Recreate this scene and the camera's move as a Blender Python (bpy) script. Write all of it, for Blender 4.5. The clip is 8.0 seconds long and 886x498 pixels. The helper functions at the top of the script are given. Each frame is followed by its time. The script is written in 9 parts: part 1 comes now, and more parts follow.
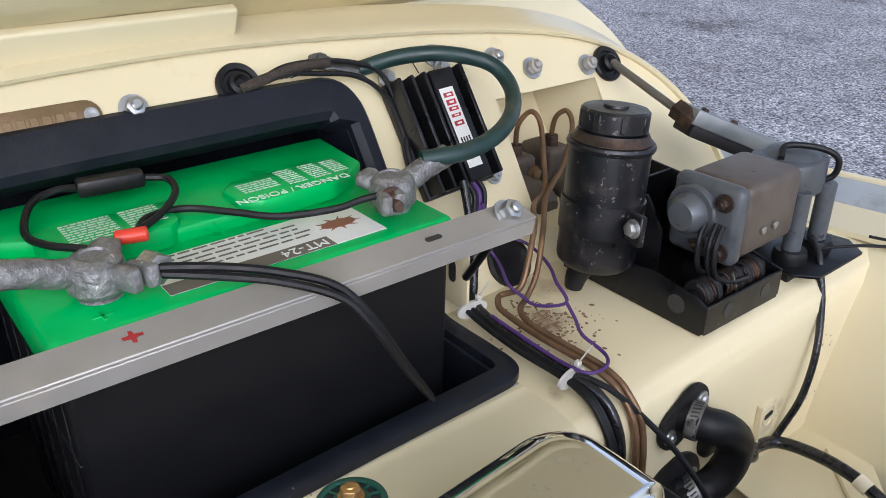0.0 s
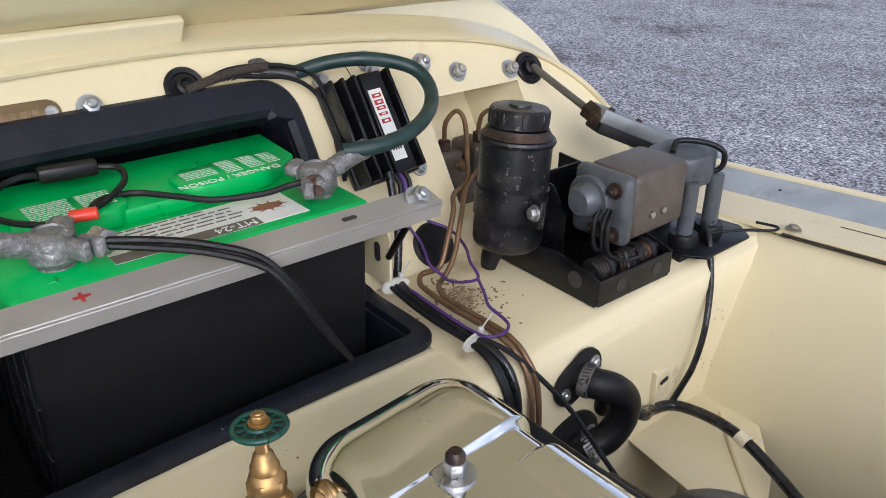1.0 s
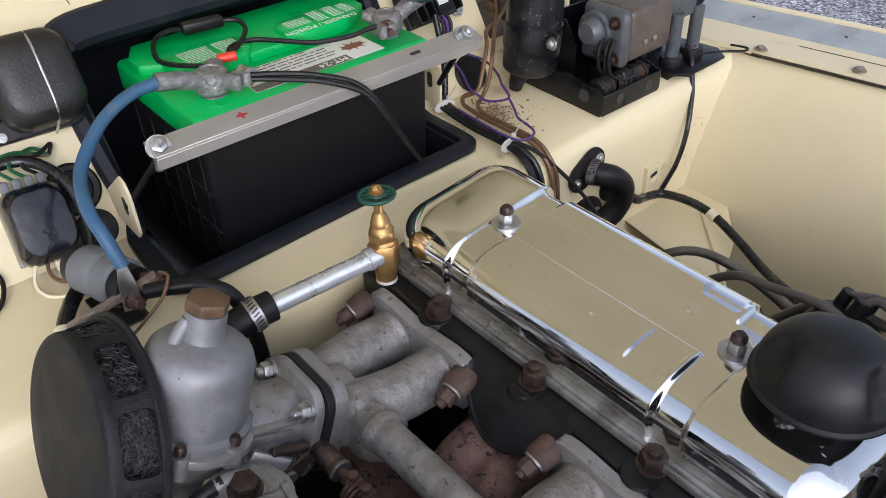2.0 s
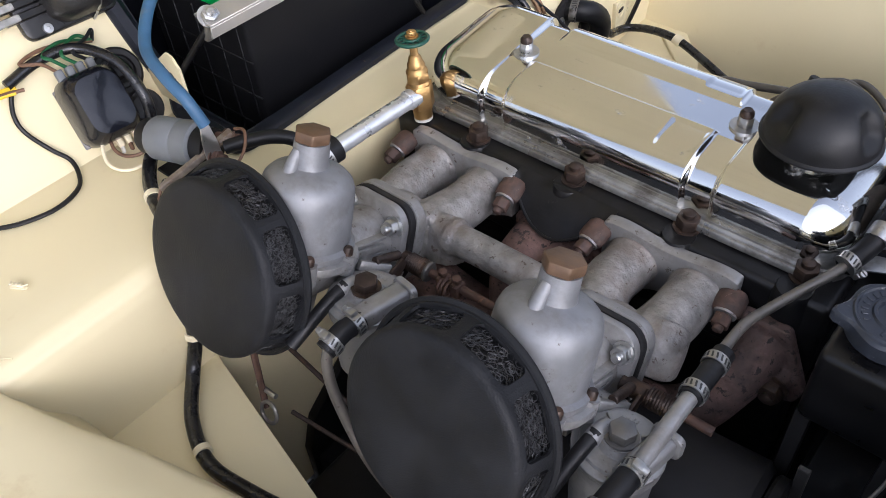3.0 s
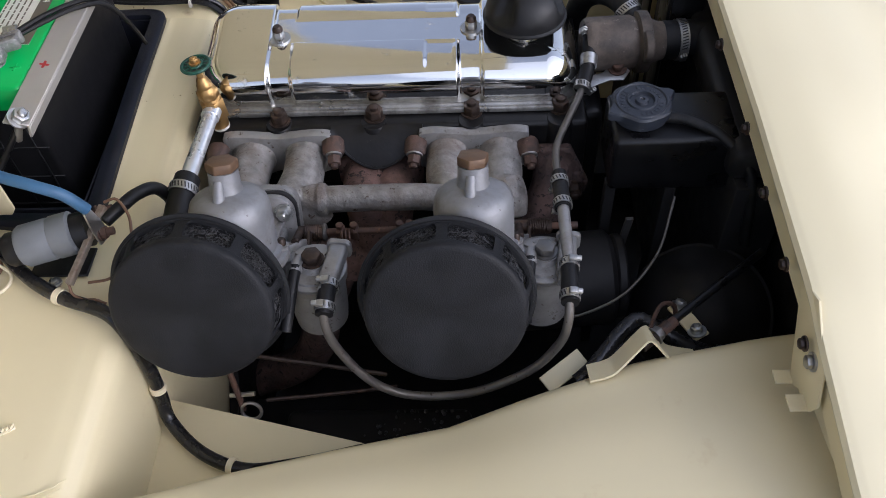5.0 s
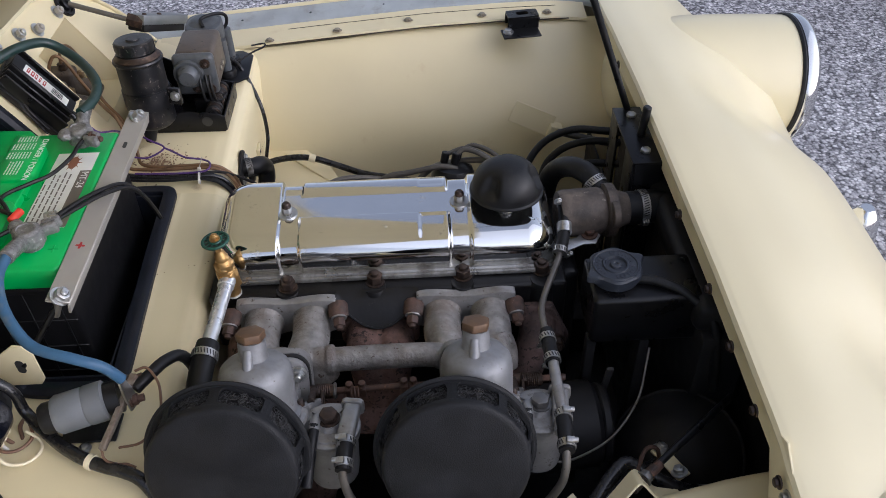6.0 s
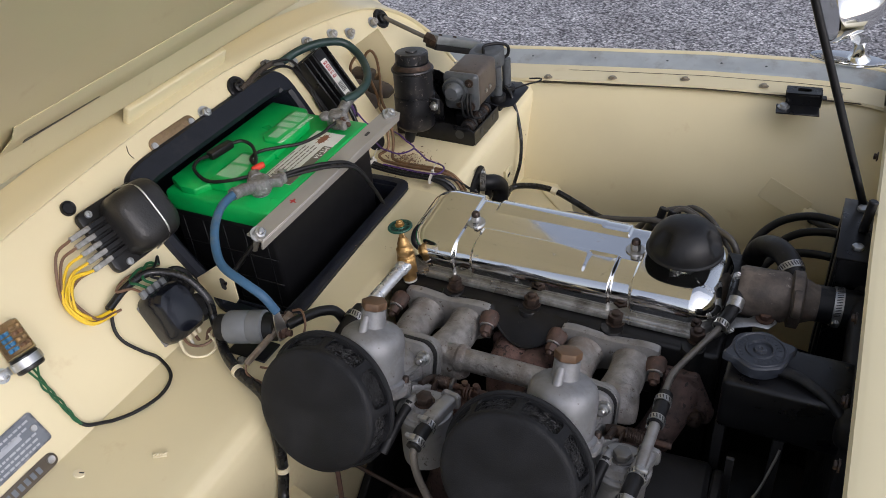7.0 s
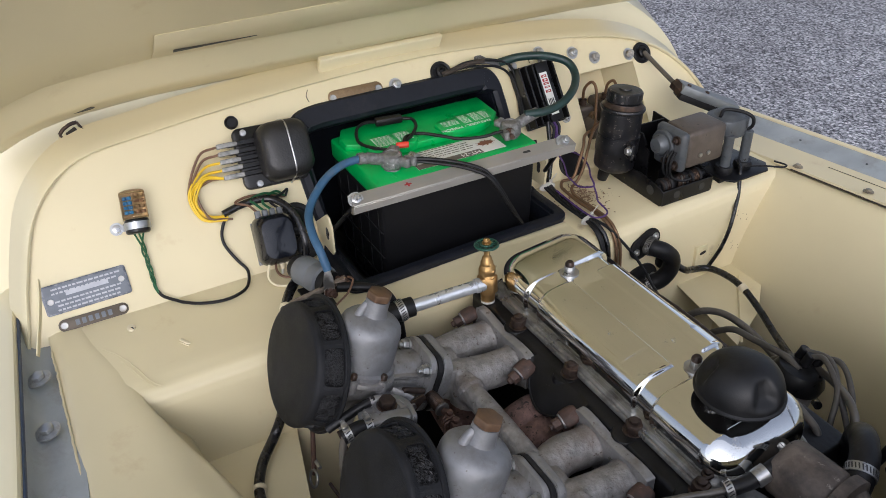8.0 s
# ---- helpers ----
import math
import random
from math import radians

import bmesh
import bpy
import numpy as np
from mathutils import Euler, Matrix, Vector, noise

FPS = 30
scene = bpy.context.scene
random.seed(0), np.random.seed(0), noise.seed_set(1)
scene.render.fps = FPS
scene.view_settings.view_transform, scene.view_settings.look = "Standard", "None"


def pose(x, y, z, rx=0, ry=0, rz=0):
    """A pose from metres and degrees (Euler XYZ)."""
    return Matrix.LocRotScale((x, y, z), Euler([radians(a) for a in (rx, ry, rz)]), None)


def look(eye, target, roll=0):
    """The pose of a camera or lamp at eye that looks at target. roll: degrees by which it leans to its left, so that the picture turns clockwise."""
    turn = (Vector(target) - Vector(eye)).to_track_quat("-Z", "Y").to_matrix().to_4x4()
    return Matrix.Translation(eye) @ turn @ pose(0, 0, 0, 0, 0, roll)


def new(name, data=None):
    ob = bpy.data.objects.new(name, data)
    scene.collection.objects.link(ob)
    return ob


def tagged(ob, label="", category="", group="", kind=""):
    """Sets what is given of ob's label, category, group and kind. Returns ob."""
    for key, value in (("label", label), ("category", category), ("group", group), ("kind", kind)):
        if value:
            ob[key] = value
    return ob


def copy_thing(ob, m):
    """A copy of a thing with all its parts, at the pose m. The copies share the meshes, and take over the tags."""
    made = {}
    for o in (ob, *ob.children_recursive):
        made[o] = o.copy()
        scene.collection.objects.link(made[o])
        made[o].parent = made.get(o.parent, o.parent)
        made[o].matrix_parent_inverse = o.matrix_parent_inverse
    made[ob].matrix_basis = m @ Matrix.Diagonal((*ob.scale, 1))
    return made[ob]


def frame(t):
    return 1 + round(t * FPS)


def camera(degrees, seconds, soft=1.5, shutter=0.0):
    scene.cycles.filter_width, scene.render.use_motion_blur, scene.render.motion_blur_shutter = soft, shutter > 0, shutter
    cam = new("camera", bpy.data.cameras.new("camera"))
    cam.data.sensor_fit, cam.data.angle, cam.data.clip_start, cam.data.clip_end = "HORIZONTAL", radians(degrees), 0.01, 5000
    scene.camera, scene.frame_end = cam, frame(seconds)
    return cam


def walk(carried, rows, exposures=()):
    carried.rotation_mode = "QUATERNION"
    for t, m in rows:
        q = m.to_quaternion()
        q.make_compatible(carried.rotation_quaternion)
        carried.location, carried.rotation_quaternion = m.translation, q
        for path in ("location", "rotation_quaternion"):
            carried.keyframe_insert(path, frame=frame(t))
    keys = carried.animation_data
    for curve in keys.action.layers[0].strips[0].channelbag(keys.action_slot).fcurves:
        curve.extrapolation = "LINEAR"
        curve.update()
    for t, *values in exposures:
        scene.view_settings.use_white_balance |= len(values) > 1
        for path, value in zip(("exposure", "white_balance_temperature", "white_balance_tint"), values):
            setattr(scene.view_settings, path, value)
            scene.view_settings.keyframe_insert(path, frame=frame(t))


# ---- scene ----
cam = camera(56.8, 8.0, soft=0.9)
PATH = [
    (0, (0.18, -0.234, 1.163), (-1.224, 0.883, 0.282), 0.2),
    (0.5, (0.215, -0.214, 1.167), (-1.176, 0.943, 0.316), -0.2),
    (1, (0.282, -0.247, 1.185), (-1.099, 0.905, 0.311), 0.6),
    (1.5, (0.366, -0.321, 1.217), (-0.966, 0.779, 0.209), 0.4),
    (2, (0.424, -0.42, 1.276), (-0.814, 0.589, 0.073), -1.9),
    (2.2, (0.422, -0.46, 1.271), (-0.81, 0.531, 0.047), -3.0),
    (3.3, (0.429, -0.623, 1.313), (-0.457, 0.419, -0.146), -5.4),
    (3.5, (0.425, -0.644, 1.32), (-0.403, 0.42, -0.157), -5.8),
    (4, (0.398, -0.722, 1.35), (-0.171, 0.447, -0.169), -7.4),
    (4.2, (0.388, -0.751, 1.372), (-0.135, 0.444, -0.143), -9.2),
    (5.3, (0.183, -0.82, 1.478), (0.203, 0.448, -0.07), -1.8),
    (5.5, (0.175, -0.826, 1.504), (0.205, 0.502, 0.009), -1.7),
    (6, (0.178, -0.854, 1.536), (0.222, 0.643, 0.21), -1.5),
    (6.5, (0.259, -0.869, 1.551), (0.075, 0.685, 0.305), -4.3),
    (7, (0.425, -0.877, 1.519), (-0.359, 0.54, 0.345), -5.5),
    (7.5, (0.572, -0.745, 1.506), (-0.637, 0.398, 0.395), -3.4),
    (8, (0.717, -0.578, 1.492), (-0.756, 0.213, 0.395), -1.4),
]
EXPOSURES = [(0.0, 0.46, 5520, 16), (1.5, 0.38, 5680, 17), (3.5, 0.81, 5680, 18), (4.0, 0.79, 5640, 18), (5.5, 0.30, 5620, 19), (6.5, 0.22, 5800, 17), (7.2, 0.11, 5960, 16), (8.0, 0.11, 5800, 15)]
walk(cam, [(t, look(eye, target, roll)) for t, eye, target, roll in PATH], EXPOSURES)

# ---- light ----
world = bpy.data.worlds.new("sky_world")
scene.world = world
world.use_nodes = True
wn, wl = world.node_tree.nodes, world.node_tree.links
sky = wn.new("ShaderNodeTexSky")
sky.sky_type, sky.sun_disc = 'NISHITA', False
sky.sun_elevation, sky.sun_rotation = radians(28), radians(120)
sky.air_density, sky.dust_density, sky.ozone_density = 1.2, 3.0, 1.0
hs = wn.new("ShaderNodeHueSaturation")
hs.inputs["Saturation"].default_value = 0.42
wl.new(sky.outputs[0], hs.inputs["Color"])
wl.new(hs.outputs[0], wn["Background"].inputs[0])
wn["Background"].inputs[1].default_value = 0.15
sun = new("sun", bpy.data.lights.new("sun", 'SUN'))
sun.data.energy, sun.data.angle, sun.data.color = 0.76, radians(110), (1.0, 0.98, 0.95)
sun.matrix_world = look((2.7, -1.55, 2.30), (0, 0, 0.6))

# ---- building helpers ----
BASE = {}
I4 = Matrix.Identity(4)


def V(*a):
    return Vector(a)


def thing(name, at, label, category, group="", kind=""):
    """An empty at the base of a thing; at: a point or a pose."""
    m = at if isinstance(at, Matrix) else Matrix.Translation(at)
    ob = new(name)
    ob.empty_display_size = 0.02
    ob.matrix_world = m
    BASE[ob] = m
    return tagged(ob, label, category, group, kind)


def part(name, bm, material, parent=None, label="", local=False, angle=38):
    """Links a bmesh as one mesh under a thing or a part; its points are in the world unless local."""
    m = BASE.get(parent, I4)
    if parent is not None and not local:
        bmesh.ops.transform(bm, matrix=m.inverted(), verts=bm.verts)
    bmesh.ops.recalc_face_normals(bm, faces=bm.faces)
    me = bpy.data.meshes.new(name)
    bm.to_mesh(me)
    bm.free()
    me.shade_smooth()
    me.set_sharp_from_angle(angle=radians(angle))
    me.materials.append(material)
    ob = new(name, me)
    if parent is not None:
        ob.parent = parent
    BASE[ob] = m
    if label:
        ob["label"] = label
    return ob


def join(dst, src, m=I4):
    me = bpy.data.meshes.new("tmp")
    src.to_mesh(me)
    src.free()
    if m != I4:
        me.transform(m)
    dst.from_mesh(me)
    bpy.data.meshes.remove(me)
    return dst


def box(lo, hi, bev=0.002, seg=2, m=I4, dst=None):
    bm = bmesh.new()
    bmesh.ops.create_cube(bm, size=1)
    s = [b - a for a, b in zip(lo, hi)]
    c = [(a + b) / 2 for a, b in zip(lo, hi)]
    bmesh.ops.transform(bm, matrix=Matrix.Translation(c) @ Matrix.Diagonal((*s, 1)), verts=bm.verts)
    if bev:
        bmesh.ops.bevel(bm, geom=list(bm.edges), offset=min(bev, min(abs(v) for v in s) * 0.45), segments=seg, affect='EDGES', profile=0.5)
    if dst is None:
        bmesh.ops.transform(bm, matrix=m, verts=bm.verts)
        return bm
    return join(dst, bm, m)


def lathe(prof, m=I4, seg=32, dst=None, sx=1.0, sy=1.0):
    """Turns (radius, height) pairs round the local z axis."""
    bm = bmesh.new()
    rings = []
    for r, h in prof:
        if r <= 1e-6:
            rings.append([bm.verts.new((0, 0, h))])
        else:
            rings.append([bm.verts.new((sx * r * math.cos(2 * math.pi * i / seg), sy * r * math.sin(2 * math.pi * i / seg), h)) for i in range(seg)])
    for a, b in zip(rings, rings[1:]):
        for i in range(seg):
            j = (i + 1) % seg
            if len(a) == 1 and len(b) > 1:
                bm.faces.new((a[0], b[i], b[j]))
            elif len(b) == 1 and len(a) > 1:
                bm.faces.new((a[i], a[j], b[0]))
            elif len(a) > 1:
                bm.faces.new((a[i], a[j], b[j], b[i]))
    for ring in (rings[0], rings[-1]):
        if len(ring) > 1:
            bm.faces.new(ring)
    if dst is None:
        bmesh.ops.transform(bm, matrix=m, verts=bm.verts)
        return bm
    return join(dst, bm, m)


def aim(p, q):
    """A pose at p whose z axis points to q."""
    p, q = Vector(p), Vector(q)
    return Matrix.Translation(p) @ (q - p).to_track_quat('Z', 'X').to_matrix().to_4x4()


def rod(p, q, r, r2=None, seg=16, bev=0.0, dst=None):
    h = (Vector(q) - Vector(p)).length
    r2 = r if r2 is None else r2
    prof = [(0, 0), (r, 0), (r2, h), (0, h)] if not bev else [(0, 0), (r - bev, 0), (r, bev), (r2, h - bev), (r2 - bev, h), (0, h)]
    return lathe(prof, aim(p, q), seg, dst)


def smooth_path(pts, n=6):
    pts = [Vector(p) for p in pts]
    if len(pts) < 3:
        return pts
    ext = [pts[0] * 2 - pts[1]] + pts + [pts[-1] * 2 - pts[-2]]
    out = []
    for i in range(1, len(ext) - 2):
        p0, p1, p2, p3 = ext[i - 1:i + 3]
        for k in range(n):
            t = k / n
            out.append(0.5 * (2 * p1 + (p2 - p0) * t + (2 * p0 - 5 * p1 + 4 * p2 - p3) * t * t + (3 * p1 - p0 - 3 * p2 + p3) * t ** 3))
    out.append(pts[-1])
    return out


def tube(pts, r, seg=8, n=6, dst=None, radii=None, sq=1.0):
    path = smooth_path(pts, n)
    bm = bmesh.new()
    rings = []
    t0 = (path[1] - path[0]).normalized()
    nrm = t0.orthogonal().normalized()
    for i, p in enumerate(path):
        t = (path[min(i + 1, len(path) - 1)] - path[max(i - 1, 0)]).normalized()
        nrm = (nrm - t * nrm.dot(t)).normalized()
        b = t.cross(nrm)
        rr = r if radii is None else radii(i / (len(path) - 1))
        rings.append([bm.verts.new(p + nrm * (rr * math.cos(2 * math.pi * k / seg)) + b * (rr * sq * math.sin(2 * math.pi * k / seg))) for k in range(seg)])
    for a, b in zip(rings, rings[1:]):
        for i in range(seg):
            j = (i + 1) % seg
            bm.faces.new((a[i], a[j], b[j], b[i]))
    bm.faces.new(rings[0])
    bm.faces.new(rings[-1])
    return bm if dst is None else join(dst, bm)


def prism(poly, h, m=I4, bev=0.0, dst=None, seg=2):
    """A flat plate: the polygon in local x, y, from z 0 to h."""
    bm = bmesh.new()
    f = bm.faces.new([bm.verts.new((x, y, 0)) for x, y in poly])
    r = bmesh.ops.extrude_face_region(bm, geom=[f])
    bmesh.ops.translate(bm, vec=(0, 0, h), verts=[e for e in r["geom"] if isinstance(e, bmesh.types.BMVert)])
    bmesh.ops.recalc_face_normals(bm, faces=bm.faces)
    if bev:
        bmesh.ops.bevel(bm, geom=list(bm.edges), offset=bev, segments=seg, affect='EDGES', profile=0.5)
    if dst is None:
        bmesh.ops.transform(bm, matrix=m, verts=bm.verts)
        return bm
    return join(dst, bm, m)


def rounded(w, h, r, n=6, cx=0.0, cy=0.0):
    """The outline of a rectangle with round corners."""
    out = []
    for sx, sy, a0 in ((1, 1, 0), (-1, 1, 90), (-1, -1, 180), (1, -1, 270)):
        for k in range(n + 1):
            a = radians(a0 + 90 * k / n)
            out.append((cx + sx * (w / 2 - r) + r * math.cos(a), cy + sy * (h / 2 - r) + r * math.sin(a)))
    return out


def ngon(r, k=6, turn=0.0):
    return [(r * math.cos(2 * math.pi * i / k + turn), r * math.sin(2 * math.pi * i / k + turn)) for i in range(k)]


def nut(m, r=0.007, h=0.007, washer=0.011, stud=0.0, dst=None, wh=0.0018):
    """A hexagon nut on a washer, along local z, with the stud's end."""
    bm = bmesh.new() if dst is None else dst
    if washer:
        lathe([(0, 0), (washer, 0), (washer, wh), (0, wh)], m, 20, bm)
    prism(ngon(r), h, m @ Matrix.Translation((0, 0, wh if washer else 0)), 0.0009, bm)
    if stud:
        lathe([(0, 0), (r * 0.55, 0), (r * 0.55, h + stud), (r * 0.4, h + stud + 0.001), (0, h + stud + 0.001)], m, 12, bm)
    return bm


def sheet(fn, nu, nv, thick=0.0):
    """A surface fn(u, v), u and v from 0 to 1, with a thickness below it."""
    bm = bmesh.new()
    g = [[bm.verts.new(fn(i / nu, j / nv)) for j in range(nv + 1)] for i in range(nu + 1)]
    for i in range(nu):
        for j in range(nv):
            bm.faces.new((g[i][j], g[i + 1][j], g[i + 1][j + 1], g[i][j + 1]))
    if thick:
        bmesh.ops.recalc_face_normals(bm, faces=bm.faces)
        bmesh.ops.solidify(bm, geom=list(bm.faces), thickness=thick)
    return bm


def lerp(a, b, t):
    return a + (b - a) * t


def table(x, xs, ys):
    return float(np.interp(x, xs, ys))


# ---- materials ----
def mat(name, col, rough=0.5, metal=0.0, var=0.12, scale=30.0, bump=0.05, bscale=300.0, dirt=None, dirt_amt=0.4, dirt_scale=14.0, coat=0.0, rvar=0.12, dist=0.001, detail=6.0, spots=None):
    m = bpy.data.materials.new(name)
    m.use_nodes = True
    n, l = m.node_tree.nodes, m.node_tree.links
    b = n["Principled BSDF"]
    tc = n.new("ShaderNodeTexCoord")
    n1 = n.new("ShaderNodeTexNoise")
    n1.inputs["Scale"].default_value, n1.inputs["Detail"].default_value = scale, detail
    l.new(tc.outputs["Object"], n1.inputs["Vector"])
    r1 = n.new("ShaderNodeValToRGB")
    r1.color_ramp.elements[0].position, r1.color_ramp.elements[1].position = 0.3, 0.7
    r1.color_ramp.elements[0].color = (*[max(0, c * (1 - var)) for c in col], 1)
    r1.color_ramp.elements[1].color = (*[min(1, c * (1 + var)) for c in col], 1)
    l.new(n1.outputs["Fac"], r1.inputs["Fac"])
    out = r1.outputs["Color"]
    if dirt:
        n2 = n.new("ShaderNodeTexNoise")
        n2.inputs["Scale"].default_value, n2.inputs["Detail"].default_value, n2.inputs["Roughness"].default_value = dirt_scale, 8.0, 0.65
        l.new(tc.outputs["Object"], n2.inputs["Vector"])
        r2 = n.new("ShaderNodeValToRGB")
        r2.color_ramp.elements[0].position, r2.color_ramp.elements[1].position = 0.62 - dirt_amt * 0.3, 0.78 - dirt_amt * 0.2
        l.new(n2.outputs["Fac"], r2.inputs["Fac"])
        mx = n.new("ShaderNodeMix")
        mx.data_type = 'RGBA'
        l.new(r2.outputs["Color"], mx.inputs["Factor"])
        l.new(out, mx.inputs["A"])
        mx.inputs["B"].default_value = (*dirt, 1)
        out = mx.outputs["Result"]
        mr2 = n.new("ShaderNodeMapRange")
        mr2.inputs["To Min"].default_value, mr2.inputs["To Max"].default_value = metal, metal * 0.25
        l.new(r2.outputs["Color"], mr2.inputs["Value"])
        l.new(mr2.outputs["Result"], b.inputs["Metallic"])
    if spots:
        n4 = n.new("ShaderNodeTexNoise")
        n4.inputs["Scale"].default_value, n4.inputs["Detail"].default_value, n4.inputs["Roughness"].default_value = spots[1], 5.0, 0.7
        l.new(tc.outputs["Object"], n4.inputs["Vector"])
        r4 = n.new("ShaderNodeValToRGB")
        r4.color_ramp.elements[0].position, r4.color_ramp.elements[1].position = spots[2], spots[2] + 0.05
        l.new(n4.outputs["Fac"], r4.inputs["Fac"])
        mx4 = n.new("ShaderNodeMix")
        mx4.data_type = 'RGBA'
        l.new(r4.outputs["Color"], mx4.inputs["Factor"])
        l.new(out, mx4.inputs["A"])
        mx4.inputs["B"].default_value = (*spots[0], 1)
        out = mx4.outputs["Result"]
    l.new(out, b.inputs["Base Color"])
    b.inputs["Metallic"].default_value = metal
    n3 = n.new("ShaderNodeTexNoise")
    n3.inputs["Scale"].default_value, n3.inputs["Detail"].default_value = bscale, 4.0
    l.new(tc.outputs["Object"], n3.inputs["Vector"])
    mr = n.new("ShaderNodeMapRange")
    mr.inputs["From Min"].default_value, mr.inputs["From Max"].default_value = 0.3, 0.7
    mr.inputs["To Min"].default_value, mr.inputs["To Max"].default_value = max(0.02, rough - rvar), min(1, rough + rvar)
    l.new(n1.outputs["Fac"], mr.inputs["Value"])
    l.new(mr.outputs["Result"], b.inputs["Roughness"])
    if bump:
        bp = n.new("ShaderNodeBump")
        bp.inputs["Strength"].default_value, bp.inputs["Distance"].default_value = bump, dist
        l.new(n3.outputs["Fac"], bp.inputs["Height"])
        l.new(bp.outputs["Normal"], b.inputs["Normal"])
    if coat:
        b.inputs["Coat Weight"].default_value, b.inputs["Coat Roughness"].default_value = coat, 0.06
    return m


CREAM = mat("cream_paint", (0.71, 0.634, 0.408), 0.32, 0, 0.025, 5, 0.04, 60, coat=0.25, rvar=0.05)
CREAM_IN = mat("cream_paint_inner", (0.71, 0.625, 0.393), 0.40, 0, 0.035, 6, 0.10, 45, (0.60, 0.48, 0.27), 0.0, 11, coat=0.1, rvar=0.08)
STAINED = mat("cream_paint_rust_stained", (0.775, 0.68, 0.428), 0.40, 0, 0.035, 6, 0.10, 45, (0.60, 0.48, 0.27), 0.0, 11, coat=0.1, rvar=0.08)


def stain(m, spots, colour, scale=55.0):
    """Rusty blotches on a paint: (centre, reach, strength) each, broken up by noise; the centres are in the object's own space."""
    n, l = m.node_tree.nodes, m.node_tree.links
    b = n["Principled BSDF"]
    tc = n.new("ShaderNodeTexCoord")
    grain = n.new("ShaderNodeTexNoise")
    grain.inputs["Scale"].default_value, grain.inputs["Detail"].default_value, grain.inputs["Roughness"].default_value = scale, 9.0, 0.72
    l.new(tc.outputs["Object"], grain.inputs["Vector"])
    for centre, reach, strength in spots:
        away = n.new("ShaderNodeVectorMath")
        away.operation = 'DISTANCE'
        l.new(tc.outputs["Object"], away.inputs[0])
        away.inputs[1].default_value = centre
        near = n.new("ShaderNodeMapRange")
        near.inputs["From Min"].default_value, near.inputs["From Max"].default_value = reach, 0.0
        near.inputs["To Min"].default_value, near.inputs["To Max"].default_value = -0.75, strength
        near.clamp = False
        l.new(away.outputs["Value"], near.inputs["Value"])
        total = n.new("ShaderNodeMath")
        total.operation = 'ADD'
        l.new(near.outputs["Result"], total.inputs[0])
        l.new(grain.outputs["Fac"], total.inputs[1])
        edge = n.new("ShaderNodeMapRange")
        edge.inputs["From Min"].default_value, edge.inputs["From Max"].default_value = 0.42, 0.95
        edge.inputs["To Max"].default_value = 0.75
        l.new(total.outputs[0], edge.inputs["Value"])
        mx = n.new("ShaderNodeMix")
        mx.data_type = 'RGBA'
        l.new(edge.outputs["Result"], mx.inputs["Factor"])
        l.new(b.inputs["Base Color"].links[0].from_socket, mx.inputs["A"])
        mx.inputs["B"].default_value = (*colour, 1)
        l.new(mx.outputs["Result"], b.inputs["Base Color"])


# centres are measured from the body's base, 0.35 above the ground
stain(STAINED, [((-0.232, 0.208, 0.454), 0.060, 0.42), ((-0.275, 0.250, 0.455), 0.055, 0.38), ((-0.160, 0.144, 0.448), 0.022, 0.35), ((-0.112, 0.40, 0.345), 0.035, 0.15)], (0.30, 0.19, 0.095))
GALV = mat("grey_seam_paint", (0.36, 0.39, 0.40), 0.5, 0.1, 0.12, 25, 0.15, 200, (0.26, 0.26, 0.24), 0.3, 20)
BLACKP = mat("black_satin_paint", (0.0048, 0.0048, 0.0056), 0.34, 0, 0.3, 40, 0.1, 120, (0.03, 0.028, 0.025), 0.05, 24)
BLACKM = mat("black_matt_paint", (0.0135, 0.013, 0.0135), 0.55, 0, 0.3, 40, 0.15, 200, (0.03, 0.027, 0.024), 0.12, 18)
VINYL = mat("black_moulded_liner", (0.0092, 0.0108, 0.0168), 0.46, 0, 0.25, 60, 0.22, 800, (0.022, 0.022, 0.026), 0.1, 14)
CASEB = mat("black_battery_case", (0.0085, 0.0085, 0.0095), 0.46, 0, 0.10, 50, 0.06, 300, (0.014, 0.0135, 0.013), 0.0, 60, rvar=0.05)
GREEN = mat("green_battery_plastic", (0.006, 0.42, 0.085), 0.38, 0, 0.08, 30, 0.06, 300, (0.02, 0.30, 0.07), 0.12, 18)
WHITEL = mat("white_label_paper", (0.72, 0.72, 0.68), 0.5, 0, 0.06, 30, 0.02, 200)
GREYL = mat("grey_label_print", (0.14, 0.12, 0.10), 0.5, 0, 0.1, 30, 0.02, 200)
PRINTW = mat("pale_print", (0.62, 0.72, 0.62), 0.5, 0, 0.1, 30, 0.0)
PRINTR = mat("red_print", (0.36, 0.025, 0.025), 0.5, 0, 0.2, 60, 0.0)
SEAMK = mat("dark_hole", (0.02, 0.017, 0.014), 0.8, 0, 0.2, 60, 0.0)
PRINTK = mat("dark_print", (0.03, 0.03, 0.03), 0.5, 0, 0.2, 60, 0.0)
CHROME = mat("polished_chrome", (0.78, 0.78, 0.765), 0.085, 1, 0.03, 20, 0.006, 300, (0.60, 0.59, 0.56), 0.0, 30, rvar=0.05)
ALU = mat("cast_aluminium", (0.2952, 0.2911, 0.287), 0.45, 0.55, 0.16, 60, 0.35, 260, (0.15, 0.135, 0.12), 0.32, 22, spots=((0.10, 0.082, 0.066), 95, 0.625))
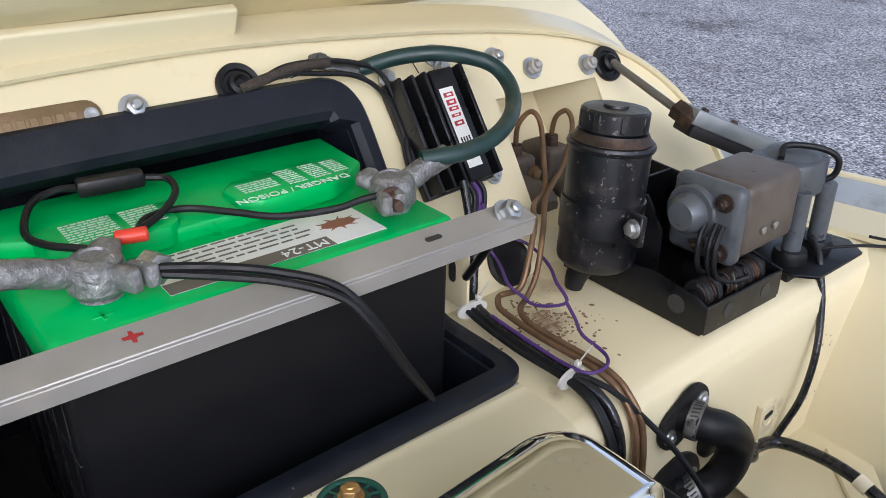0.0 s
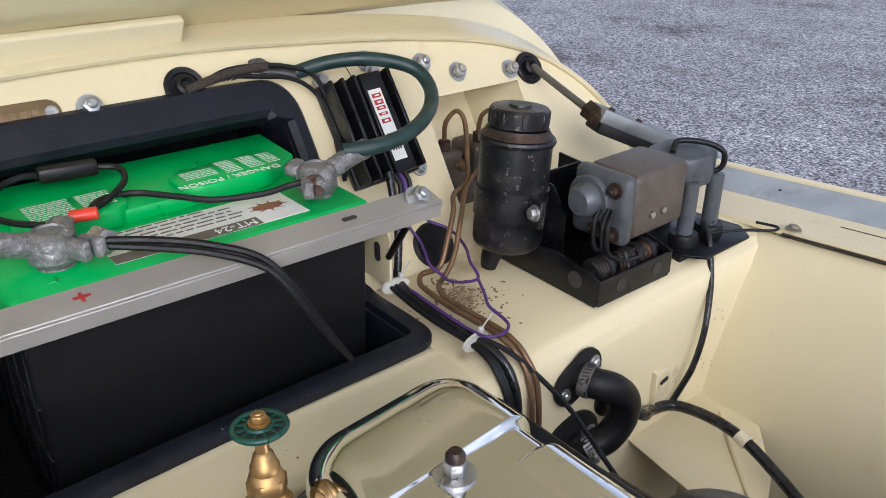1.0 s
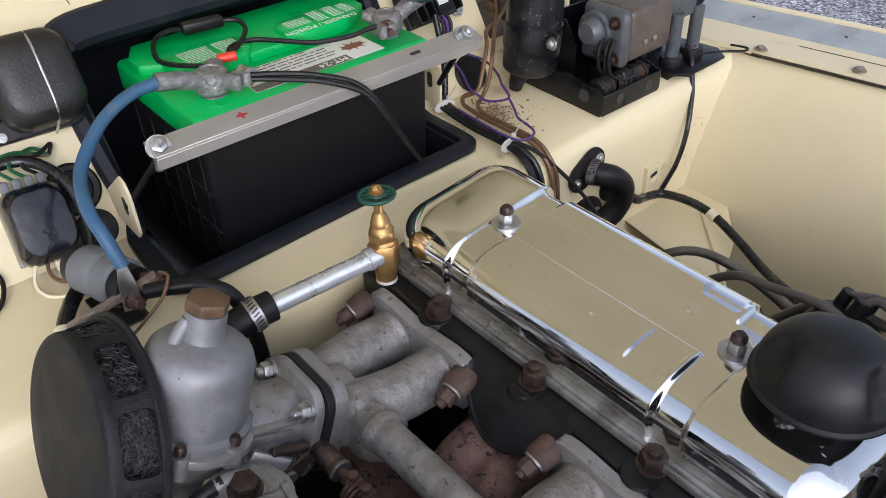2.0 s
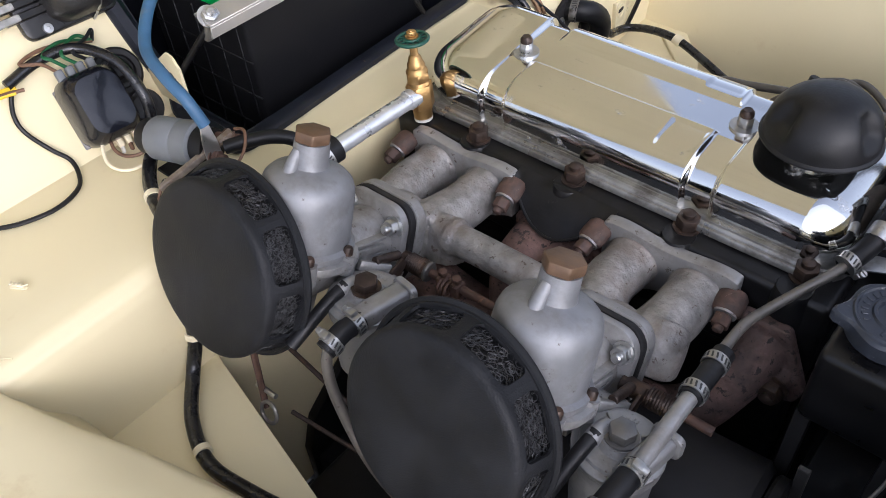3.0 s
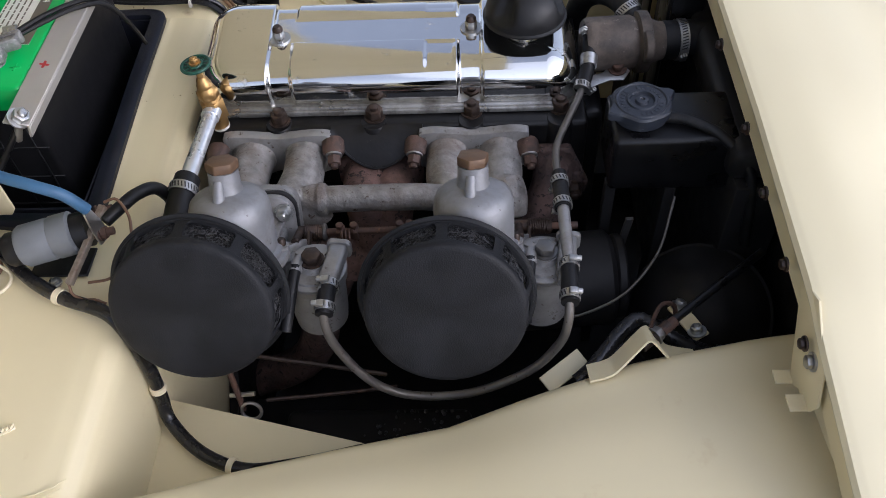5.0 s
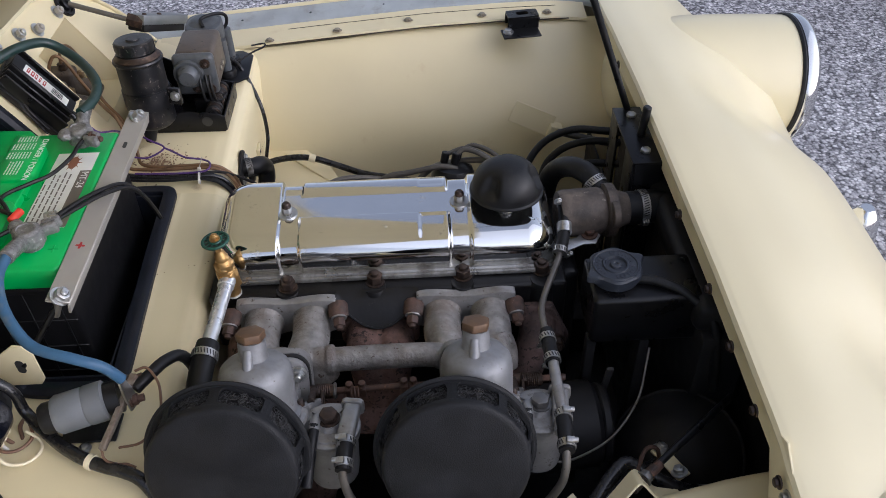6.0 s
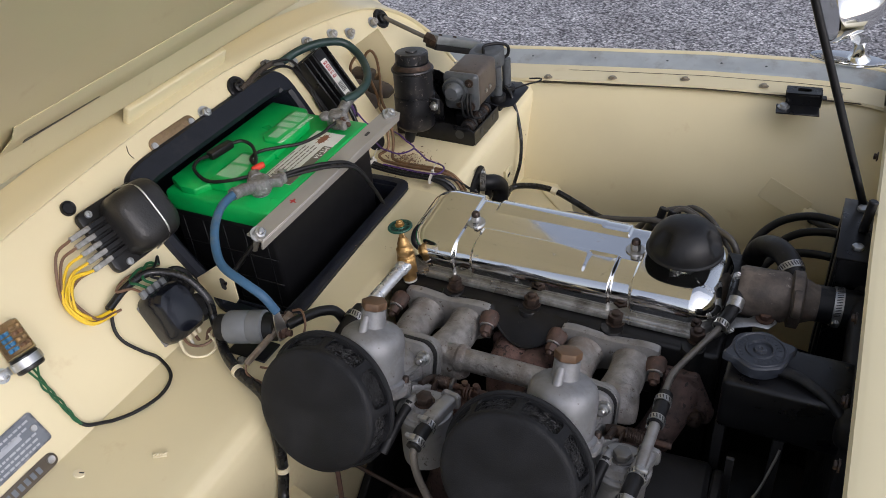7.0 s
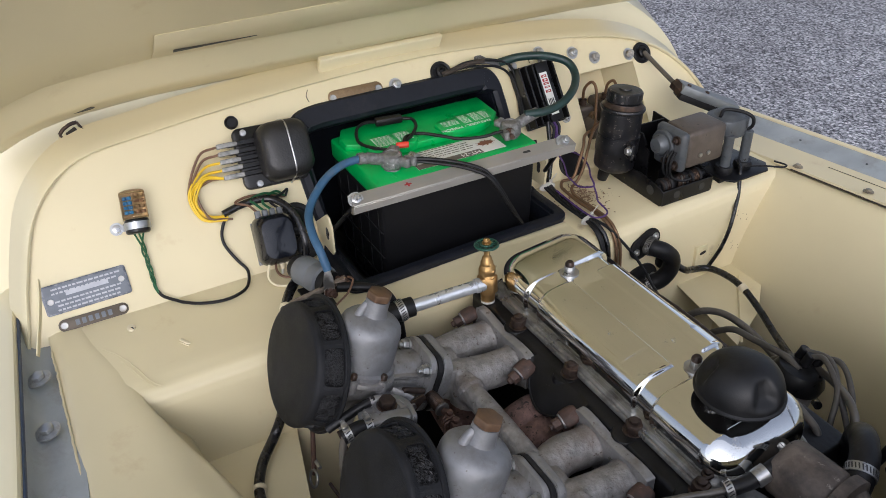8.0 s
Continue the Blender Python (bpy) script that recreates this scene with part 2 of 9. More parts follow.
ALUR = mat("rough_cast_aluminium", (0.265, 0.254, 0.242), 0.52, 0.4, 0.34, 70, 1.0, 230, (0.17, 0.14, 0.12), 0.46, 26, spots=((0.10, 0.076, 0.060), 110, 0.615), dist=0.0016)
DASH = mat("dull_grey_aluminium", (0.215, 0.218, 0.226), 0.52, 0.40, 0.20, 45, 0.30, 180, (0.115, 0.105, 0.095), 0.42, 20, spots=((0.09, 0.080, 0.070), 85, 0.645))
STEEL = mat("bare_steel", (0.44, 0.43, 0.41), 0.38, 0.95, 0.12, 80, 0.1, 300, (0.25, 0.22, 0.18), 0.15, 40)
BARST = mat("brushed_steel_bar", (0.36, 0.345, 0.315), 0.42, 0.35, 0.06, 30, 0.05, 400, (0.36, 0.33, 0.28), 0.15, 22)
ZINC = mat("zinc_plated", (0.47, 0.475, 0.47), 0.36, 0.9, 0.16, 70, 0.08, 300, (0.22, 0.20, 0.17), 0.22, 60)
STEELD = mat("dull_grey_steel", (0.17, 0.165, 0.158), 0.42, 0.8, 0.2, 90, 0.15, 300, (0.09, 0.075, 0.06), 0.3, 60)
RUST = mat("rusty_brown_iron", (0.085, 0.046, 0.032), 0.66, 0.2, 0.4, 90, 0.5, 300, (0.05, 0.03, 0.024), 0.4, 50, spots=((0.17, 0.085, 0.048), 120, 0.63))
RUSTD = mat("dark_oily_bolt", (0.044, 0.0304, 0.024), 0.48, 0.5, 0.35, 120, 0.3, 300, (0.10, 0.055, 0.03), 0.35, 50)
EXH = mat("rusty_exhaust_iron", (0.165, 0.098, 0.082), 0.85, 0.0, 0.34, 60, 0.9, 160, (0.075, 0.045, 0.038), 0.62, 34, dist=0.002, spots=((0.030, 0.022, 0.020), 120, 0.56))
BRASS = mat("brass", (0.46, 0.285, 0.11), 0.40, 0.9, 0.15, 60, 0.08, 300, (0.28, 0.15, 0.05), 0.25, 50)
BRASSD = mat("brown_brass_cap", (0.135, 0.080, 0.045), 0.52, 0.35, 0.25, 90, 0.2, 300, (0.085, 0.052, 0.034), 0.42, 60)
HEADP = mat("black_oily_engine_paint", (0.0065, 0.0064, 0.0070), 0.40, 0.0, 0.4, 60, 0.40, 120, (0.014, 0.012, 0.011), 0.32, 24, spots=((0.050, 0.042, 0.036), 95, 0.685))
RUBBER = mat("black_rubber", (0.008, 0.008, 0.0088), 0.48, 0, 0.3, 80, 0.15, 300, (0.032, 0.031, 0.03), 0.12, 40)
CRACK = mat("black_crackle_filter", (0.0098, 0.0102, 0.0116), 0.56, 0, 0.40, 26, 0.42, 700, (0.018, 0.0186, 0.0205), 0.38, 18, dist=0.0012, spots=((0.040, 0.041, 0.044), 210, 0.665))
MESHW = mat("dark_wire_gauze", (0.052, 0.052, 0.054), 0.50, 0.3, 0.3, 200, 0.1, 500)
RADCAP = mat("grey_black_painted_cap", (0.0225, 0.027, 0.0375), 0.5, 0, 0.2, 60, 0.2, 300, (0.07, 0.075, 0.085), 0.12, 60, spots=((0.16, 0.16, 0.165), 130, 0.66))
TAPE = mat("black_glossy_tape", (0.012, 0.012, 0.013), 0.25, 0, 0.3, 60, 0.5, 120, dist=0.002)
HOUS = mat("stained_brown_casting", (0.118, 0.096, 0.078), 0.60, 0.25, 0.45, 40, 0.7, 200, (0.036, 0.028, 0.023), 0.62, 30, spots=((0.23, 0.20, 0.17), 75, 0.64))
GREASE = mat("grey_grease_lead", (0.21, 0.208, 0.205), 0.42, 0.35, 0.4, 110, 1.0, 240, (0.10, 0.095, 0.09), 0.42, 60, dist=0.0022, spots=((0.52, 0.52, 0.52), 210, 0.63))
BLUEC = mat("blue_cable", (0.035, 0.10, 0.19), 0.5, 0, 0.15, 40, 0.1, 200, (0.10, 0.13, 0.16), 0.2, 30)
GREENC = mat("dark_green_cable", (0.012, 0.035, 0.033), 0.45, 0, 0.2, 50, 0.1, 200, (0.06, 0.07, 0.06), 0.2, 40)
REDP = mat("red_plastic", (0.62, 0.045, 0.02), 0.4, 0, 0.08, 50, 0.0)
GREENP = mat("dark_green_paint", (0.008, 0.06, 0.04), 0.35, 0, 0.2, 50, 0.1, 200)
GREYR = mat("grey_boot", (0.15, 0.16, 0.17), 0.6, 0, 0.12, 60, 0.15, 200, (0.10, 0.10, 0.10), 0.2, 30)
COPPER = mat("brown_copper_pipe", (0.22, 0.13, 0.07), 0.45, 0.6, 0.25, 60, 0.1, 200, (0.12, 0.08, 0.05), 0.3, 40)
GREYPIPE = mat("grey_metal_fuel_line", (0.17, 0.157, 0.14), 0.42, 0.6, 0.15, 60, 0.1, 200, (0.12, 0.10, 0.08), 0.3, 30, spots=((0.07, 0.055, 0.045), 120, 0.62))
PURPLE = mat("purple_wire", (0.075, 0.030, 0.150), 0.5, 0, 0.15, 50, 0.0)
YELLOW = mat("yellow_wire", (0.72, 0.48, 0.01), 0.45, 0, 0.1, 50, 0.0)
BROWNW = mat("brown_wire", (0.15, 0.08, 0.045), 0.5, 0, 0.2, 50, 0.0)
GREENW = mat("green_wire", (0.01, 0.09, 0.03), 0.5, 0, 0.2, 50, 0.0)
WHITEW = mat("white_wire", (0.62, 0.60, 0.54), 0.5, 0, 0.1, 50, 0.0)
WHITEP = mat("white_plastic_tie", (0.56, 0.54, 0.48), 0.45, 0, 0.06, 50, 0.0)
IVORY = mat("ivory_clip", (0.74, 0.66, 0.46), 0.45, 0, 0.06, 50, 0.0)
MOTOR = mat("brown_grey_motor_case", (0.118, 0.096, 0.078), 0.50, 0.30, 0.28, 50, 0.25, 220, (0.075, 0.060, 0.048), 0.42, 22, spots=((0.035, 0.030, 0.026), 75, 0.61))
MOTORG = mat("grey_motor_end", (0.105, 0.115, 0.125), 0.46, 0.35, 0.25, 60, 0.25, 220, (0.055, 0.052, 0.05), 0.42, 30, spots=((0.03, 0.028, 0.026), 90, 0.62))
BAKE = mat("black_bakelite", (0.0081, 0.00792, 0.0081), 0.36, 0, 0.25, 50, 0.3, 160)
PLATEB = mat("brass_plate", (0.30, 0.21, 0.12), 0.4, 0.7, 0.15, 60, 0.2, 200, (0.16, 0.10, 0.06), 0.3, 60)
PLATEG = mat("grey_alloy_plate", (0.40, 0.41, 0.43), 0.4, 0.6, 0.12, 60, 0.1, 200)
PLATEW = mat("worn_blue_grey_plate", (0.155, 0.165, 0.19), 0.5, 0.4, 0.35, 130, 0.2, 250, (0.36, 0.36, 0.36), 0.42, 120)
PLATED = mat("dark_plate_print", (0.15, 0.165, 0.185), 0.45, 0.2, 0.15, 60, 0.05, 200)

RIMM = mat("dulled_chrome_rim", (0.27, 0.265, 0.25), 0.34, 0.80, 0.28, 40, 0.12, 200, (0.075, 0.066, 0.056), 0.48, 34)
for black, level in ((CRACK, 0.24), (HEADP, 0.3), (RUBBER, 0.32), (BLACKP, 0.36), (BLACKM, 0.25), (VINYL, 0.30), (CASEB, 0.25), (BAKE, 0.36)):
    black.node_tree.nodes["Principled BSDF"].inputs["Specular IOR Level"].default_value = level
RUSTC = mat("patchy_rusty_clamp", (0.085, 0.050, 0.038), 0.68, 0.15, 0.40, 110, 0.7, 250, (0.045, 0.034, 0.029), 0.50, 60, spots=((0.20, 0.135, 0.105), 150, 0.64))

# ---- ground ----
def ground_material():
    m = bpy.data.materials.new("chip_seal_ground")
    m.use_nodes = True
    n, l = m.node_tree.nodes, m.node_tree.links
    b = n["Principled BSDF"]
    tc = n.new("ShaderNodeTexCoord")

    def ramp(source, stops):
        r = n.new("ShaderNodeValToRGB")
        e = r.color_ramp.elements
        e[0].position, e[0].color = stops[0][0], (*stops[0][1], 1)
        e[1].position, e[1].color = stops[-1][0], (*stops[-1][1], 1)
        for at, col in stops[1:-1]:
            e.new(at).color = (*col, 1)
        l.new(source, r.inputs["Fac"])
        return r.outputs["Color"]

    def blend(kind, a, c, factor=1.0):
        mx = n.new("ShaderNodeMix")
        mx.data_type, mx.blend_type = 'RGBA', kind
        mx.inputs["Factor"].default_value = factor
        l.new(a, mx.inputs["A"])
        l.new(c, mx.inputs["B"])
        return mx.outputs["Result"]

    def grain(scale, detail, rough):
        t = n.new("ShaderNodeTexNoise")
        t.inputs["Scale"].default_value, t.inputs["Detail"].default_value, t.inputs["Roughness"].default_value = scale, detail, rough
        l.new(tc.outputs["Object"], t.inputs["Vector"])
        return t.outputs["Fac"]

    # stone chips, each with a shade of its own, bedded in dark binder
    vo = n.new("ShaderNodeTexVoronoi")
    vo.inputs["Scale"].default_value = 92.0
    l.new(tc.outputs["Object"], vo.inputs["Vector"])
    sep = n.new("ShaderNodeSeparateColor")
    l.new(vo.outputs["Color"], sep.inputs[0])
    chips = ramp(sep.outputs[0], [(0.0, (0.13, 0.128, 0.132)), (0.45, (0.44, 0.43, 0.435)), (0.82, (0.62, 0.605, 0.605)), (1.0, (0.86, 0.85, 0.84))])
    gaps = ramp(vo.outputs["Distance"], [(0.45, (1, 1, 1)), (0.80, (0.35, 0.35, 0.36))])
    chips = blend('MULTIPLY', chips, gaps)
    patches = ramp(grain(1.1, 9.0, 0.66), [(0.33, (0.30, 0.28, 0.27)), (0.43, (0.80, 0.79, 0.79)), (0.62, (1.05, 1.05, 1.05))])
    mottle = ramp(grain(9.0, 8.0, 0.75), [(0.30, (0.70, 0.70, 0.71)), (0.65, (1.12, 1.12, 1.11))])
    l.new(blend('MULTIPLY', blend('MULTIPLY', chips, patches), mottle), b.inputs["Base Color"])
    b.inputs["Roughness"].default_value = 0.9
    b.inputs["Specular IOR Level"].default_value = 0.25
    bp = n.new("ShaderNodeBump")
    bp.inputs["Strength"].default_value, bp.inputs["Distance"].default_value = 0.7, 0.005
    inv = n.new("ShaderNodeMath")
    inv.operation = 'SUBTRACT'
    inv.inputs[0].default_value = 1.0
    l.new(vo.outputs["Distance"], inv.inputs[1])
    l.new(inv.outputs[0], bp.inputs["Height"])
    l.new(bp.outputs["Normal"], b.inputs["Normal"])
    return m


GROUND = ground_material()
g = part("ground", sheet(lambda u, v: (lerp(-300, 300, u), lerp(-300, 300, v), 0.0), 2, 2), GROUND)
tagged(g, "grey stone-chip road surface with darker patches", "ground", kind="structure")

# ---- body shell ----
body = thing("car_body", (0, 0, 0.35), "cream painted body shell of an old roadster, engine bay open", "car body")
ARCH_Y = (-0.665, -0.64, -0.605, -0.54, -0.44, -0.32, -0.17, 0.0, 0.15, 0.30, 0.42, 0.50, 0.555, 0.58)
ARCH_Z = (0.79, 0.87, 0.94, 0.985, 0.998, 1.008, 1.016, 1.02, 1.014, 1.002, 0.982, 0.947, 0.892, 0.82)
arch = smooth_path([V(0, y, z) for y, z in zip(ARCH_Y, ARCH_Z)], 5)


def bulk_x(z):
    """The bulkhead leans back: its x at a height."""
    return -0.42 + 0.63 * (0.99 - z)


def arch_top(y):
    return table(y, [p.y for p in arch], [p.z for p in arch])


def bulkhead_mesh():
    """The sloping panel under the scuttle, with the cut-outs for the battery box and for the pocket behind the reservoir."""
    bm = bmesh.new()
    cuts = ((-0.232, 0.132, 0.0, 0.972), (0.285, 0.425, 0.83, 0.945))
    ys = sorted(set([p.y for p in arch] + [c for k in cuts for c in k[:2]]))
    levels = [0.785, 0.80, 0.815, 0.83, 0.86, 0.89, 0.92, 0.945, 0.972, 0.99, 2.0]
    cols = []
    for y in ys:
        top = arch_top(y)
        cols.append([bm.verts.new((bulk_x(min(z, top)), y, min(z, top))) for z in levels])
    for (ya, a), (yb, b) in zip(zip(ys, cols), zip(ys[1:], cols[1:])):
        for k in range(len(levels) - 1):
            mid = (levels[k] + min(levels[k + 1], 1.02)) / 2
            if any(c[0] - 1e-6 <= ya and yb <= c[1] + 1e-6 and c[2] < mid < c[3] for c in cuts):
                continue
            bm.faces.new((a[k], a[k + 1], b[k + 1], b[k]))
    bmesh.ops.remove_doubles(bm, verts=bm.verts, dist=1e-5)
    bmesh.ops.recalc_face_normals(bm, faces=bm.faces)
    bmesh.ops.solidify(bm, geom=list(bm.faces), thickness=0.002)
    return bm


def pocket_mesh():
    """The pressed pocket behind the reservoir, open to the front."""
    bm = bmesh.new()
    def ring(y0, y1, z0, z1, back):
        return [bm.verts.new((bulk_x(z) - back, y, z)) for y, z in ((y0, z0), (y1, z0), (y1, z1), (y0, z1))]
    a, b = ring(0.284, 0.426, 0.829, 0.946, 0.0), ring(0.290, 0.410, 0.833, 0.942, 0.095)
    for k in range(4):
        bm.faces.new((a[k], a[(k + 1) % 4], b[(k + 1) % 4], b[k]))
    bm.faces.new(b)
    return bm


part("pocket", pocket_mesh(), CREAM_IN, body)
part("bulkhead", bulkhead_mesh(), CREAM_IN, body)


def sweep_rim(profile):
    """Sweeps (outward, rearward) pairs along the arch of the bonnet opening."""
    bm = bmesh.new()
    rows = []
    for i, p in enumerate(arch):
        t = (arch[min(i + 1, len(arch) - 1)] - arch[max(i - 1, 0)]).normalized()
        nrm = V(0, -t.z, t.y)
        base = V(bulk_x(p.z), p.y, p.z)
        rows.append([bm.verts.new(base + nrm * a + V(-1, 0, 0) * b) for a, b in profile])
    for a, b in zip(rows, rows[1:]):
        for k in range(len(profile) - 1):
            bm.faces.new((a[k], a[k + 1], b[k + 1], b[k]))
    return bm


part("scuttle_lip", sweep_rim([(-0.002, 0.004), (0.0, -0.006), (0.003, -0.008), (0.0055, -0.004), (0.009, 0.012), (0.0135, 0.030), (0.0175, 0.044), (0.019, 0.050)]), CREAM, body)
part("scuttle_gutter", sweep_rim([(0.019, 0.050), (0.0165, 0.056), (0.007, 0.064), (0.001, 0.075), (0.001, 0.092), (0.014, 0.108), (0.045, 0.118), (0.055, 0.125)]), CREAM, body)
part("scuttle_panel", sweep_rim([(0.048, 0.127), (0.058, 0.130), (0.085, 0.20), (0.10, 0.35), (0.10, 0.75)]), CREAM, body)
bm = box((-0.005, -0.108, -0.024), (0.006, 0.108, 0.004), 0.003, 3, pose(-0.443, -0.057, 1.047, 0, 25, 0))
part("bonnet_bead", bm, CREAM, body)
CM = pose(-0.474, -0.532, 1.0015, 25, -25, 0)
clip = part("bonnet_clip", box((-0.011, -0.016, -0.006), (0.011, 0.016, -0.003), 0.001, 1, CM), RUSTD, body, "rusty folded clip")
for y in (-0.0145, 0.0145):
    part("clip_side", box((-0.009, y - 0.0015, -0.005), (0.009, y + 0.0015, 0.009), 0.001, 1, CM), RUSTD, clip)
part("clip_bridge", tube([CM @ V(0.002, -0.0145, 0.008), CM @ V(0.003, -0.006, 0.011), CM @ V(0.003, 0.006, 0.011), CM @ V(0.002, 0.0145, 0.008)], 0.0028, 8, 4), RUSTD, clip)
part("clip_mouth", box((0.004, -0.008, -0.004), (0.0095, 0.008, 0.005), 0.001, 1, CM), SEAMK, clip, "dark slot")

# shelf under the bulkhead, with the rounded edge and the front face
SHELF_Z = 0.797


def shelf_profile(u):
    """From the bulkhead foot forward over the rounded edge and down the front face."""
    pts = [(-0.31, SHELF_Z), (-0.19, SHELF_Z), (-0.15, SHELF_Z - 0.001), (-0.128, SHELF_Z - 0.005), (-0.117, SHELF_Z - 0.014), (-0.113, SHELF_Z - 0.028), (-0.112, 0.70), (-0.11, 0.64), (-0.105, 0.35)]
    k = u * (len(pts) - 1)
    i = min(int(k), len(pts) - 2)
    f = k - i
    return lerp(pts[i][0], pts[i + 1][0], f), lerp(pts[i][1], pts[i + 1][1], f)


def shelf(y0, y1, x0=-0.31, drop=0.0, lift=0.0, fwd=0.0):
    def fn(u, v):
        x, z = shelf_profile(u)
        if x < -0.18:
            x = lerp(x0, -0.18, (x + 0.31) / 0.13)
        w = min(1, max(0, (x + 0.31) / 0.2))
        return (x + fwd * w * v, lerp(y0, y1, v), z - drop + lift * v * (1 if z > 0.76 else 0.3))
    return sheet(fn, 32, 8, 0.002)


part("shelf_side", shelf(-0.640, -0.232, -0.308), CREAM_IN, body)
part("shelf_front", shelf(-0.232, 0.132, -0.186), CREAM_IN, body)
part("shelf_side", shelf(0.132, 0.60, -0.308, lift=0.02), STAINED, body, "cream shelf with rust stains")

# battery box: a moulded liner with a flange
liner = thing("battery_box_liner", (-0.3, -0.05, 0.70), "black moulded battery box liner with a broad flange", "battery box")
LY0, LY1, LXF, LXB, LZB = -0.222, 0.122, -0.196, -0.50, 0.70
part("tray_floor", sheet(lambda u, v: (lerp(LXB, LXF, u), lerp(LY0, LY1, v), LZB + 0.0012 * noise.noise(V(u * 30, v * 30, 0))), 40, 40), mat("dirty_tray_floor", (0.022, 0.019, 0.017), 0.8, 0, 0.5, 60, 0.8, 150, (0.045, 0.036, 0.028), 0.3, 40), liner, "dirt-covered tray floor")
part("tray_wall", box((LXF - 0.003, LY0, LZB), (LXF, LY1, 0.803), 0.001, 1), VINYL, liner)
for y in (LY0, LY1 - 0.003):
    f = [(LXF, LZB), (LXF, 0.803), (-0.30, 0.803), (bulk_x(0.97), 0.965), (LXB, 0.985), (LXB, LZB)]
    part("tray_wall", prism(f, 0.003, Matrix.Translation((0, y + 0.003, 0)) @ pose(0, 0, 0, 90), 0.0), VINYL, liner)
part("tray_wall", box((LXB, LY0, LZB), (LXB + 0.003, LY1, 0.99), 0.001, 1), VINYL, liner)
part("tray_roof", box((LXB, LY0, 0.966), (bulk_x(0.966), LY1, 0.970), 0.001, 1), VINYL, liner)


def flange_mesh():
    """The flange that lies over the shelf's edge and up the bulkhead, as a swept band."""
    bm = bmesh.new()
    nrm_b = V(0.846, 0, 0.533)
    z_top = 0.988
    def on_bulk(y, z):
        return V(bulk_x(z), y, z)
    loop = [on_bulk(-0.235, 0.81), on_bulk(-0.242, 0.87), on_bulk(-0.244, 0.94), on_bulk(-0.236, 0.972), on_bulk(-0.205, z_top - 0.002), on_bulk(-0.12, z_top), on_bulk(0.0, z_top), on_bulk(0.09, z_top), on_bulk(0.12, z_top - 0.004), on_bulk(0.136, 0.968), on_bulk(0.14, 0.94), on_bulk(0.14, 0.87), on_bulk(0.14, 0.815)]
    loop += [V(-0.285, 0.143, 0.803), V(-0.23, 0.143, 0.803), V(-0.20, 0.141, 0.803), V(-0.186, 0.128, 0.803), V(-0.183, 0.10, 0.803), V(-0.181, 0.0, 0.803), V(-0.176, -0.12, 0.803), V(-0.172, -0.21, 0.803), V(-0.174, -0.238, 0.803), V(-0.188, -0.25, 0.803), V(-0.22, -0.25, 0.803), V(-0.28, -0.246, 0.803)]
    cen = V(-0.30, -0.05, 0.87)
    path = smooth_path(loop + [loop[0]], 4)[:-1]
    rows = []
    for i, p in enumerate(path):
        up = nrm_b if p.x < -0.305 else V(0, 0, 1)
        if -0.31 < p.x < -0.28:
            up = (nrm_b + V(0, 0, 1)).normalized()
        t = (path[(i + 1) % len(path)] - path[i - 1]).normalized()
        inw = up.cross(t).normalized()
        if inw.dot(cen - p) < 0:
            inw = -inw
        f = 0.55 if p.x > -0.29 else 1.0
        w = 0.012 if p.x > -0.31 else (0.014 if p.z < 0.955 else 0.031)
        rows.append([bm.verts.new(q) for q in (p - up * 0.004, p + up * 0.004 * f, p + up * 0.009 * f + inw * 0.004, p + up * 0.010 * f + inw * w, p + up * 0.005 + inw * (w + 0.006), p - up * 0.016 + inw * (w + 0.007))])
    for a, b in zip(rows, rows[1:] + rows[:1]):
        for k in range(5):
            bm.faces.new((a[k], a[k + 1], b[k + 1], b[k]))
    return bm


part("flange", flange_mesh(), VINYL, liner)


# inner wing on the carburettor side
def wing_edge_y(x):
    return table(x, (-0.34, -0.25, -0.19, -0.12, -0.06, 0.0, 0.1, 0.2, 0.28, 0.38, 0.5, 0.6), (-0.600, -0.578, -0.556, -0.542, -0.518, -0.493, -0.465, -0.443, -0.415, -0.385, -0.362, -0.35))


def wing_section(x, v):
    """From the rail over the hump and down the side; at the rear the hump stays level with the shelf."""
    ye = wing_edge_y(x)
    ze = table(x, (-0.35, -0.18, -0.12, -0.06, 0.0, 0.1, 0.2, 0.4, 0.6), (0.788, 0.788, 0.778, 0.757, 0.741, 0.731, 0.728, 0.745, 0.75))
    w = min(1.0, max(0.0, -x / 0.12))
    full = [(0.3, 0.12), (0.6, 0.34), (0.82, 0.62)]
    level = [(0.3, -0.02), (0.62, 0.06), (0.85, 0.34)]
    pts = [(-0.638, 0.797), (-0.628, 0.7995)]
    for (a, b), (c, d) in zip(full, level):
        pts.append((lerp(-0.626, ye, lerp(a, c, w)), lerp(0.7990, ze, lerp(b, d, w))))
    pts += [(ye - 0.010, ze + lerp(0.012, 0.004, w)), (ye - 0.002, ze - 0.012), (ye + 0.010 * w, ze - 0.04), (ye + lerp(0.003, 0.038, w), ze - 0.10), (ye + lerp(0.006, 0.060, w), 0.45)]
    path = smooth_path([V(0, a, b) for a, b in pts], 4)
    k = v * (len(path) - 1)
    i = min(int(k), len(path) - 2)
    p = path[i].lerp(path[i + 1], k - i)
    return p.y, p.z


def right_wing(u, v):
    x = lerp(-0.34, 0.56, u)
    y, z = wing_section(x, v)
    return (x, y, z)


part("inner_wing", sheet(right_wing, 40, 36, 0.002), CREAM_IN, body)


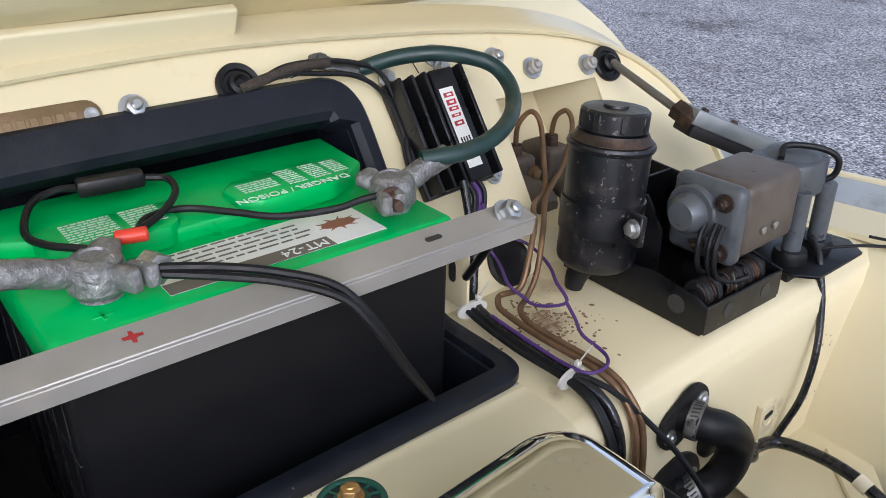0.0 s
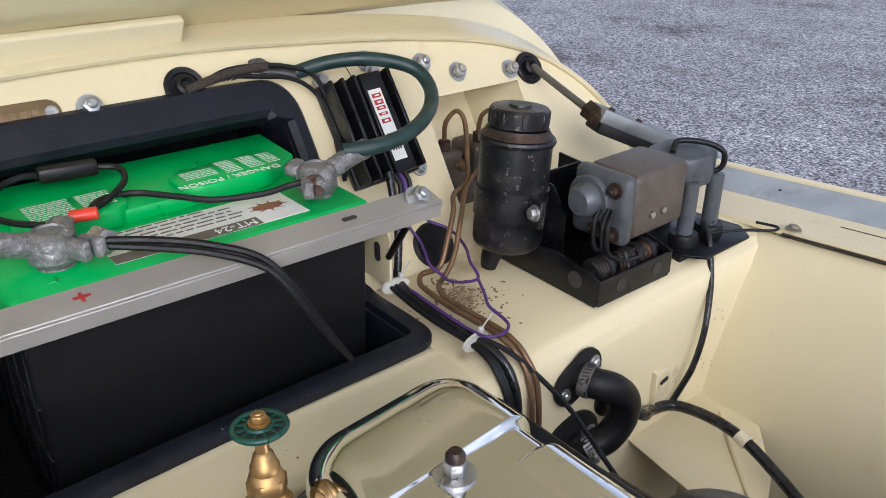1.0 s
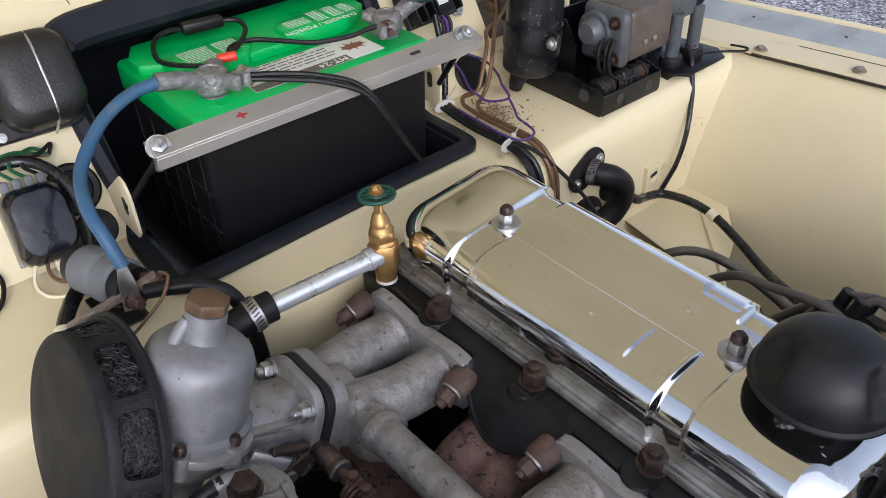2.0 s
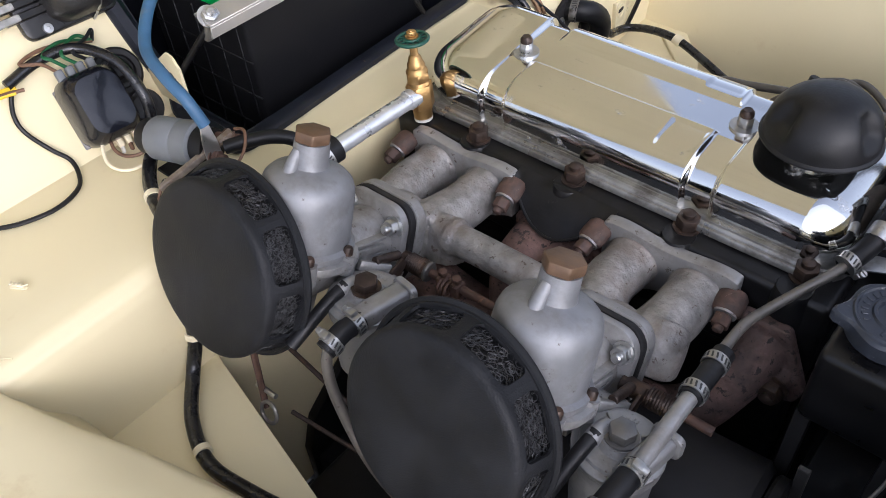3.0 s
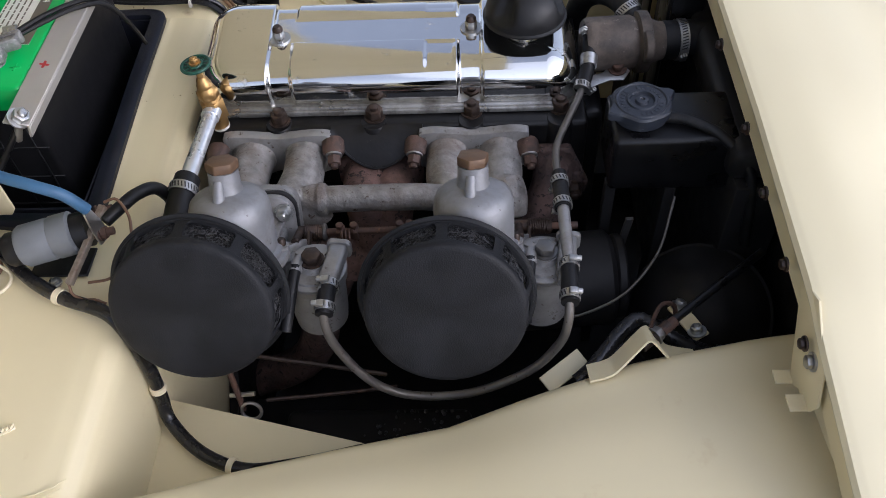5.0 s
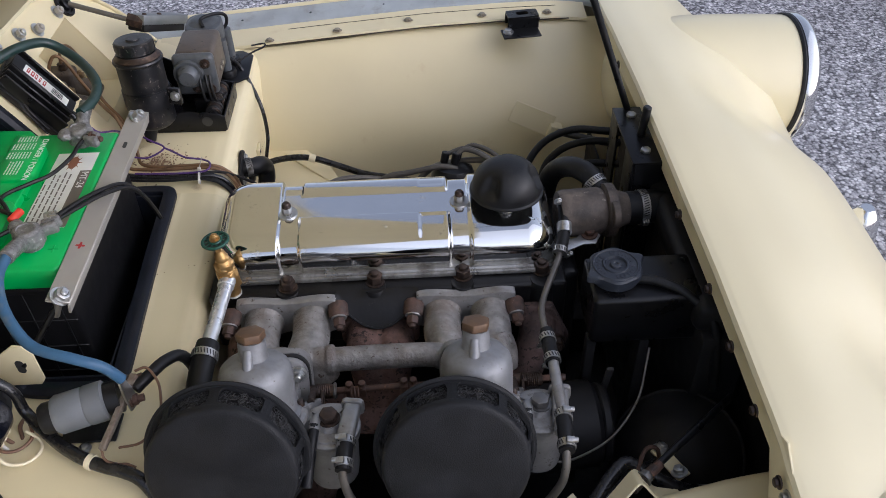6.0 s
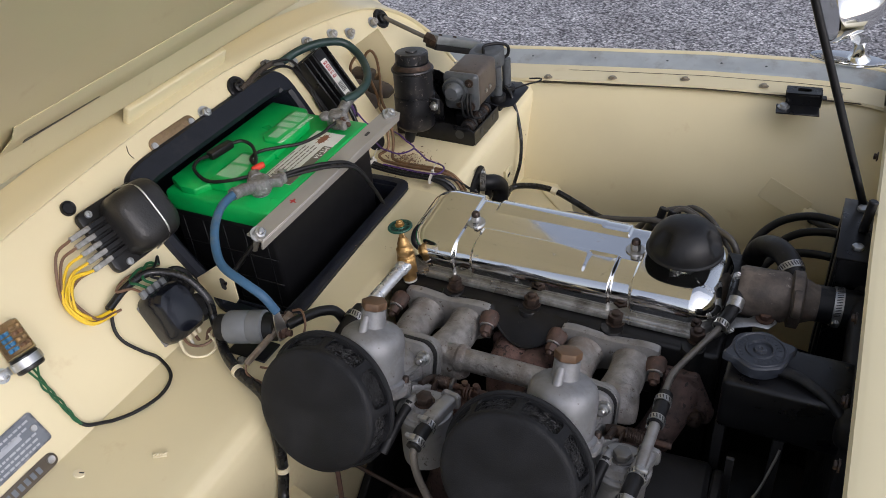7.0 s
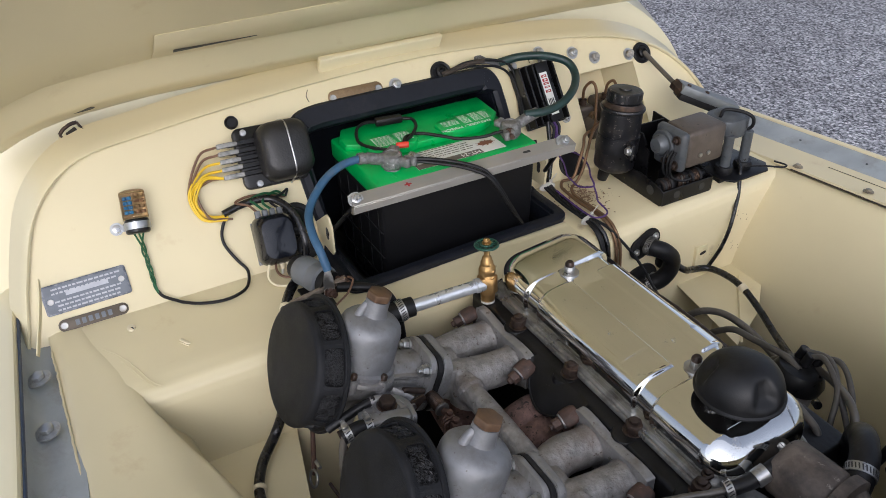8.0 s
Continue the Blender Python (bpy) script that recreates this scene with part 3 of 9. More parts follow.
def left_wing(u, v):
    x = lerp(-0.34, 0.56, u)
    yt = table(x, (-0.34, -0.1, 0.05, 0.2, 0.35, 0.56), (0.545, 0.552, 0.562, 0.582, 0.592, 0.60))
    zt = table(x, (-0.34, -0.1, 0.1, 0.35, 0.56), (0.805, 0.812, 0.822, 0.826, 0.826))
    yb = table(x, (-0.34, -0.1, 0.1, 0.3, 0.56), (0.47, 0.455, 0.46, 0.45, 0.42))
    pts = [(yt, zt), (yt - 0.012, zt - 0.006), (yt - 0.035, zt - 0.03), (lerp(yt, yb, 0.65), zt - 0.085), (yb + 0.006, zt - 0.15), (yb - 0.01, zt - 0.22), (yb - 0.02, 0.50), (yb - 0.02, 0.40)]
    path = smooth_path([V(0, a, b) for a, b in pts], 4)
    k = v * (len(path) - 1)
    i = min(int(k), len(path) - 2)
    p = path[i].lerp(path[i + 1], k - i)
    return (x, p.y, p.z)


part("inner_wing", sheet(left_wing, 30, 28, 0.002), CREAM_IN, body)


# wing rails: ledge, grey seam strip and outer wing, mirrored about the car's middle line
MID = -0.02


def rail_y(x):
    return table(x, (-0.45, -0.2, 0.0, 0.2, 0.35, 0.5, 0.62), (0.545, 0.560, 0.572, 0.590, 0.600, 0.606, 0.60))


def rail_z(x):
    return table(x, (-0.45, -0.2, 0.0, 0.2, 0.35, 0.56), (0.803, 0.815, 0.826, 0.833, 0.834, 0.832))


def band(profile, x0, x1, flip=False, n=40):
    """A long strip along a wing: (outward, up) pairs from the ledge's inner edge; ahead it turns in and down with the wing."""
    def fn(u, v):
        x = lerp(x0, x1, u)
        k = v * (len(profile) - 1)
        i = min(int(k), len(profile) - 2)
        a, b = (lerp(profile[i][c], profile[i + 1][c], k - i) for c in (0, 1))
        f = max(0.0, x - 0.42) / 0.36
        y = rail_y(x) + a - 0.115 * f * f
        z = rail_z(x) + b - 0.075 * f * f
        return (x, 2 * MID - y if flip else y, z - (0.028 if flip else 0))
    return sheet(fn, n, (len(profile) - 1) * 2, 0.0015)


LEDGE = [(-0.018, -0.004), (-0.016, 0.001), (0.0, 0.003), (0.02, 0.005), (0.038, 0.008)]
STRIP = [(0.036, 0.003), (0.040, 0.009), (0.052, 0.013), (0.072, 0.019), (0.078, 0.023), (0.08, 0.022)]
OUTER = [(0.078, 0.026), (0.079, 0.036), (0.083, 0.041), (0.089, 0.040), (0.11, 0.030), (0.16, 0.004), (0.22, -0.06), (0.25, -0.16), (0.26, -0.45), (0.25, -0.66)]
part("wing_ledge", band(LEDGE, -0.30, 0.505), CREAM_IN, body)
part("seam_strip", band(STRIP, -0.40, 0.53), GALV, body, "grey seam strip")
OUTER_FAR = [(0.078, 0.016), (0.0788, 0.0255), (0.081, 0.0275), (0.085, 0.0275), (0.10, 0.020), (0.15, -0.008)] + OUTER[6:]
part("outer_wing", band(OUTER_FAR, -0.95, 0.80), CREAM, body)
part("seam_strip", band([(0.022, -0.006), (0.024, 0.001), (0.045, 0.003), (0.066, 0.005), (0.074, 0.012), (0.078, 0.03)], -0.36, 0.53, True), GALV, body, "grey seam strip")
part("outer_wing", band(OUTER, -0.95, 0.80, True), CREAM, body)
tail = [(-0.318, -0.6285, 0.876), (-0.296, -0.634, 0.858), (-0.270, -0.644, 0.835), (-0.2425, -0.655, 0.8125)]
for p, q in zip(tail, tail[1:]):
    part("lip_tail", box((-0.0048, -0.0010, -0.0006), (0.0048, 0.0010, (Vector(q) - Vector(p)).length + 0.0006), 0.0006, 1, aim(p, q)), CREAM_IN, body, "loose hanging end of the scuttle lip")
PIPING = mat("dark_blue_wing_piping", (0.030, 0.045, 0.075), 0.5, 0, 0.2, 60, 0.1, 200)
part("wing_piping", tube([(x, 2 * MID - rail_y(x) - 0.0770, rail_z(x) + 0.0075) for x in [-0.36 + 0.04 * k for k in range(22)]], 0.0022, 8, 2), PIPING, body, "dark blue wing piping")
edge = [V(-0.262 + 0.006 * k, -0.6395 + 0.0016 * noise.noise(V(k * 0.7, 0, 1)) + 0.0010 * noise.noise(V(k * 2.3, 4, 0)), 0.7985) for k in range(110)]
part("torn_edge", tube(edge, 0.0015, 6, 1), CREAM_IN, body, "uneven torn cream panel edge")
crack = [(-0.236, -0.5800), (-0.214, -0.5655), (-0.196, -0.5575), (-0.176, -0.5496), (-0.152, -0.5425), (-0.134, -0.5345), (-0.122, -0.5265)]
line = smooth_path([V(x, y, 0.7970) for x, y in crack], 8)
part("weld_bead", tube([p + V(0, 0.0012 * noise.noise(p * 160), 0.0003 * noise.noise(p * 300)) for p in line], 0.0007, 6, 1, radii=lambda u: 0.0006 + 0.0007 * noise.noise(V(u * 45, 0, 0))), CREAM_IN, body, "ragged cracked weld seam")
part("weld_bead", tube([p + V(0.004, -0.0035 + 0.0014 * noise.noise(p * 190), 0.0) for p in line[14:44]], 0.0006, 6, 1, radii=lambda u: 0.0005 + 0.0007 * noise.noise(V(u * 38, 2, 0))), CREAM_IN, body, "ragged cracked weld seam")
part("weld_bead", tube([V(-0.1105, -0.490 + 0.010 * k, 0.6500 + 0.0008 * noise.noise(V(k, 3, 0))) for k in range(12)], 0.0016, 8, 2), CREAM_IN, body)

# nose panel
def nose_edge(y):
    x = table(y, (-0.70, -0.56, -0.45, 0.0, 0.45, 0.57, 0.70), (0.53, 0.512, 0.506, 0.502, 0.506, 0.510, 0.53))
    z = table(y, (-0.70, -0.60, -0.54, -0.41, -0.2, 0.0, 0.2, 0.4, 0.57, 0.7), (0.80, 0.828, 0.848, 0.886, 0.903, 0.911, 0.911, 0.903, 0.888, 0.868))
    return x, z


def nose(u, v):
    y = lerp(-0.70, 0.70, u)
    x, z = nose_edge(y)
    f = [(0.004, -0.016), (0.0, -0.012), (-0.003, -0.004), (0.0, 0.001), (0.008, 0.002), (0.05, 0.0), (0.12, -0.014), (0.20, -0.05), (0.28, -0.11), (0.34, -0.20), (0.37, -0.33), (0.37, -0.5), (0.34, -0.7)]
    k = v * (len(f) - 1)
    i = min(int(k), len(f) - 2)
    a, b = (lerp(f[i][c], f[i + 1][c], k - i) for c in (0, 1))
    side = max(0.0, abs(y - MID) - 0.35) / 0.35
    a *= 1 - 0.14 * side * side
    b *= 1 + 0.06 * side * side
    hollow = 0.03 * math.exp(-((abs(y - MID) - 0.26) / 0.09) ** 2) * max(0.0, min(1, (a - 0.06) / 0.12))
    dip = 0.008 * math.exp(-((abs(y - MID) - 0.475) / 0.10) ** 2) * max(0.0, min(1, (a - 0.03) / 0.12))
    return (x + a, y, z + b - hollow - dip)


part("nose_panel", sheet(nose, 64, 36, 0.0015), CREAM, body)


def lamp_pod(s):
    """A headlamp pod: a teardrop swelling out of the nose with a chrome ring and glass."""
    yc, zc = MID + s * 0.478, 0.757
    prof = [(0.0, -0.320), (0.05, -0.318), (0.080, -0.308), (0.098, -0.285), (0.110, -0.245), (0.117, -0.19), (0.121, -0.12), (0.1225, -0.05), (0.1215, 0.0)]
    m = Matrix.Translation((0.842, yc, zc)) @ pose(0, 0, 0, 0, 93.5, 0) @ Matrix.Diagonal((0.93, 0.93, 1, 1))
    part("headlamp_pod", lathe(prof, m, 64), CREAM, body)
    ring = part("headlamp_ring", lathe([(0.119, -0.002), (0.1262, -0.001), (0.1285, 0.006), (0.1275, 0.014), (0.122, 0.022), (0.112, 0.026), (0.104, 0.018), (0.104, 0.0)], m, 64), CHROME, body, "chrome headlamp ring")
    part("seal", lathe([(0.117, -0.010), (0.1245, -0.0085), (0.1262, -0.005), (0.1245, -0.0012), (0.117, -0.001)], m, 64), RUBBER, ring, "black rubber seal")
    part("lens", lathe([(0.104, 0.012), (0.09, 0.024), (0.06, 0.034), (0.03, 0.039), (0.0, 0.040)], m, 40), WHITEL, ring, "pale glass lens")


lamp_pod(1)
lamp_pod(-1)

# bonnet, hinged at the scuttle and propped open
HX, HZ, HA = -0.503, 1.030, radians(36.3)
DROP_Y, DROP = (0.0, 0.40, 0.48, 0.53, 0.56, 0.60, 0.64, 0.66), (0.0, 0.003, 0.008, 0.014, 0.021, 0.036, 0.056, 0.068)


def bonnet_half(d, s):
    """Half width at a distance from the hinge edge, with rounded rear corners."""
    r = 0.20 if s > 0 else 0.05
    w = table(d, (0, 0.3, 1.02), (0.640, 0.635, 0.59)) - (0.05 if s > 0 else 0)
    return w - (r - math.sqrt(max(0.0, r * r - (r - d) ** 2)) * 1.0 if d < r else 0)


def bonnet_point(d, s, lift=0.0):
    y = s * bonnet_half(d, s)
    h = lift - table(abs(y), DROP_Y, DROP) * (1 - 0.4 * min(1, d)) + 0.03 * math.sin(math.pi * min(1, max(0, d - 0.15) / 1.1))
    return V(HX + d * math.cos(HA) - h * math.sin(HA), y + MID, HZ + d * math.sin(HA) + h * math.cos(HA))


bonnet = thing("bonnet", (HX, MID, HZ), "cream painted bonnet propped open above the engine bay", "bonnet")
DS = [0.0, 0.012, 0.03, 0.055, 0.085, 0.12, 0.16, 0.25, 0.4, 0.55, 0.7, 0.85, 0.97, 1.02]


def grid_at(fn, us, vs, thick):
    bm = bmesh.new()
    g = [[bm.verts.new(fn(u, v)) for v in vs] for u in us]
    for a, b in zip(g, g[1:]):
        for j in range(len(vs) - 1):
            bm.faces.new((a[j], b[j], b[j + 1], a[j + 1]))
    bmesh.ops.recalc_face_normals(bm, faces=bm.faces)
    bmesh.ops.solidify(bm, geom=list(bm.faces), thickness=thick)
    return bm


SS = [lerp(-1, 1, k / 40) for k in range(41)]
EDGE = {0.0: 0.0, 0.004: -0.006, 0.030: -0.0105, 0.060: -0.0155, 0.082: -0.0185, 0.090: -0.0185, 0.098: -0.0165, 0.135: -0.004, 0.172: 0.0085, 0.182: 0.0110}
part("skin", grid_at(lambda d, s: bonnet_point(d, s, 0.004 + 0.010 * min(1, d / 0.15)), DS, SS, 0.0012), CREAM, bonnet)
part("rear_edge_roll", grid_at(lambda d, s: bonnet_point(d, s * 0.998, EDGE[d]), sorted(EDGE), SS, 0.001), CREAM_IN, bonnet)
PANEL = {0.1745: 0.010, 0.1755: -0.0085, 0.179: -0.0100, 0.240: -0.0095, 0.262: -0.014, 0.40: -0.014, 0.60: -0.014, 0.80: -0.014, 0.985: -0.014, 0.990: 0.0}
part("inner_panel", grid_at(lambda d, s: bonnet_point(d, s * 0.985, PANEL[d]), sorted(PANEL), SS, 0.001), CREAM_IN, bonnet)
# dark tube that draws the shadow line at the inner panel's edge
part("panel_gap", tube([bonnet_point(0.1742, 0.985 * s, -0.0040) for s in SS], 0.0019, 6, 2), SEAMK, bonnet, "dark line for the shadow along the inner panel's edge")
RIB = {0.1825: -0.0095, 0.187: -0.0125, 0.226: -0.0150, 0.236: -0.0155, 0.252: -0.0120}
part("stiffener", grid_at(lambda d, s: bonnet_point(d, s * 0.63, RIB[d]), sorted(RIB), SS, 0.001), CREAM_IN, bonnet)


def bonnet_slot(d, s, w, h, lift, turn=0.0):
    p, q, r = bonnet_point(d, s, lift), bonnet_point(d, s + 0.02, lift), bonnet_point(d + 0.01, s, lift)
    xa = (q - p).normalized()
    za = xa.cross((r - p).normalized()).normalized()
    ya = za.cross(xa)
    m = Matrix((xa, ya, za)).transposed().to_4x4()
    m.translation = p
    return prism([(-w / 2, -h / 2), (w / 2, -h / 12), (w / 2, h / 12), (-w / 2, h / 2)], 0.0006, m @ pose(0, 0, 0, 0, 0, turn), 0.0)


part("slot", bonnet_slot(0.206, -0.505, 0.110, 0.007, -0.0166), PRINTK, bonnet, "dark tapered slot")
part("slot", bonnet_slot(0.206, 0.36, 0.045, 0.006, -0.0166), PRINTK, bonnet, "dark tapered slot")
part("oval_hole", prism([(0.019 * math.cos(2 * math.pi * k / 20), 0.008 * math.sin(2 * math.pi * k / 20)) for k in range(20)], 0.0006, Matrix.Translation(bonnet_point(0.062, -0.775, -0.0168)) @ pose(0, 0, 0, 0, -36, 0) @ pose(0, 0, 0, 0, 0, 80), 0.0), PRINTK, bonnet, "dark oval hole")

# dark underside: chassis rails, cross member and an added light-blocking floor sheet
for y in (-0.27, 0.25):
    part("chassis_rail", box((-0.5, y - 0.04, 0.30), (1.0, y + 0.04, 0.40), 0.006), BLACKM, body, "black chassis rail")


def floor_blocker_sheet(u, v):
    x, y = lerp(-0.13, 0.86, u), lerp(-0.80, 0.76, v)
    z = 0.30 + 0.012 * noise.noise(V(x * 9, y * 9, 0)) + 0.006 * noise.noise(V(x * 60, y * 60, 3))
    return (x, y, z)


# invented black sheet: closes the bay floor so no ground light comes up
part("splash_tray", sheet(floor_blocker_sheet, 120, 130), BLACKM, body, "added black floor sheet that keeps the bay dark")
part("cross_member", box((-0.02, -0.46, 0.42), (0.22, -0.30, 0.50), 0.012, 3), BLACKM, body, "black cross member")
rng = random.Random(11)
bm = bmesh.new()
for _ in range(330):
    x, y = min(0.215, rng.gauss(0.165, 0.035)), max(-0.452, min(-0.308, rng.gauss(-0.385, 0.04)))
    r = rng.uniform(0.0010, 0.0031)
    join(bm, lathe([(0, -r), (r, -r * 0.3), (r * 0.8, r * 0.6), (0, r)], I4, 5), pose(x, y, 0.501, rng.uniform(0, 90), rng.uniform(0, 90), 0))
d = part("road_grit", bm, mat("dark_oily_grit", (0.06, 0.06, 0.06), 0.35, 0.1, 0.5, 200, 0.3, 400), body, "dark oily grit")
d["kind"] = "stuff"
part("gusset", prism([(-0.116, -0.372), (0.118, -0.424), (0.115, -0.50), (-0.116, -0.54)], 0.002, pose(0, 0, 0.648, 0, 3), 0.0005), CREAM_IN, body)
part("gusset", prism([(-0.116, 0.330), (0.056, 0.304), (0.010, 0.40), (-0.050, 0.47), (-0.116, 0.49)], 0.002, pose(0, 0, 0.640, 0, 2), 0.0005), CREAM_IN, body)
part("gusset_lip", tube([(-0.076, 0.441, 0.6455), (-0.030, 0.395, 0.6445), (0.057, 0.312, 0.6415)], 0.0022, 6, 3), CREAM_IN, body)
part("inner_side", box((-0.116, -0.375, 0.40), (-0.112, -0.33, 0.649), 0.0005, 1), CREAM_IN, body)

# ---- engine ----
engine = thing("engine", (0.12, 0.02, 0.38), "four-cylinder engine, black oily block with polished rocker cover", "engine")


def loft(rings):
    """Joins outlines of equal count, each a list of points, and closes both ends."""
    bm = bmesh.new()
    vs = [[bm.verts.new(p) for p in r] for r in rings]
    for a, b in zip(vs, vs[1:]):
        n = len(a)
        for i in range(n):
            j = (i + 1) % n
            bm.faces.new((a[i], a[j], b[j], b[i]))
    bm.faces.new(vs[0])
    bm.faces.new(vs[-1])
    return bm


def cushion(x0, x1, y0, y1, r, levels):
    """A rounded block from (inset, height) levels."""
    rings = []
    for ins, z in levels:
        w, h = x1 - x0 - 2 * ins, y1 - y0 - 2 * ins
        rings.append([(x, y, z) for x, y in rounded(w, h, max(0.002, r - ins), 7, (x0 + x1) / 2, (y0 + y1) / 2)])
    return loft(rings)


def ease(e0, e1, v):
    t = min(1.0, max(0.0, (v - e0) / (e1 - e0)))
    return t * t * (3 - 2 * t)


def notch(v, lo, hi, edge):
    """1 between lo and hi, falling to 0 over an edge outside them."""
    return ease(lo - edge, lo, v) * (1 - ease(hi, hi + edge, v))


def cover_ends(x):
    return max(1 - ease(-0.0140, -0.0088, x), ease(0.2362, 0.2414, x))


def cover_long(x):
    return ease(0.0128, 0.0180, x) * (1 - ease(0.2090, 0.2142, x))


def cover_height(x, y):
    """The pressed top: raised end caps and long panels over a lower deck that shows as cross bands and a middle valley."""
    v = y - 0.014
    deck = 0.8540 + 0.03 * v + 0.085 * (v - max(-0.026, min(0.026, v)))
    near = 0.8561 + 0.112 * (y + 0.012) - 1.6 * (y + 0.036) ** 2 + 0.0006
    far = 0.8588 + 0.100 * (y - 0.044) - 1.6 * (y - 0.055) ** 2 + 0.0003
    flat = 0.8575 + 0.100 * (y - 0.006)
    badge = notch(x, 0.176, 0.204, 0.006)
    near -= 0.0018 * badge * notch(y, -0.048, -0.016, 0.006)
    far -= 0.0012 * badge * notch(y, 0.047, 0.063, 0.005)
    strip = max(notch(y, -0.090, -0.0100, 0.0020) * (near - deck), notch(y, 0.0385, 0.105, 0.0055) * (far - deck))
    return deck + max(0.0, strip) * cover_long(x) + max(0.0, flat - deck) * cover_ends(x)


def rocker_pressing():
    """Rings down the sides round a grid for the top."""
    x0, x1, y0, y1, r = -0.094, 0.352, -0.0645, 0.0765, 0.038
    xs = sorted({round(lerp(x0 + r, x1 - r, k / 420), 5) for k in range(421)})
    ys = [lerp(y0 + r, y1 - r, k / 100) for k in range(101)]
    bm = bmesh.new()
    grid = [[bm.verts.new((x, y, cover_height(x, y))) for y in ys] for x in xs]
    for a, b in zip(grid, grid[1:]):
        for k in range(len(ys) - 1):
            bm.faces.new((a[k], b[k], b[k + 1], a[k + 1]))
    nx, ny = len(xs) - 1, len(ys) - 1
    loop = [(i, 0, 0, -1) for i in range(nx + 1)] + [(nx, 0, math.sin(radians(a)), -math.cos(radians(a))) for a in range(10, 90, 10)]
    loop += [(nx, k, 1, 0) for k in range(ny + 1)] + [(nx, ny, math.cos(radians(a)), math.sin(radians(a))) for a in range(10, 90, 10)]
    loop += [(i, ny, 0, 1) for i in range(nx, -1, -1)] + [(0, ny, -math.sin(radians(a)), math.cos(radians(a))) for a in range(10, 90, 10)]
    loop += [(0, k, -1, 0) for k in range(ny, -1, -1)] + [(0, 0, -math.cos(radians(a)), -math.sin(radians(a))) for a in range(10, 90, 10)]
    roll = [(r - 0.004, 0.0), (0.0300, 0.0), (0.0275, 0.0001)] + [(0.0265 - 0.0265 * math.sin(radians(a)), 0.0240 - 0.0240 * math.cos(radians(a)) + 0.0002) for a in range(6, 91, 6)] + [(0.0003, 0.029), (0.0014, 0.038), (0.0034, 0.053)]
    last = [grid[i][k] for i, k, dx, dy in loop]
    for inset, drop in roll:
        ring = []
        for i, k, dx, dy in loop:
            bx, by = xs[i], ys[k]
            g = (1 - max(cover_ends(bx), cover_long(bx))) * abs(dy) * ease(0.024, 0.004, inset)
            s = max(0.0, dx) ** 1.5
            reach = min(r - 0.002, inset * (1 + 0.75 * s))
            fall = drop * (1 + 0.55 * s) if drop < 0.0190 else drop + 0.0103 * s * (0.053 - drop) / 0.0343
            px, py = bx + dx * (r - reach - 0.0042 * g), by + dy * (r - reach - 0.0042 * g)
            cx, cy = min(max(px, x0 + 0.01), x1 - 0.01), min(max(py, y0 + 0.006), y1 - 0.006)
            ring.append(bm.verts.new((px, py, cover_height(cx, cy) - fall)))
        n = len(ring)
        for q in range(n):
            w = (q + 1) % n
            vs = [last[q], last[w], ring[w], ring[q]]
            vs = [v for m_, v in enumerate(vs) if v not in vs[:m_]]
            if len(vs) > 2:
                bm.faces.new(vs)
        last = ring
    return bm


cover = part("rocker_cover", rocker_pressing(), CHROME, engine, "polished chrome rocker cover", angle=60)
part("rim", cushion(-0.100, 0.358, -0.0725, 0.0845, 0.032, [(0.0, 0.7955), (0.0, 0.8000), (0.0012, 0.8016), (0.003, 0.8020), (0.0048, 0.8010), (0.0058, 0.8030), (0.0072, 0.8040), (0.0088, 0.8036), (0.0135, 0.8030), (0.0165, 0.8040)]), RIMM, cover, "dulled ridged rim")
for x, y in ((-0.002, 0.001), (0.227, 0.011)):
    s = part("stud", nut(Matrix.Translation((x, y, 0.8528)), 0.0074, 0.010, 0.0132, 0.004, wh=0.0026), ZINC if x < 0 else STEEL, cover, "cover nut on a stud")
    part("collar", lathe([(0.0, 0.0), (0.0062, 0.0), (0.0062, 0.006), (0.004, 0.009), (0, 0.009)], Matrix.Translation((x, y, 0.8628)), 16), RUSTD, s)


def filler_dome():
    """The oil filler cap: a dome with finger hollows and a flared skirt."""
    prof = [(0.024, 0.004), (0.042, 0.004), (0.0475, 0.0035), (0.0492, 0.0045), (0.0490, 0.0060), (0.0468, 0.0078), (0.0464, 0.0105), (0.0460, 0.0130), (0.0454, 0.0160), (0.0445, 0.0190), (0.0431, 0.0225), (0.0410, 0.0265), (0.0378, 0.0305), (0.0335, 0.0345), (0.0280, 0.0382), (0.0210, 0.0412), (0.0115, 0.0433), (0, 0.0440)]
    prof = prof[:6] + [(lerp(p[0], q[0], f), lerp(p[1], q[1], f)) for p, q in zip(prof[6:], prof[7:]) for f in (0, 0.5)] + prof[-1:]
    bm = lathe(prof, I4, 96)
    for v in bm.verts:
        a = math.atan2(v.co.y, v.co.x)
        r = math.hypot(v.co.x, v.co.y)
        if v.co.z > 0.0085 and r > 0.015:
            d = 0.0
            for k in range(3):
                c = radians(-10 + 120 * k)
                da = (a - c + math.pi) % (2 * math.pi) - math.pi
                d += math.exp(-(da / 0.30) ** 4) * math.exp(-((v.co.z - 0.0265) / 0.0105) ** 4)
            v.co.x *= 1 - 0.24 * d
            v.co.y *= 1 - 0.24 * d
        v.co.z += 0.14 * max(0.0, v.co.z - 0.0105)
    bmesh.ops.transform(bm, matrix=Matrix.Translation((0.290, 0.012, 0.866)), verts=bm.verts)
    return bm


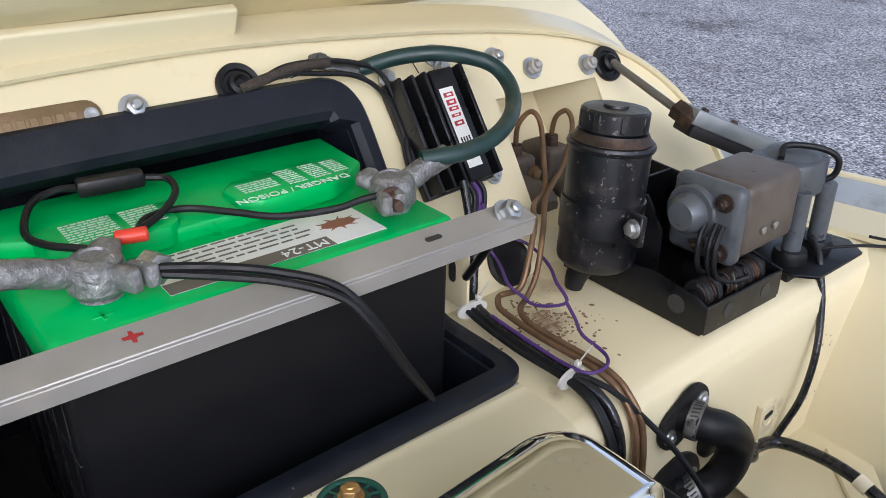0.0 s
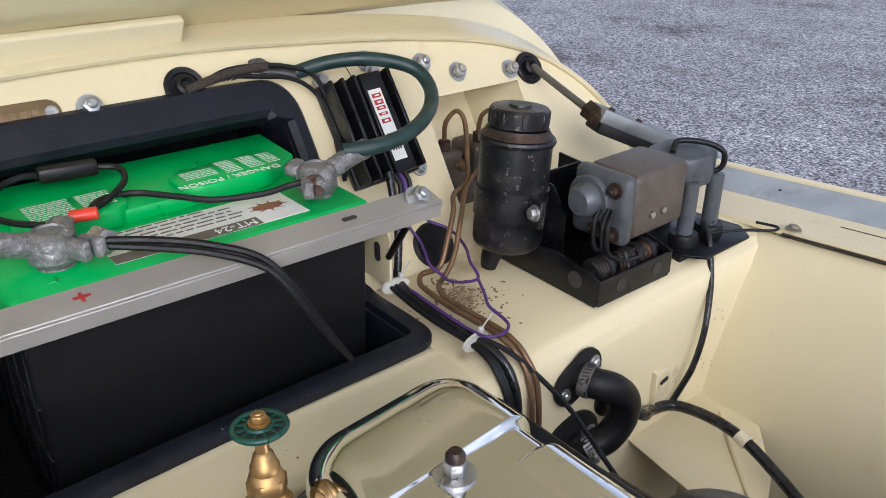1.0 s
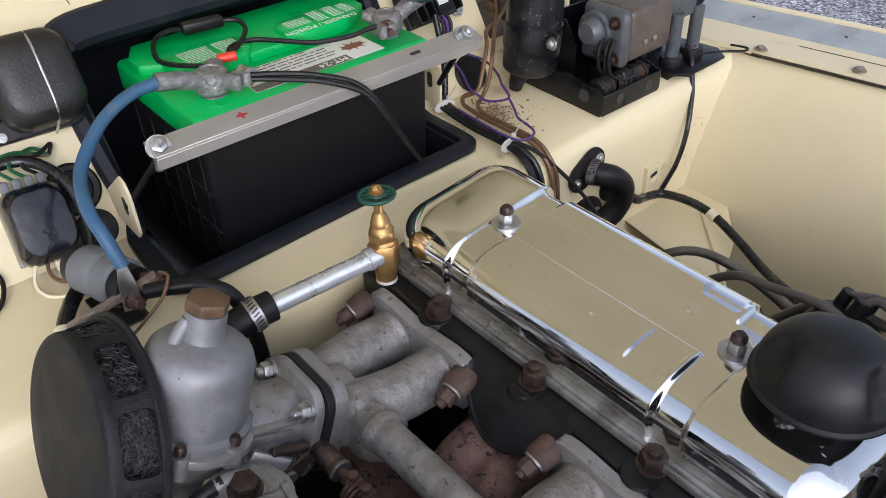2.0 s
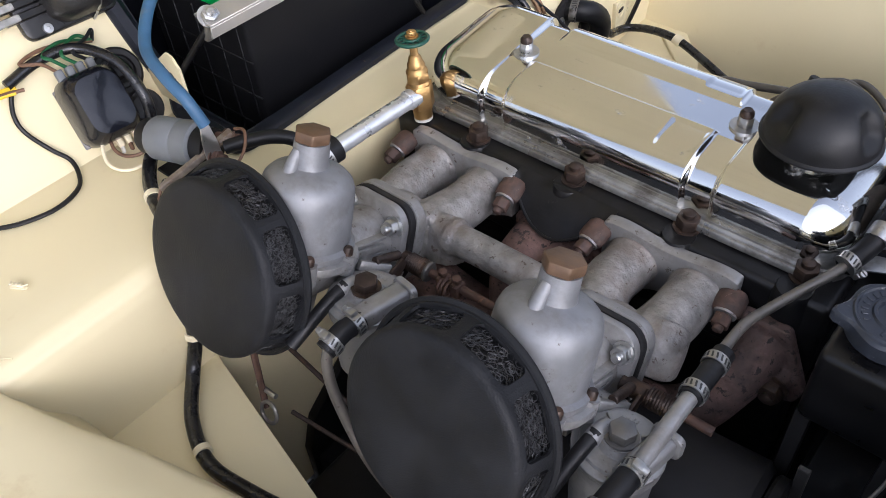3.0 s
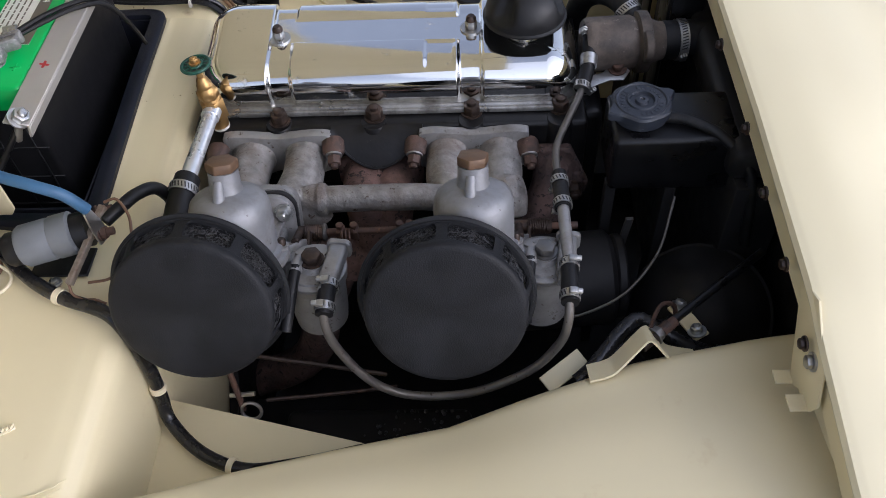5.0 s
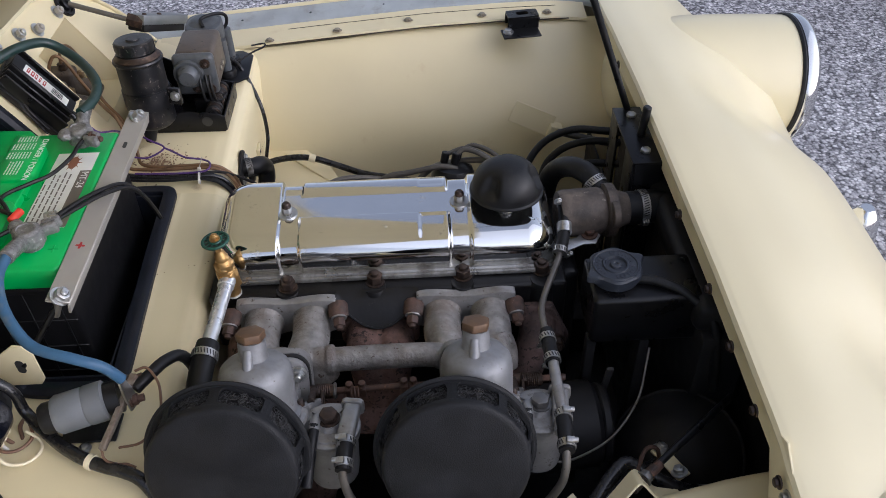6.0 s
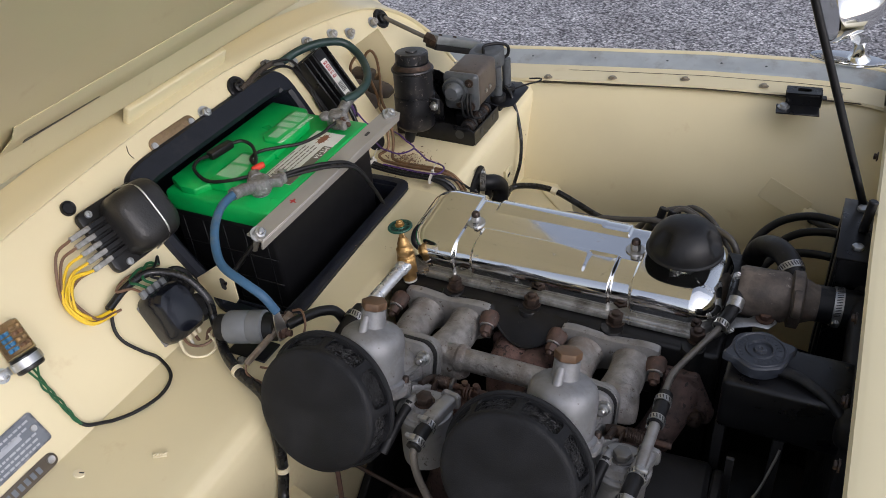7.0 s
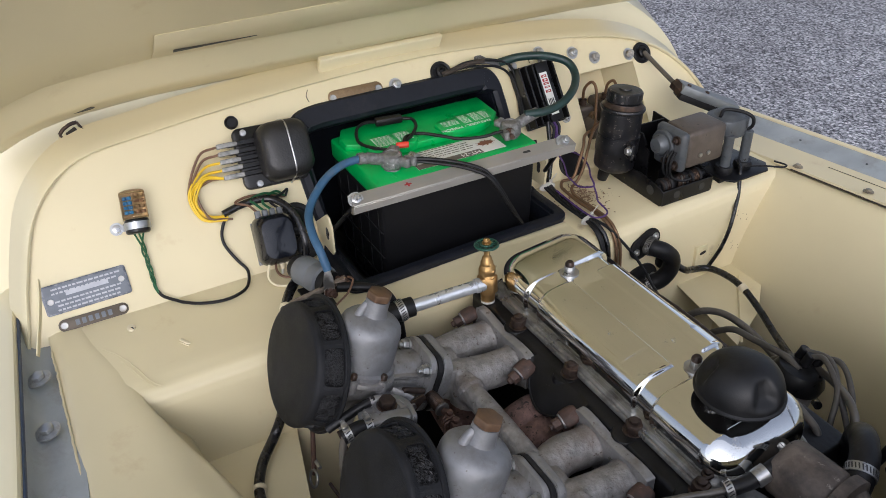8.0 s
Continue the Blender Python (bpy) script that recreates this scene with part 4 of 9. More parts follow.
CAPB = mat("black_satin_cap", (0.0080, 0.0080, 0.0086), 0.50, 0, 0.3, 40, 0.16, 420, (0.016, 0.016, 0.016), 0.15, 30)
CAPB.node_tree.nodes["Principled BSDF"].inputs["Specular IOR Level"].default_value = 0.35
cap = part("oil_filler_cap", filler_dome(), CAPB, engine, "black domed oil filler cap")
part("neck", lathe([(0.0245, 0.846), (0.0235, 0.852)] + [(0.0232 + 0.0006 * (k % 2), 0.853 + 0.0011 * k) for k in range(13)] + [(0.0232, 0.872)], Matrix.Translation((0.290, 0.012, 0)), 32), CHROME, cap, "bright metal neck")

head = part("cylinder_head", box((-0.105, -0.092, 0.70), (0.362, 0.135, 0.7935), 0.006, 3), HEADP, engine, "black painted cylinder head")
for x in (-0.003, 0.11, 0.225, 0.329):
    part("boss", lathe([(0.0, 0.72), (0.019, 0.72), (0.017, 0.790), (0.0145, 0.7945), (0, 0.7945)], Matrix.Translation((x, -0.083, 0)), 24), HEADP, head)
    part("head_nut", nut(pose(x + 0.001, -0.079 + 0.035 * max(0.0, x - 0.01), 0.794, 0, 0, 17 * x * 40), 0.0105, 0.0115, 0.0125, 0.006, wh=0.002), RUSTD, head, "dark rusty head nut")
part("engine_block", box((-0.10, -0.085, 0.40), (0.355, 0.14, 0.70), 0.008, 2), HEADP, engine)
# panel added to darken the cavity's rear face; outline follows the dark area
part("bell_housing", prism([(-0.222, 0.660), (-0.226, 0.530), (-0.300, 0.470), (-0.318, 0.420), (-0.318, 0.310), (0.250, 0.310), (0.250, 0.600), (0.200, 0.660)], 0.014, Matrix(((0, 0, 1, -0.1040), (1, 0, 0, 0), (0, 1, 0, 0), (0, 0, 0, 1))), 0.003), HEADP, engine, "flat black panel with a slanted side, low behind the engine")
part("front_cover", box((0.355, -0.06, 0.42), (0.385, 0.11, 0.78), 0.01, 3), HEADP, engine)

# scalloped shield between the manifold flanges
def scallop(k):
    return V(lerp(0.060, 0.168, k), -0.1035 - 0.022 * math.sin(math.pi * k), 0.793 - 0.034 * math.sin(math.pi * k) ** 0.75)


def scallop_sheet(u, v):
    p = scallop(u)
    return (p.x, lerp(-0.090, p.y, v), lerp(0.7955, p.z, v ** 1.3))


part("gasket_shield", sheet(scallop_sheet, 24, 6, 0.0015), HEADP, engine, "black scalloped shield")
part("shield_lip", tube([scallop(k / 16) for k in range(17)], 0.0016, 8, 2), HEADP, engine)


def cast(ob, voxel=0.0016, smooth=5):
    """Blends the overlapping bodies of a casting into one skin with soft fillets."""
    md = ob.modifiers.new("skin", 'REMESH')
    md.mode, md.voxel_size, md.use_smooth_shade = 'VOXEL', voxel, True
    sm = ob.modifiers.new("fillets", 'SMOOTH')
    sm.factor, sm.iterations = 0.5, smooth
    return ob


# ---- intake and exhaust manifolds ----
manifold = thing("intake_manifold", (0.11, -0.13, 0.76), "rough cast aluminium intake manifold with twin branches", "manifold")
CARB_X = ((-0.004, -0.317, 0.8095), (0.227, -0.309, 0.802))
for side, (x0, x1, c) in enumerate(((-0.067, 0.061, CARB_X[0]), (0.164, 0.292, CARB_X[1]))):
    xm = (x0 + x1) / 2
    n = 24
    top = [(lerp(x0, x1, k / n), 0.7965 - 0.0042 * ease(0.1, 0.5, k / n) * (1 - ease(0.5, 0.9, k / n)) - 0.003 * (abs(k / n - 0.5) * 2) ** 8) for k in range(n + 1)]
    bot = [(lerp(x1, x0, k / n), 0.735 + 0.006 * math.cos(4 * math.pi * k / n)) for k in range(n + 1)]
    part("flange", prism(top + bot, 0.013, Matrix.Translation((0, -0.0945, 0)) @ pose(0, 0, 0, 90), 0.0016), ALU, manifold, "bright-edged flange plate")
    fl = (c[0], c[1] + 0.112 * 0.94, c[2] - 0.112 * 0.342)
    bm = bmesh.new()
    for sx in (-0.032, 0.031):
        end = V(lerp(xm + sx, c[0], 0.25), fl[1] + 0.018, fl[2] - 0.002)
        tube([(xm + sx, -0.100, 0.7625), (xm + sx, -0.125, 0.764), (xm + sx, -0.150, 0.766), end], 0.0240, 28, 5, bm)
        lathe([(0, 0), (0.0265, 0), (0.026, 0.003), (0.024, 0.006), (0, 0.006)], Matrix.Translation((xm + sx, -0.107, 0.7625)) @ pose(0, 0, 0, 90), 28, bm)
    tube([(c[0] - 0.034, fl[1] + 0.014, fl[2] - 0.002), (c[0], fl[1] + 0.012, fl[2] - 0.002), (c[0] + 0.036, fl[1] + 0.014, fl[2] - 0.002)], 0.0235, 24, 4, bm)
    lathe([(0, 0), (0.030, 0), (0.030, 0.03), (0, 0.03)], pose(fl[0], fl[1], fl[2], -20) @ pose(0, -0.004, 0, -90), 28, bm)
    if side == 0:
        tube([(0.040, -0.172, 0.772), (0.043, -0.183, 0.765), (0.044, -0.190, 0.745)], 0.0215, 24, 4, bm)
        tube([(0.035, -0.186, 0.771), (0.058, -0.190, 0.776), (0.11, -0.190, 0.7775), (0.165, -0.190, 0.7775), (0.20, -0.188, 0.772)], 0.0152, 24, 5, bm)
        lathe([(0, 0), (0.0185, 0), (0.0185, 0.008), (0, 0.008)], aim((0.054, -0.189, 0.7755), (0.11, -0.190, 0.7775)), 28, bm)
    else:
        tube([(0.262, -0.165, 0.770), (0.266, -0.180, 0.764), (0.266, -0.190, 0.748)], 0.0215, 24, 4, bm)
    cast(part("branch_casting", bm, ALUR, manifold))
    m = pose(fl[0], fl[1], fl[2], -20)
    part("carburettor_flange", prism(rounded(0.080, 0.084, 0.020, 6), 0.0105, m @ pose(0.002, -0.011, 0, -90), 0.0016), ALU, manifold, "bright-edged flange plate")
for x, y, z, tw in ((-0.074, -0.112, 0.779, 6), (0.063, -0.110, 0.783, -6), (0.160, -0.110, 0.781, 6), (0.291, -0.110, 0.776, -6)):
    m = aim((x, y, z), (x - 0.003 * tw / 6, y - 0.03, z - 0.011))
    cl = part("clamp", lathe([(0, -0.010), (0.0080, -0.009), (0.0102, -0.005), (0.0105, 0.003), (0.0102, 0.010), (0.0090, 0.0125), (0, 0.0125)], m @ Matrix.Diagonal((0.92, 1.25, 1, 1)), 18), RUSTC, manifold, "rusty brown clamp")
    part("washer", lathe([(0, 0.0125), (0.0098, 0.0125), (0.0098, 0.0144), (0, 0.0144)], m, 20), ALU, cl, "grey washer")
    part("nut", nut(m @ Matrix.Translation((0, 0, 0.0148)) @ pose(0, 0, 0, 0, 0, 20 * tw), 0.0082, 0.0105, 0.0, 0.004), RUSTC, cl)

exhaust = thing("exhaust_manifold", (0.12, -0.15, 0.66), "rusty brown cast-iron exhaust manifold below the intake", "manifold")
bm = bmesh.new()
for pts, r in (([(0.095, -0.09, 0.730), (0.096, -0.125, 0.730), (0.100, -0.150, 0.718), (0.11, -0.165, 0.66)], 0.027),
               ([(0.135, -0.09, 0.730), (0.134, -0.125, 0.730), (0.130, -0.150, 0.718), (0.12, -0.165, 0.66)], 0.025),
               ([(-0.062, -0.09, 0.724), (-0.066, -0.12, 0.713), (-0.058, -0.15, 0.680), (-0.02, -0.17, 0.65)], 0.024),
               ([(-0.06, -0.165, 0.665), (0.06, -0.170, 0.650), (0.2, -0.172, 0.645), (0.29, -0.166, 0.655)], 0.031)):
    tube(pts, r, 22, 6, bm)
prism(rounded(0.105, 0.050, 0.014, 4), 0.010, Matrix.Translation((0.114, -0.094, 0.728)) @ pose(0, 0, 0, 90), 0.002, bm)
cast(part("casting", bm, EXH, exhaust), 0.0022, 4)
bm = tube([(0.320, -0.085, 0.742), (0.322, -0.112, 0.730), (0.314, -0.132, 0.708), (0.292, -0.152, 0.668), (0.25, -0.164, 0.645)], 0.0240, 22, 6)
rod((0.347, -0.095, 0.717), (0.347, -0.124, 0.717), 0.0125, 0.0115, 18, 0.002, bm)
prism([(0.300, 0.768), (0.342, 0.768), (0.368, 0.708), (0.364, 0.692), (0.345, 0.684), (0.318, 0.690), (0.300, 0.715)], 0.013, Matrix.Translation((0, -0.097, 0)) @ pose(0, 0, 0, 90), 0.002, bm)
# spotted exhaust iron again, its colour darkened to stand for the shade here
EXHD = mat("exhaust_iron_darkened_for_shade", (0.098, 0.062, 0.053), 0.75, 0.0, 0.34, 60, 0.9, 160, (0.045, 0.030, 0.027), 0.62, 34, dist=0.002, spots=((0.020, 0.016, 0.015), 120, 0.56))
part("downpipe", tube([(0.06, -0.17, 0.65), (0.03, -0.19, 0.58), (-0.02, -0.2, 0.45), (-0.2, -0.2, 0.36)], 0.026, 22, 6), EXHD, exhaust, "rusty downpipe, colour darkened for shade")
cast(part("front_branch", bm, EXHD, exhaust, "spotted brown front branch, colour darkened for shade"), 0.0022, 4)
part("nut", nut(Matrix.Translation((0.347, -0.123, 0.717)) @ pose(0, 0, 0, 90), 0.0105, 0.011, 0.013, 0.005), RUSTD, exhaust)


# ---- carburettors ----
def carburettor(c):
    """An inclined variable-choke carburettor: local y towards the engine, z up the dashpot."""
    t = thing("carburettor", pose(*c, -20), "grey aluminium side-draught carburettor with tall round dashpot", "carburettor", "pair of carburettors")
    part("dashpot", lathe([(0.0, 0.018), (0.042, 0.018), (0.043, 0.022), (0.043, 0.0255), (0.0390, 0.028), (0.0386, 0.066), (0.0380, 0.074), (0.0358, 0.0805), (0.031, 0.0855), (0.0245, 0.0885), (0.018, 0.0900), (0.0157, 0.0915), (0.0148, 0.095), (0.0142, 0.112), (0.0, 0.112)], I4, 48), DASH, t, local=True)
    part("vent_spout", tube([(-0.003, -0.0195, 0.082), (-0.0028, -0.0175, 0.091), (-0.0025, -0.0150, 0.098), (-0.002, -0.0115, 0.105)], 0.0052, 14, 5, radii=lambda u: 0.0062 - 0.0016 * u), DASH, t, local=True)
    part("damper_cap", prism(ngon(0.0155, 6, 0.3), 0.0095, Matrix.Translation((0, 0, 0.112)), 0.0014), BRASSD, t, "brown hexagonal damper cap", local=True)
    bm = box((-0.029, -0.022, -0.020), (0.029, 0.070, 0.019), 0.010, 3)
    lathe([(0, -0.036), (0.028, -0.036), (0.030, -0.030), (0.030, 0.084), (0, 0.084)], pose(0, 0, 0, -90), 32, bm)
    for k in (-0.017, 0.0, 0.016):
        box((-0.031, 0.012, k - 0.002), (0.031, 0.072, k + 0.002), 0.0015, 2, I4, bm)
    part("body", bm, ALU, t, local=True)
    part("chamber_ring", prism(rounded(0.096, 0.072, 0.032, 6), 0.008, Matrix.Translation((0, 0.002, 0.012)), 0.002), ALU, t, local=True)
    for x, y in ((-0.041, 0.012), (0.041, 0.012), (0.036, -0.026), (-0.036, -0.026)):
        s = part("lug", lathe([(0, 0.006), (0.0068, 0.006), (0.0068, 0.024), (0, 0.024)], Matrix.Translation((x, y, 0)), 14), ALU, t, local=True)
        part("screw", lathe([(0, 0.024), (0.0042, 0.024), (0.0042, 0.029), (0.003, 0.031), (0, 0.031)], Matrix.Translation((x, y, 0)), 12), RUSTD, s, local=True)
    part("rear_flange", prism(rounded(0.076, 0.082, 0.020, 6), 0.009, pose(0.002, 0.090, 0, 90), 0.0015), ALU, t, local=True)
    part("spacer", prism(rounded(0.078, 0.082, 0.020, 6), 0.007, pose(0.002, 0.0985, 0, 90), 0.0006), BLACKM, t, "dark insulating spacer", local=True)
    part("gasket_plate", prism(rounded(0.079, 0.084, 0.020, 6), 0.003, pose(0.002, 0.102, 0, 90), 0.0006), ALU, t, local=True)
    for x, z in ((0.030, 0.024), (-0.026, -0.026), (0.030, -0.026), (-0.026, 0.026)):
        part("flange_nut", nut(pose(x, 0.081, z, 90), 0.0078, 0.008, 0.0095, 0.006), ZINC, t, "bright plated nut", local=True)
    # ribs, spindle boss, levers and stubs on the front side
    part("spindle_boss", rod((0.020, 0.052, -0.006), (0.048, 0.052, -0.006), 0.0095, 0.0082, 18, 0.0012), ALU, t, local=True)
    part("spindle", rod((-0.05, 0.052, -0.006), (0.062, 0.052, -0.006), 0.0046, seg=12), STEEL, t, local=True)
    part("lever", prism([(-0.008, -0.010), (0.022, -0.012), (0.026, -0.004), (0.010, 0.002), (0.006, 0.011), (-0.006, 0.010)], 0.003, pose(0.050, 0.050, -0.006, 90, 0, 90), 0.0008), STEEL, t, local=True)
    part("lever", prism([(-0.007, -0.006), (0.007, -0.007), (0.018, 0.012), (0.012, 0.018), (-0.006, 0.007)], 0.003, pose(0.056, 0.052, -0.008, 90, 0, 90), 0.0008), RUSTD, t, local=True)
    part("idle_screw", rod((0.047, 0.072, 0.006), (0.047, 0.040, 0.010), 0.0042, seg=12, bev=0.001), RUSTD, t, local=True)
    stub = part("vacuum_stub", rod((0.026, 0.030, -0.006), (0.052, 0.020, -0.012), 0.0062, seg=16, bev=0.0012), ALU, t, local=True)
    part("bore", rod((0.0515, 0.0202, -0.0119), (0.0523, 0.0199, -0.0121), 0.0040, seg=14), PRINTK, stub, "dark bore", local=True)
    part("cable_clip", prism([(-0.014, -0.004), (0.014, -0.006), (0.017, 0.004), (-0.012, 0.005)], 0.007, pose(0.044, 0.040, 0.004, 70, 10, 60), 0.0015), ALU, t, local=True)
    part("side_rib", prism([(0.012, 0.016), (0.070, 0.010), (0.070, 0.004), (0.012, 0.010)], 0.006, pose(0.026, 0, 0) @ Matrix(((0, 0, 1, 0), (1, 0, 0, 0), (0, 1, 0, 0), (0, 0, 0, 1))), 0.0012), ALU, t, local=True)
    part("side_rib", prism([(0.012, -0.014), (0.070, -0.018), (0.070, -0.024), (0.012, -0.020)], 0.006, pose(0.026, 0, 0) @ Matrix(((0, 0, 1, 0), (1, 0, 0, 0), (0, 1, 0, 0), (0, 0, 0, 1))), 0.0012), ALU, t, local=True)
    part("jet_housing", rod((0, 0, -0.02), (0, 0, -0.075), 0.017, 0.012, 20, 0.002), ALU, t, local=True)
    return t


for c in CARB_X:
    carburettor(c)


def spring(p, q, r, turns, wire):
    m = aim(p, q)
    h = (Vector(q) - Vector(p)).length
    n = turns * 10
    return tube([m @ V(r * math.cos(2 * math.pi * k / 10), r * math.sin(2 * math.pi * k / 10), h * k / n) for k in range(n + 1)], wire, 5, 1)


link = thing("throttle_linkage", (0.11, -0.232, 0.770), "brown throttle linkage rod with clamps between carburettors", "linkage")
part("rod", rod((0.040, -0.235, 0.772), (0.180, -0.228, 0.767), 0.0040, seg=12), RUST, link, "rusty rod")
part("threaded_bush", spring((0.042, -0.235, 0.772), (0.060, -0.2345, 0.7715), 0.0078, 8, 0.0016), RUSTD, link, "dark threaded bush")
part("bush_core", rod((0.034, -0.2355, 0.772), (0.064, -0.2345, 0.7715), 0.0080, seg=18, bev=0.001), RUSTD, link)
part("bush_collar", rod((0.0625, -0.2345, 0.7715), (0.0665, -0.2343, 0.7714), 0.0098, seg=18, bev=0.001), STEELD, link)
for x in (0.0815, 0.0965, 0.146, 0.157):
    z = 0.7705 - 0.03 * (x - 0.08)
    y = -0.2335 + 0.05 * (x - 0.08)
    clip_ = part("rod_clamp", box((x - 0.0045, y - 0.0065, z - 0.0085), (x + 0.0045, y + 0.0065, z + 0.0055), 0.002), RUST, link, "rusty rod clamp")
    part("bolt", rod((x, y, z - 0.012), (x, y, z + 0.0085), 0.0026, seg=10), RUST, clip_)
    part("bolt_head", prism(ngon(0.0046, 6, x * 90), 0.0042, Matrix.Translation((x, y, z + 0.0082)), 0.0006), RUST, clip_, "lighter rusty bolt head")
part("spring_clip", spring((0.0835, -0.2400, 0.7705), (0.0955, -0.2395, 0.7700), 0.0075, 3, 0.0016), RUST, link)
part("threaded_bush", spring((0.284, -0.232, 0.772), (0.306, -0.231, 0.7715), 0.0078, 9, 0.0016), RUSTD, link, "dark threaded bush")
part("bush_core", rod((0.262, -0.2325, 0.772), (0.310, -0.231, 0.7715), 0.0078, seg=18, bev=0.001), RUSTD, link)
part("spindle_end", rod((0.308, -0.231, 0.7715), (0.338, -0.230, 0.771), 0.0040, seg=12), RUST, link)


# ---- air filters ----
def air_filter(c, tilt, name="air_filter"):
    """A pancake filter: flat crackle face, slotted rim with gauze behind; local -y is outwards."""
    t = thing(name, pose(c[0], c[1], c[2], -tilt), "black crackle-painted round air filter with gauze windows", "air filter", "pair of air filters")
    m = pose(0, 0, 0, 90)   # local z of the lathe runs to -y
    R = 0.0812
    part("face", lathe([(0.0, 0.0005), (R * 0.55, 0.0), (R - 0.0125, -0.0003), (R - 0.0085, -0.0010), (R - 0.0064, -0.0028), (R - 0.0054, -0.0055), (R - 0.0052, -0.0090), (R - 0.0070, -0.0090), (R - 0.0093, -0.0050), (0, -0.003)], m, 72), CRACK, t, local=True)
    part("back_rim", lathe([(0.03, -0.0385), (R + 0.001, -0.0385), (R + 0.0040, -0.037), (R + 0.0040, -0.0352), (R + 0.0012, -0.034), (R + 0.0008, -0.032), (R - 0.0015, -0.032), (R - 0.0015, -0.036), (0.03, -0.036)], m, 72), CRACK, t, local=True)
    bars = 9
    half, z0, z1 = 0.286, -0.0094, -0.0324

    def wall_point(b, z, rr):
        rr += -0.0054 * (1 - min(1.0, max(0.0, (-z - 0.0080) / 0.0255)))   # the wall widens towards the back
        return m @ V(rr * math.cos(b), rr * math.sin(b), z)

    for k in range(bars):
        # one window of the side wall with its share of the bars: a ring from the outer edge to the rounded opening
        a = 2 * math.pi * (k + 0.78) / bars
        pitch = math.pi / bars
        hole = [(x / R, y) for x, y in rounded(2 * half * R, z0 - z1, 0.0062, 6)]
        bm = bmesh.new()
        loops = []
        for rr in (R, R - 0.0022):
            edge = []
            for x, y in hole:
                f = max(abs(x) / half, abs(y) / ((z0 - z1) / 2))
                ux, uy = x / half / f, y / ((z0 - z1) / 2) / f
                edge.append(bm.verts.new(wall_point(a + ux * pitch, (-0.0080 - 0.0335) / 2 + uy * 0.01275, rr)))
            loops.append((edge, [bm.verts.new(wall_point(a + x, (z0 + z1) / 2 + y, rr - 0.0003)) for x, y in hole]))
        n = len(hole)
        for j in range(n):
            i = (j + 1) % n
            bm.faces.new((loops[0][0][j], loops[0][0][i], loops[0][1][i], loops[0][1][j]))
            bm.faces.new((loops[1][0][j], loops[1][1][j], loops[1][1][i], loops[1][0][i]))
            bm.faces.new((loops[0][1][j], loops[0][1][i], loops[1][1][i], loops[1][1][j]))
        part("window_frame", bm, CRACK, t, local=True)
    part("core", lathe([(R - 0.0190, -0.008), (R - 0.0115, -0.038)], m, 48), BLACKM, t, "dark filter core", local=True)
    rng = random.Random(5)
    bm = bmesh.new()
    for _ in range(1900):
        a, z = rng.uniform(0, 2 * math.pi), rng.uniform(-0.0330, -0.0095)
        r0, ph = R - rng.uniform(0.0035, 0.0075) - 0.0054 * (1 - min(1.0, (-z - 0.0080) / 0.0255)), rng.uniform(0, 6.28)
        pts = []
        for k in range(5):
            u = ph + k * 1.15
            pts.append(m @ V(r0 * math.cos(a + 0.036 * math.cos(u)), r0 * math.sin(a + 0.036 * math.cos(u)), z + 0.0028 * math.sin(u)))
        tube(pts, 0.00024, 3, 2, bm)
    ob = part("gauze", bm, MESHW, t, "crimped dark wire gauze", local=True)
    ob["kind"] = "stuff"
    return t


first_filter = air_filter((-0.033, -0.388, 0.8387), 21)
copy_thing(first_filter, pose(0.200, -0.3877, 0.8288, -21))


# ---- float bowls ----
ZINCD = mat("dirty_zinc", (0.20, 0.195, 0.185), 0.5, 0.75, 0.25, 80, 0.1, 300, (0.09, 0.08, 0.065), 0.4, 60)
CLAMPZ = mat("dulled_clamp_steel", (0.40, 0.40, 0.39), 0.36, 0.9, 0.18, 80, 0.08, 300, (0.20, 0.18, 0.15), 0.28, 60)


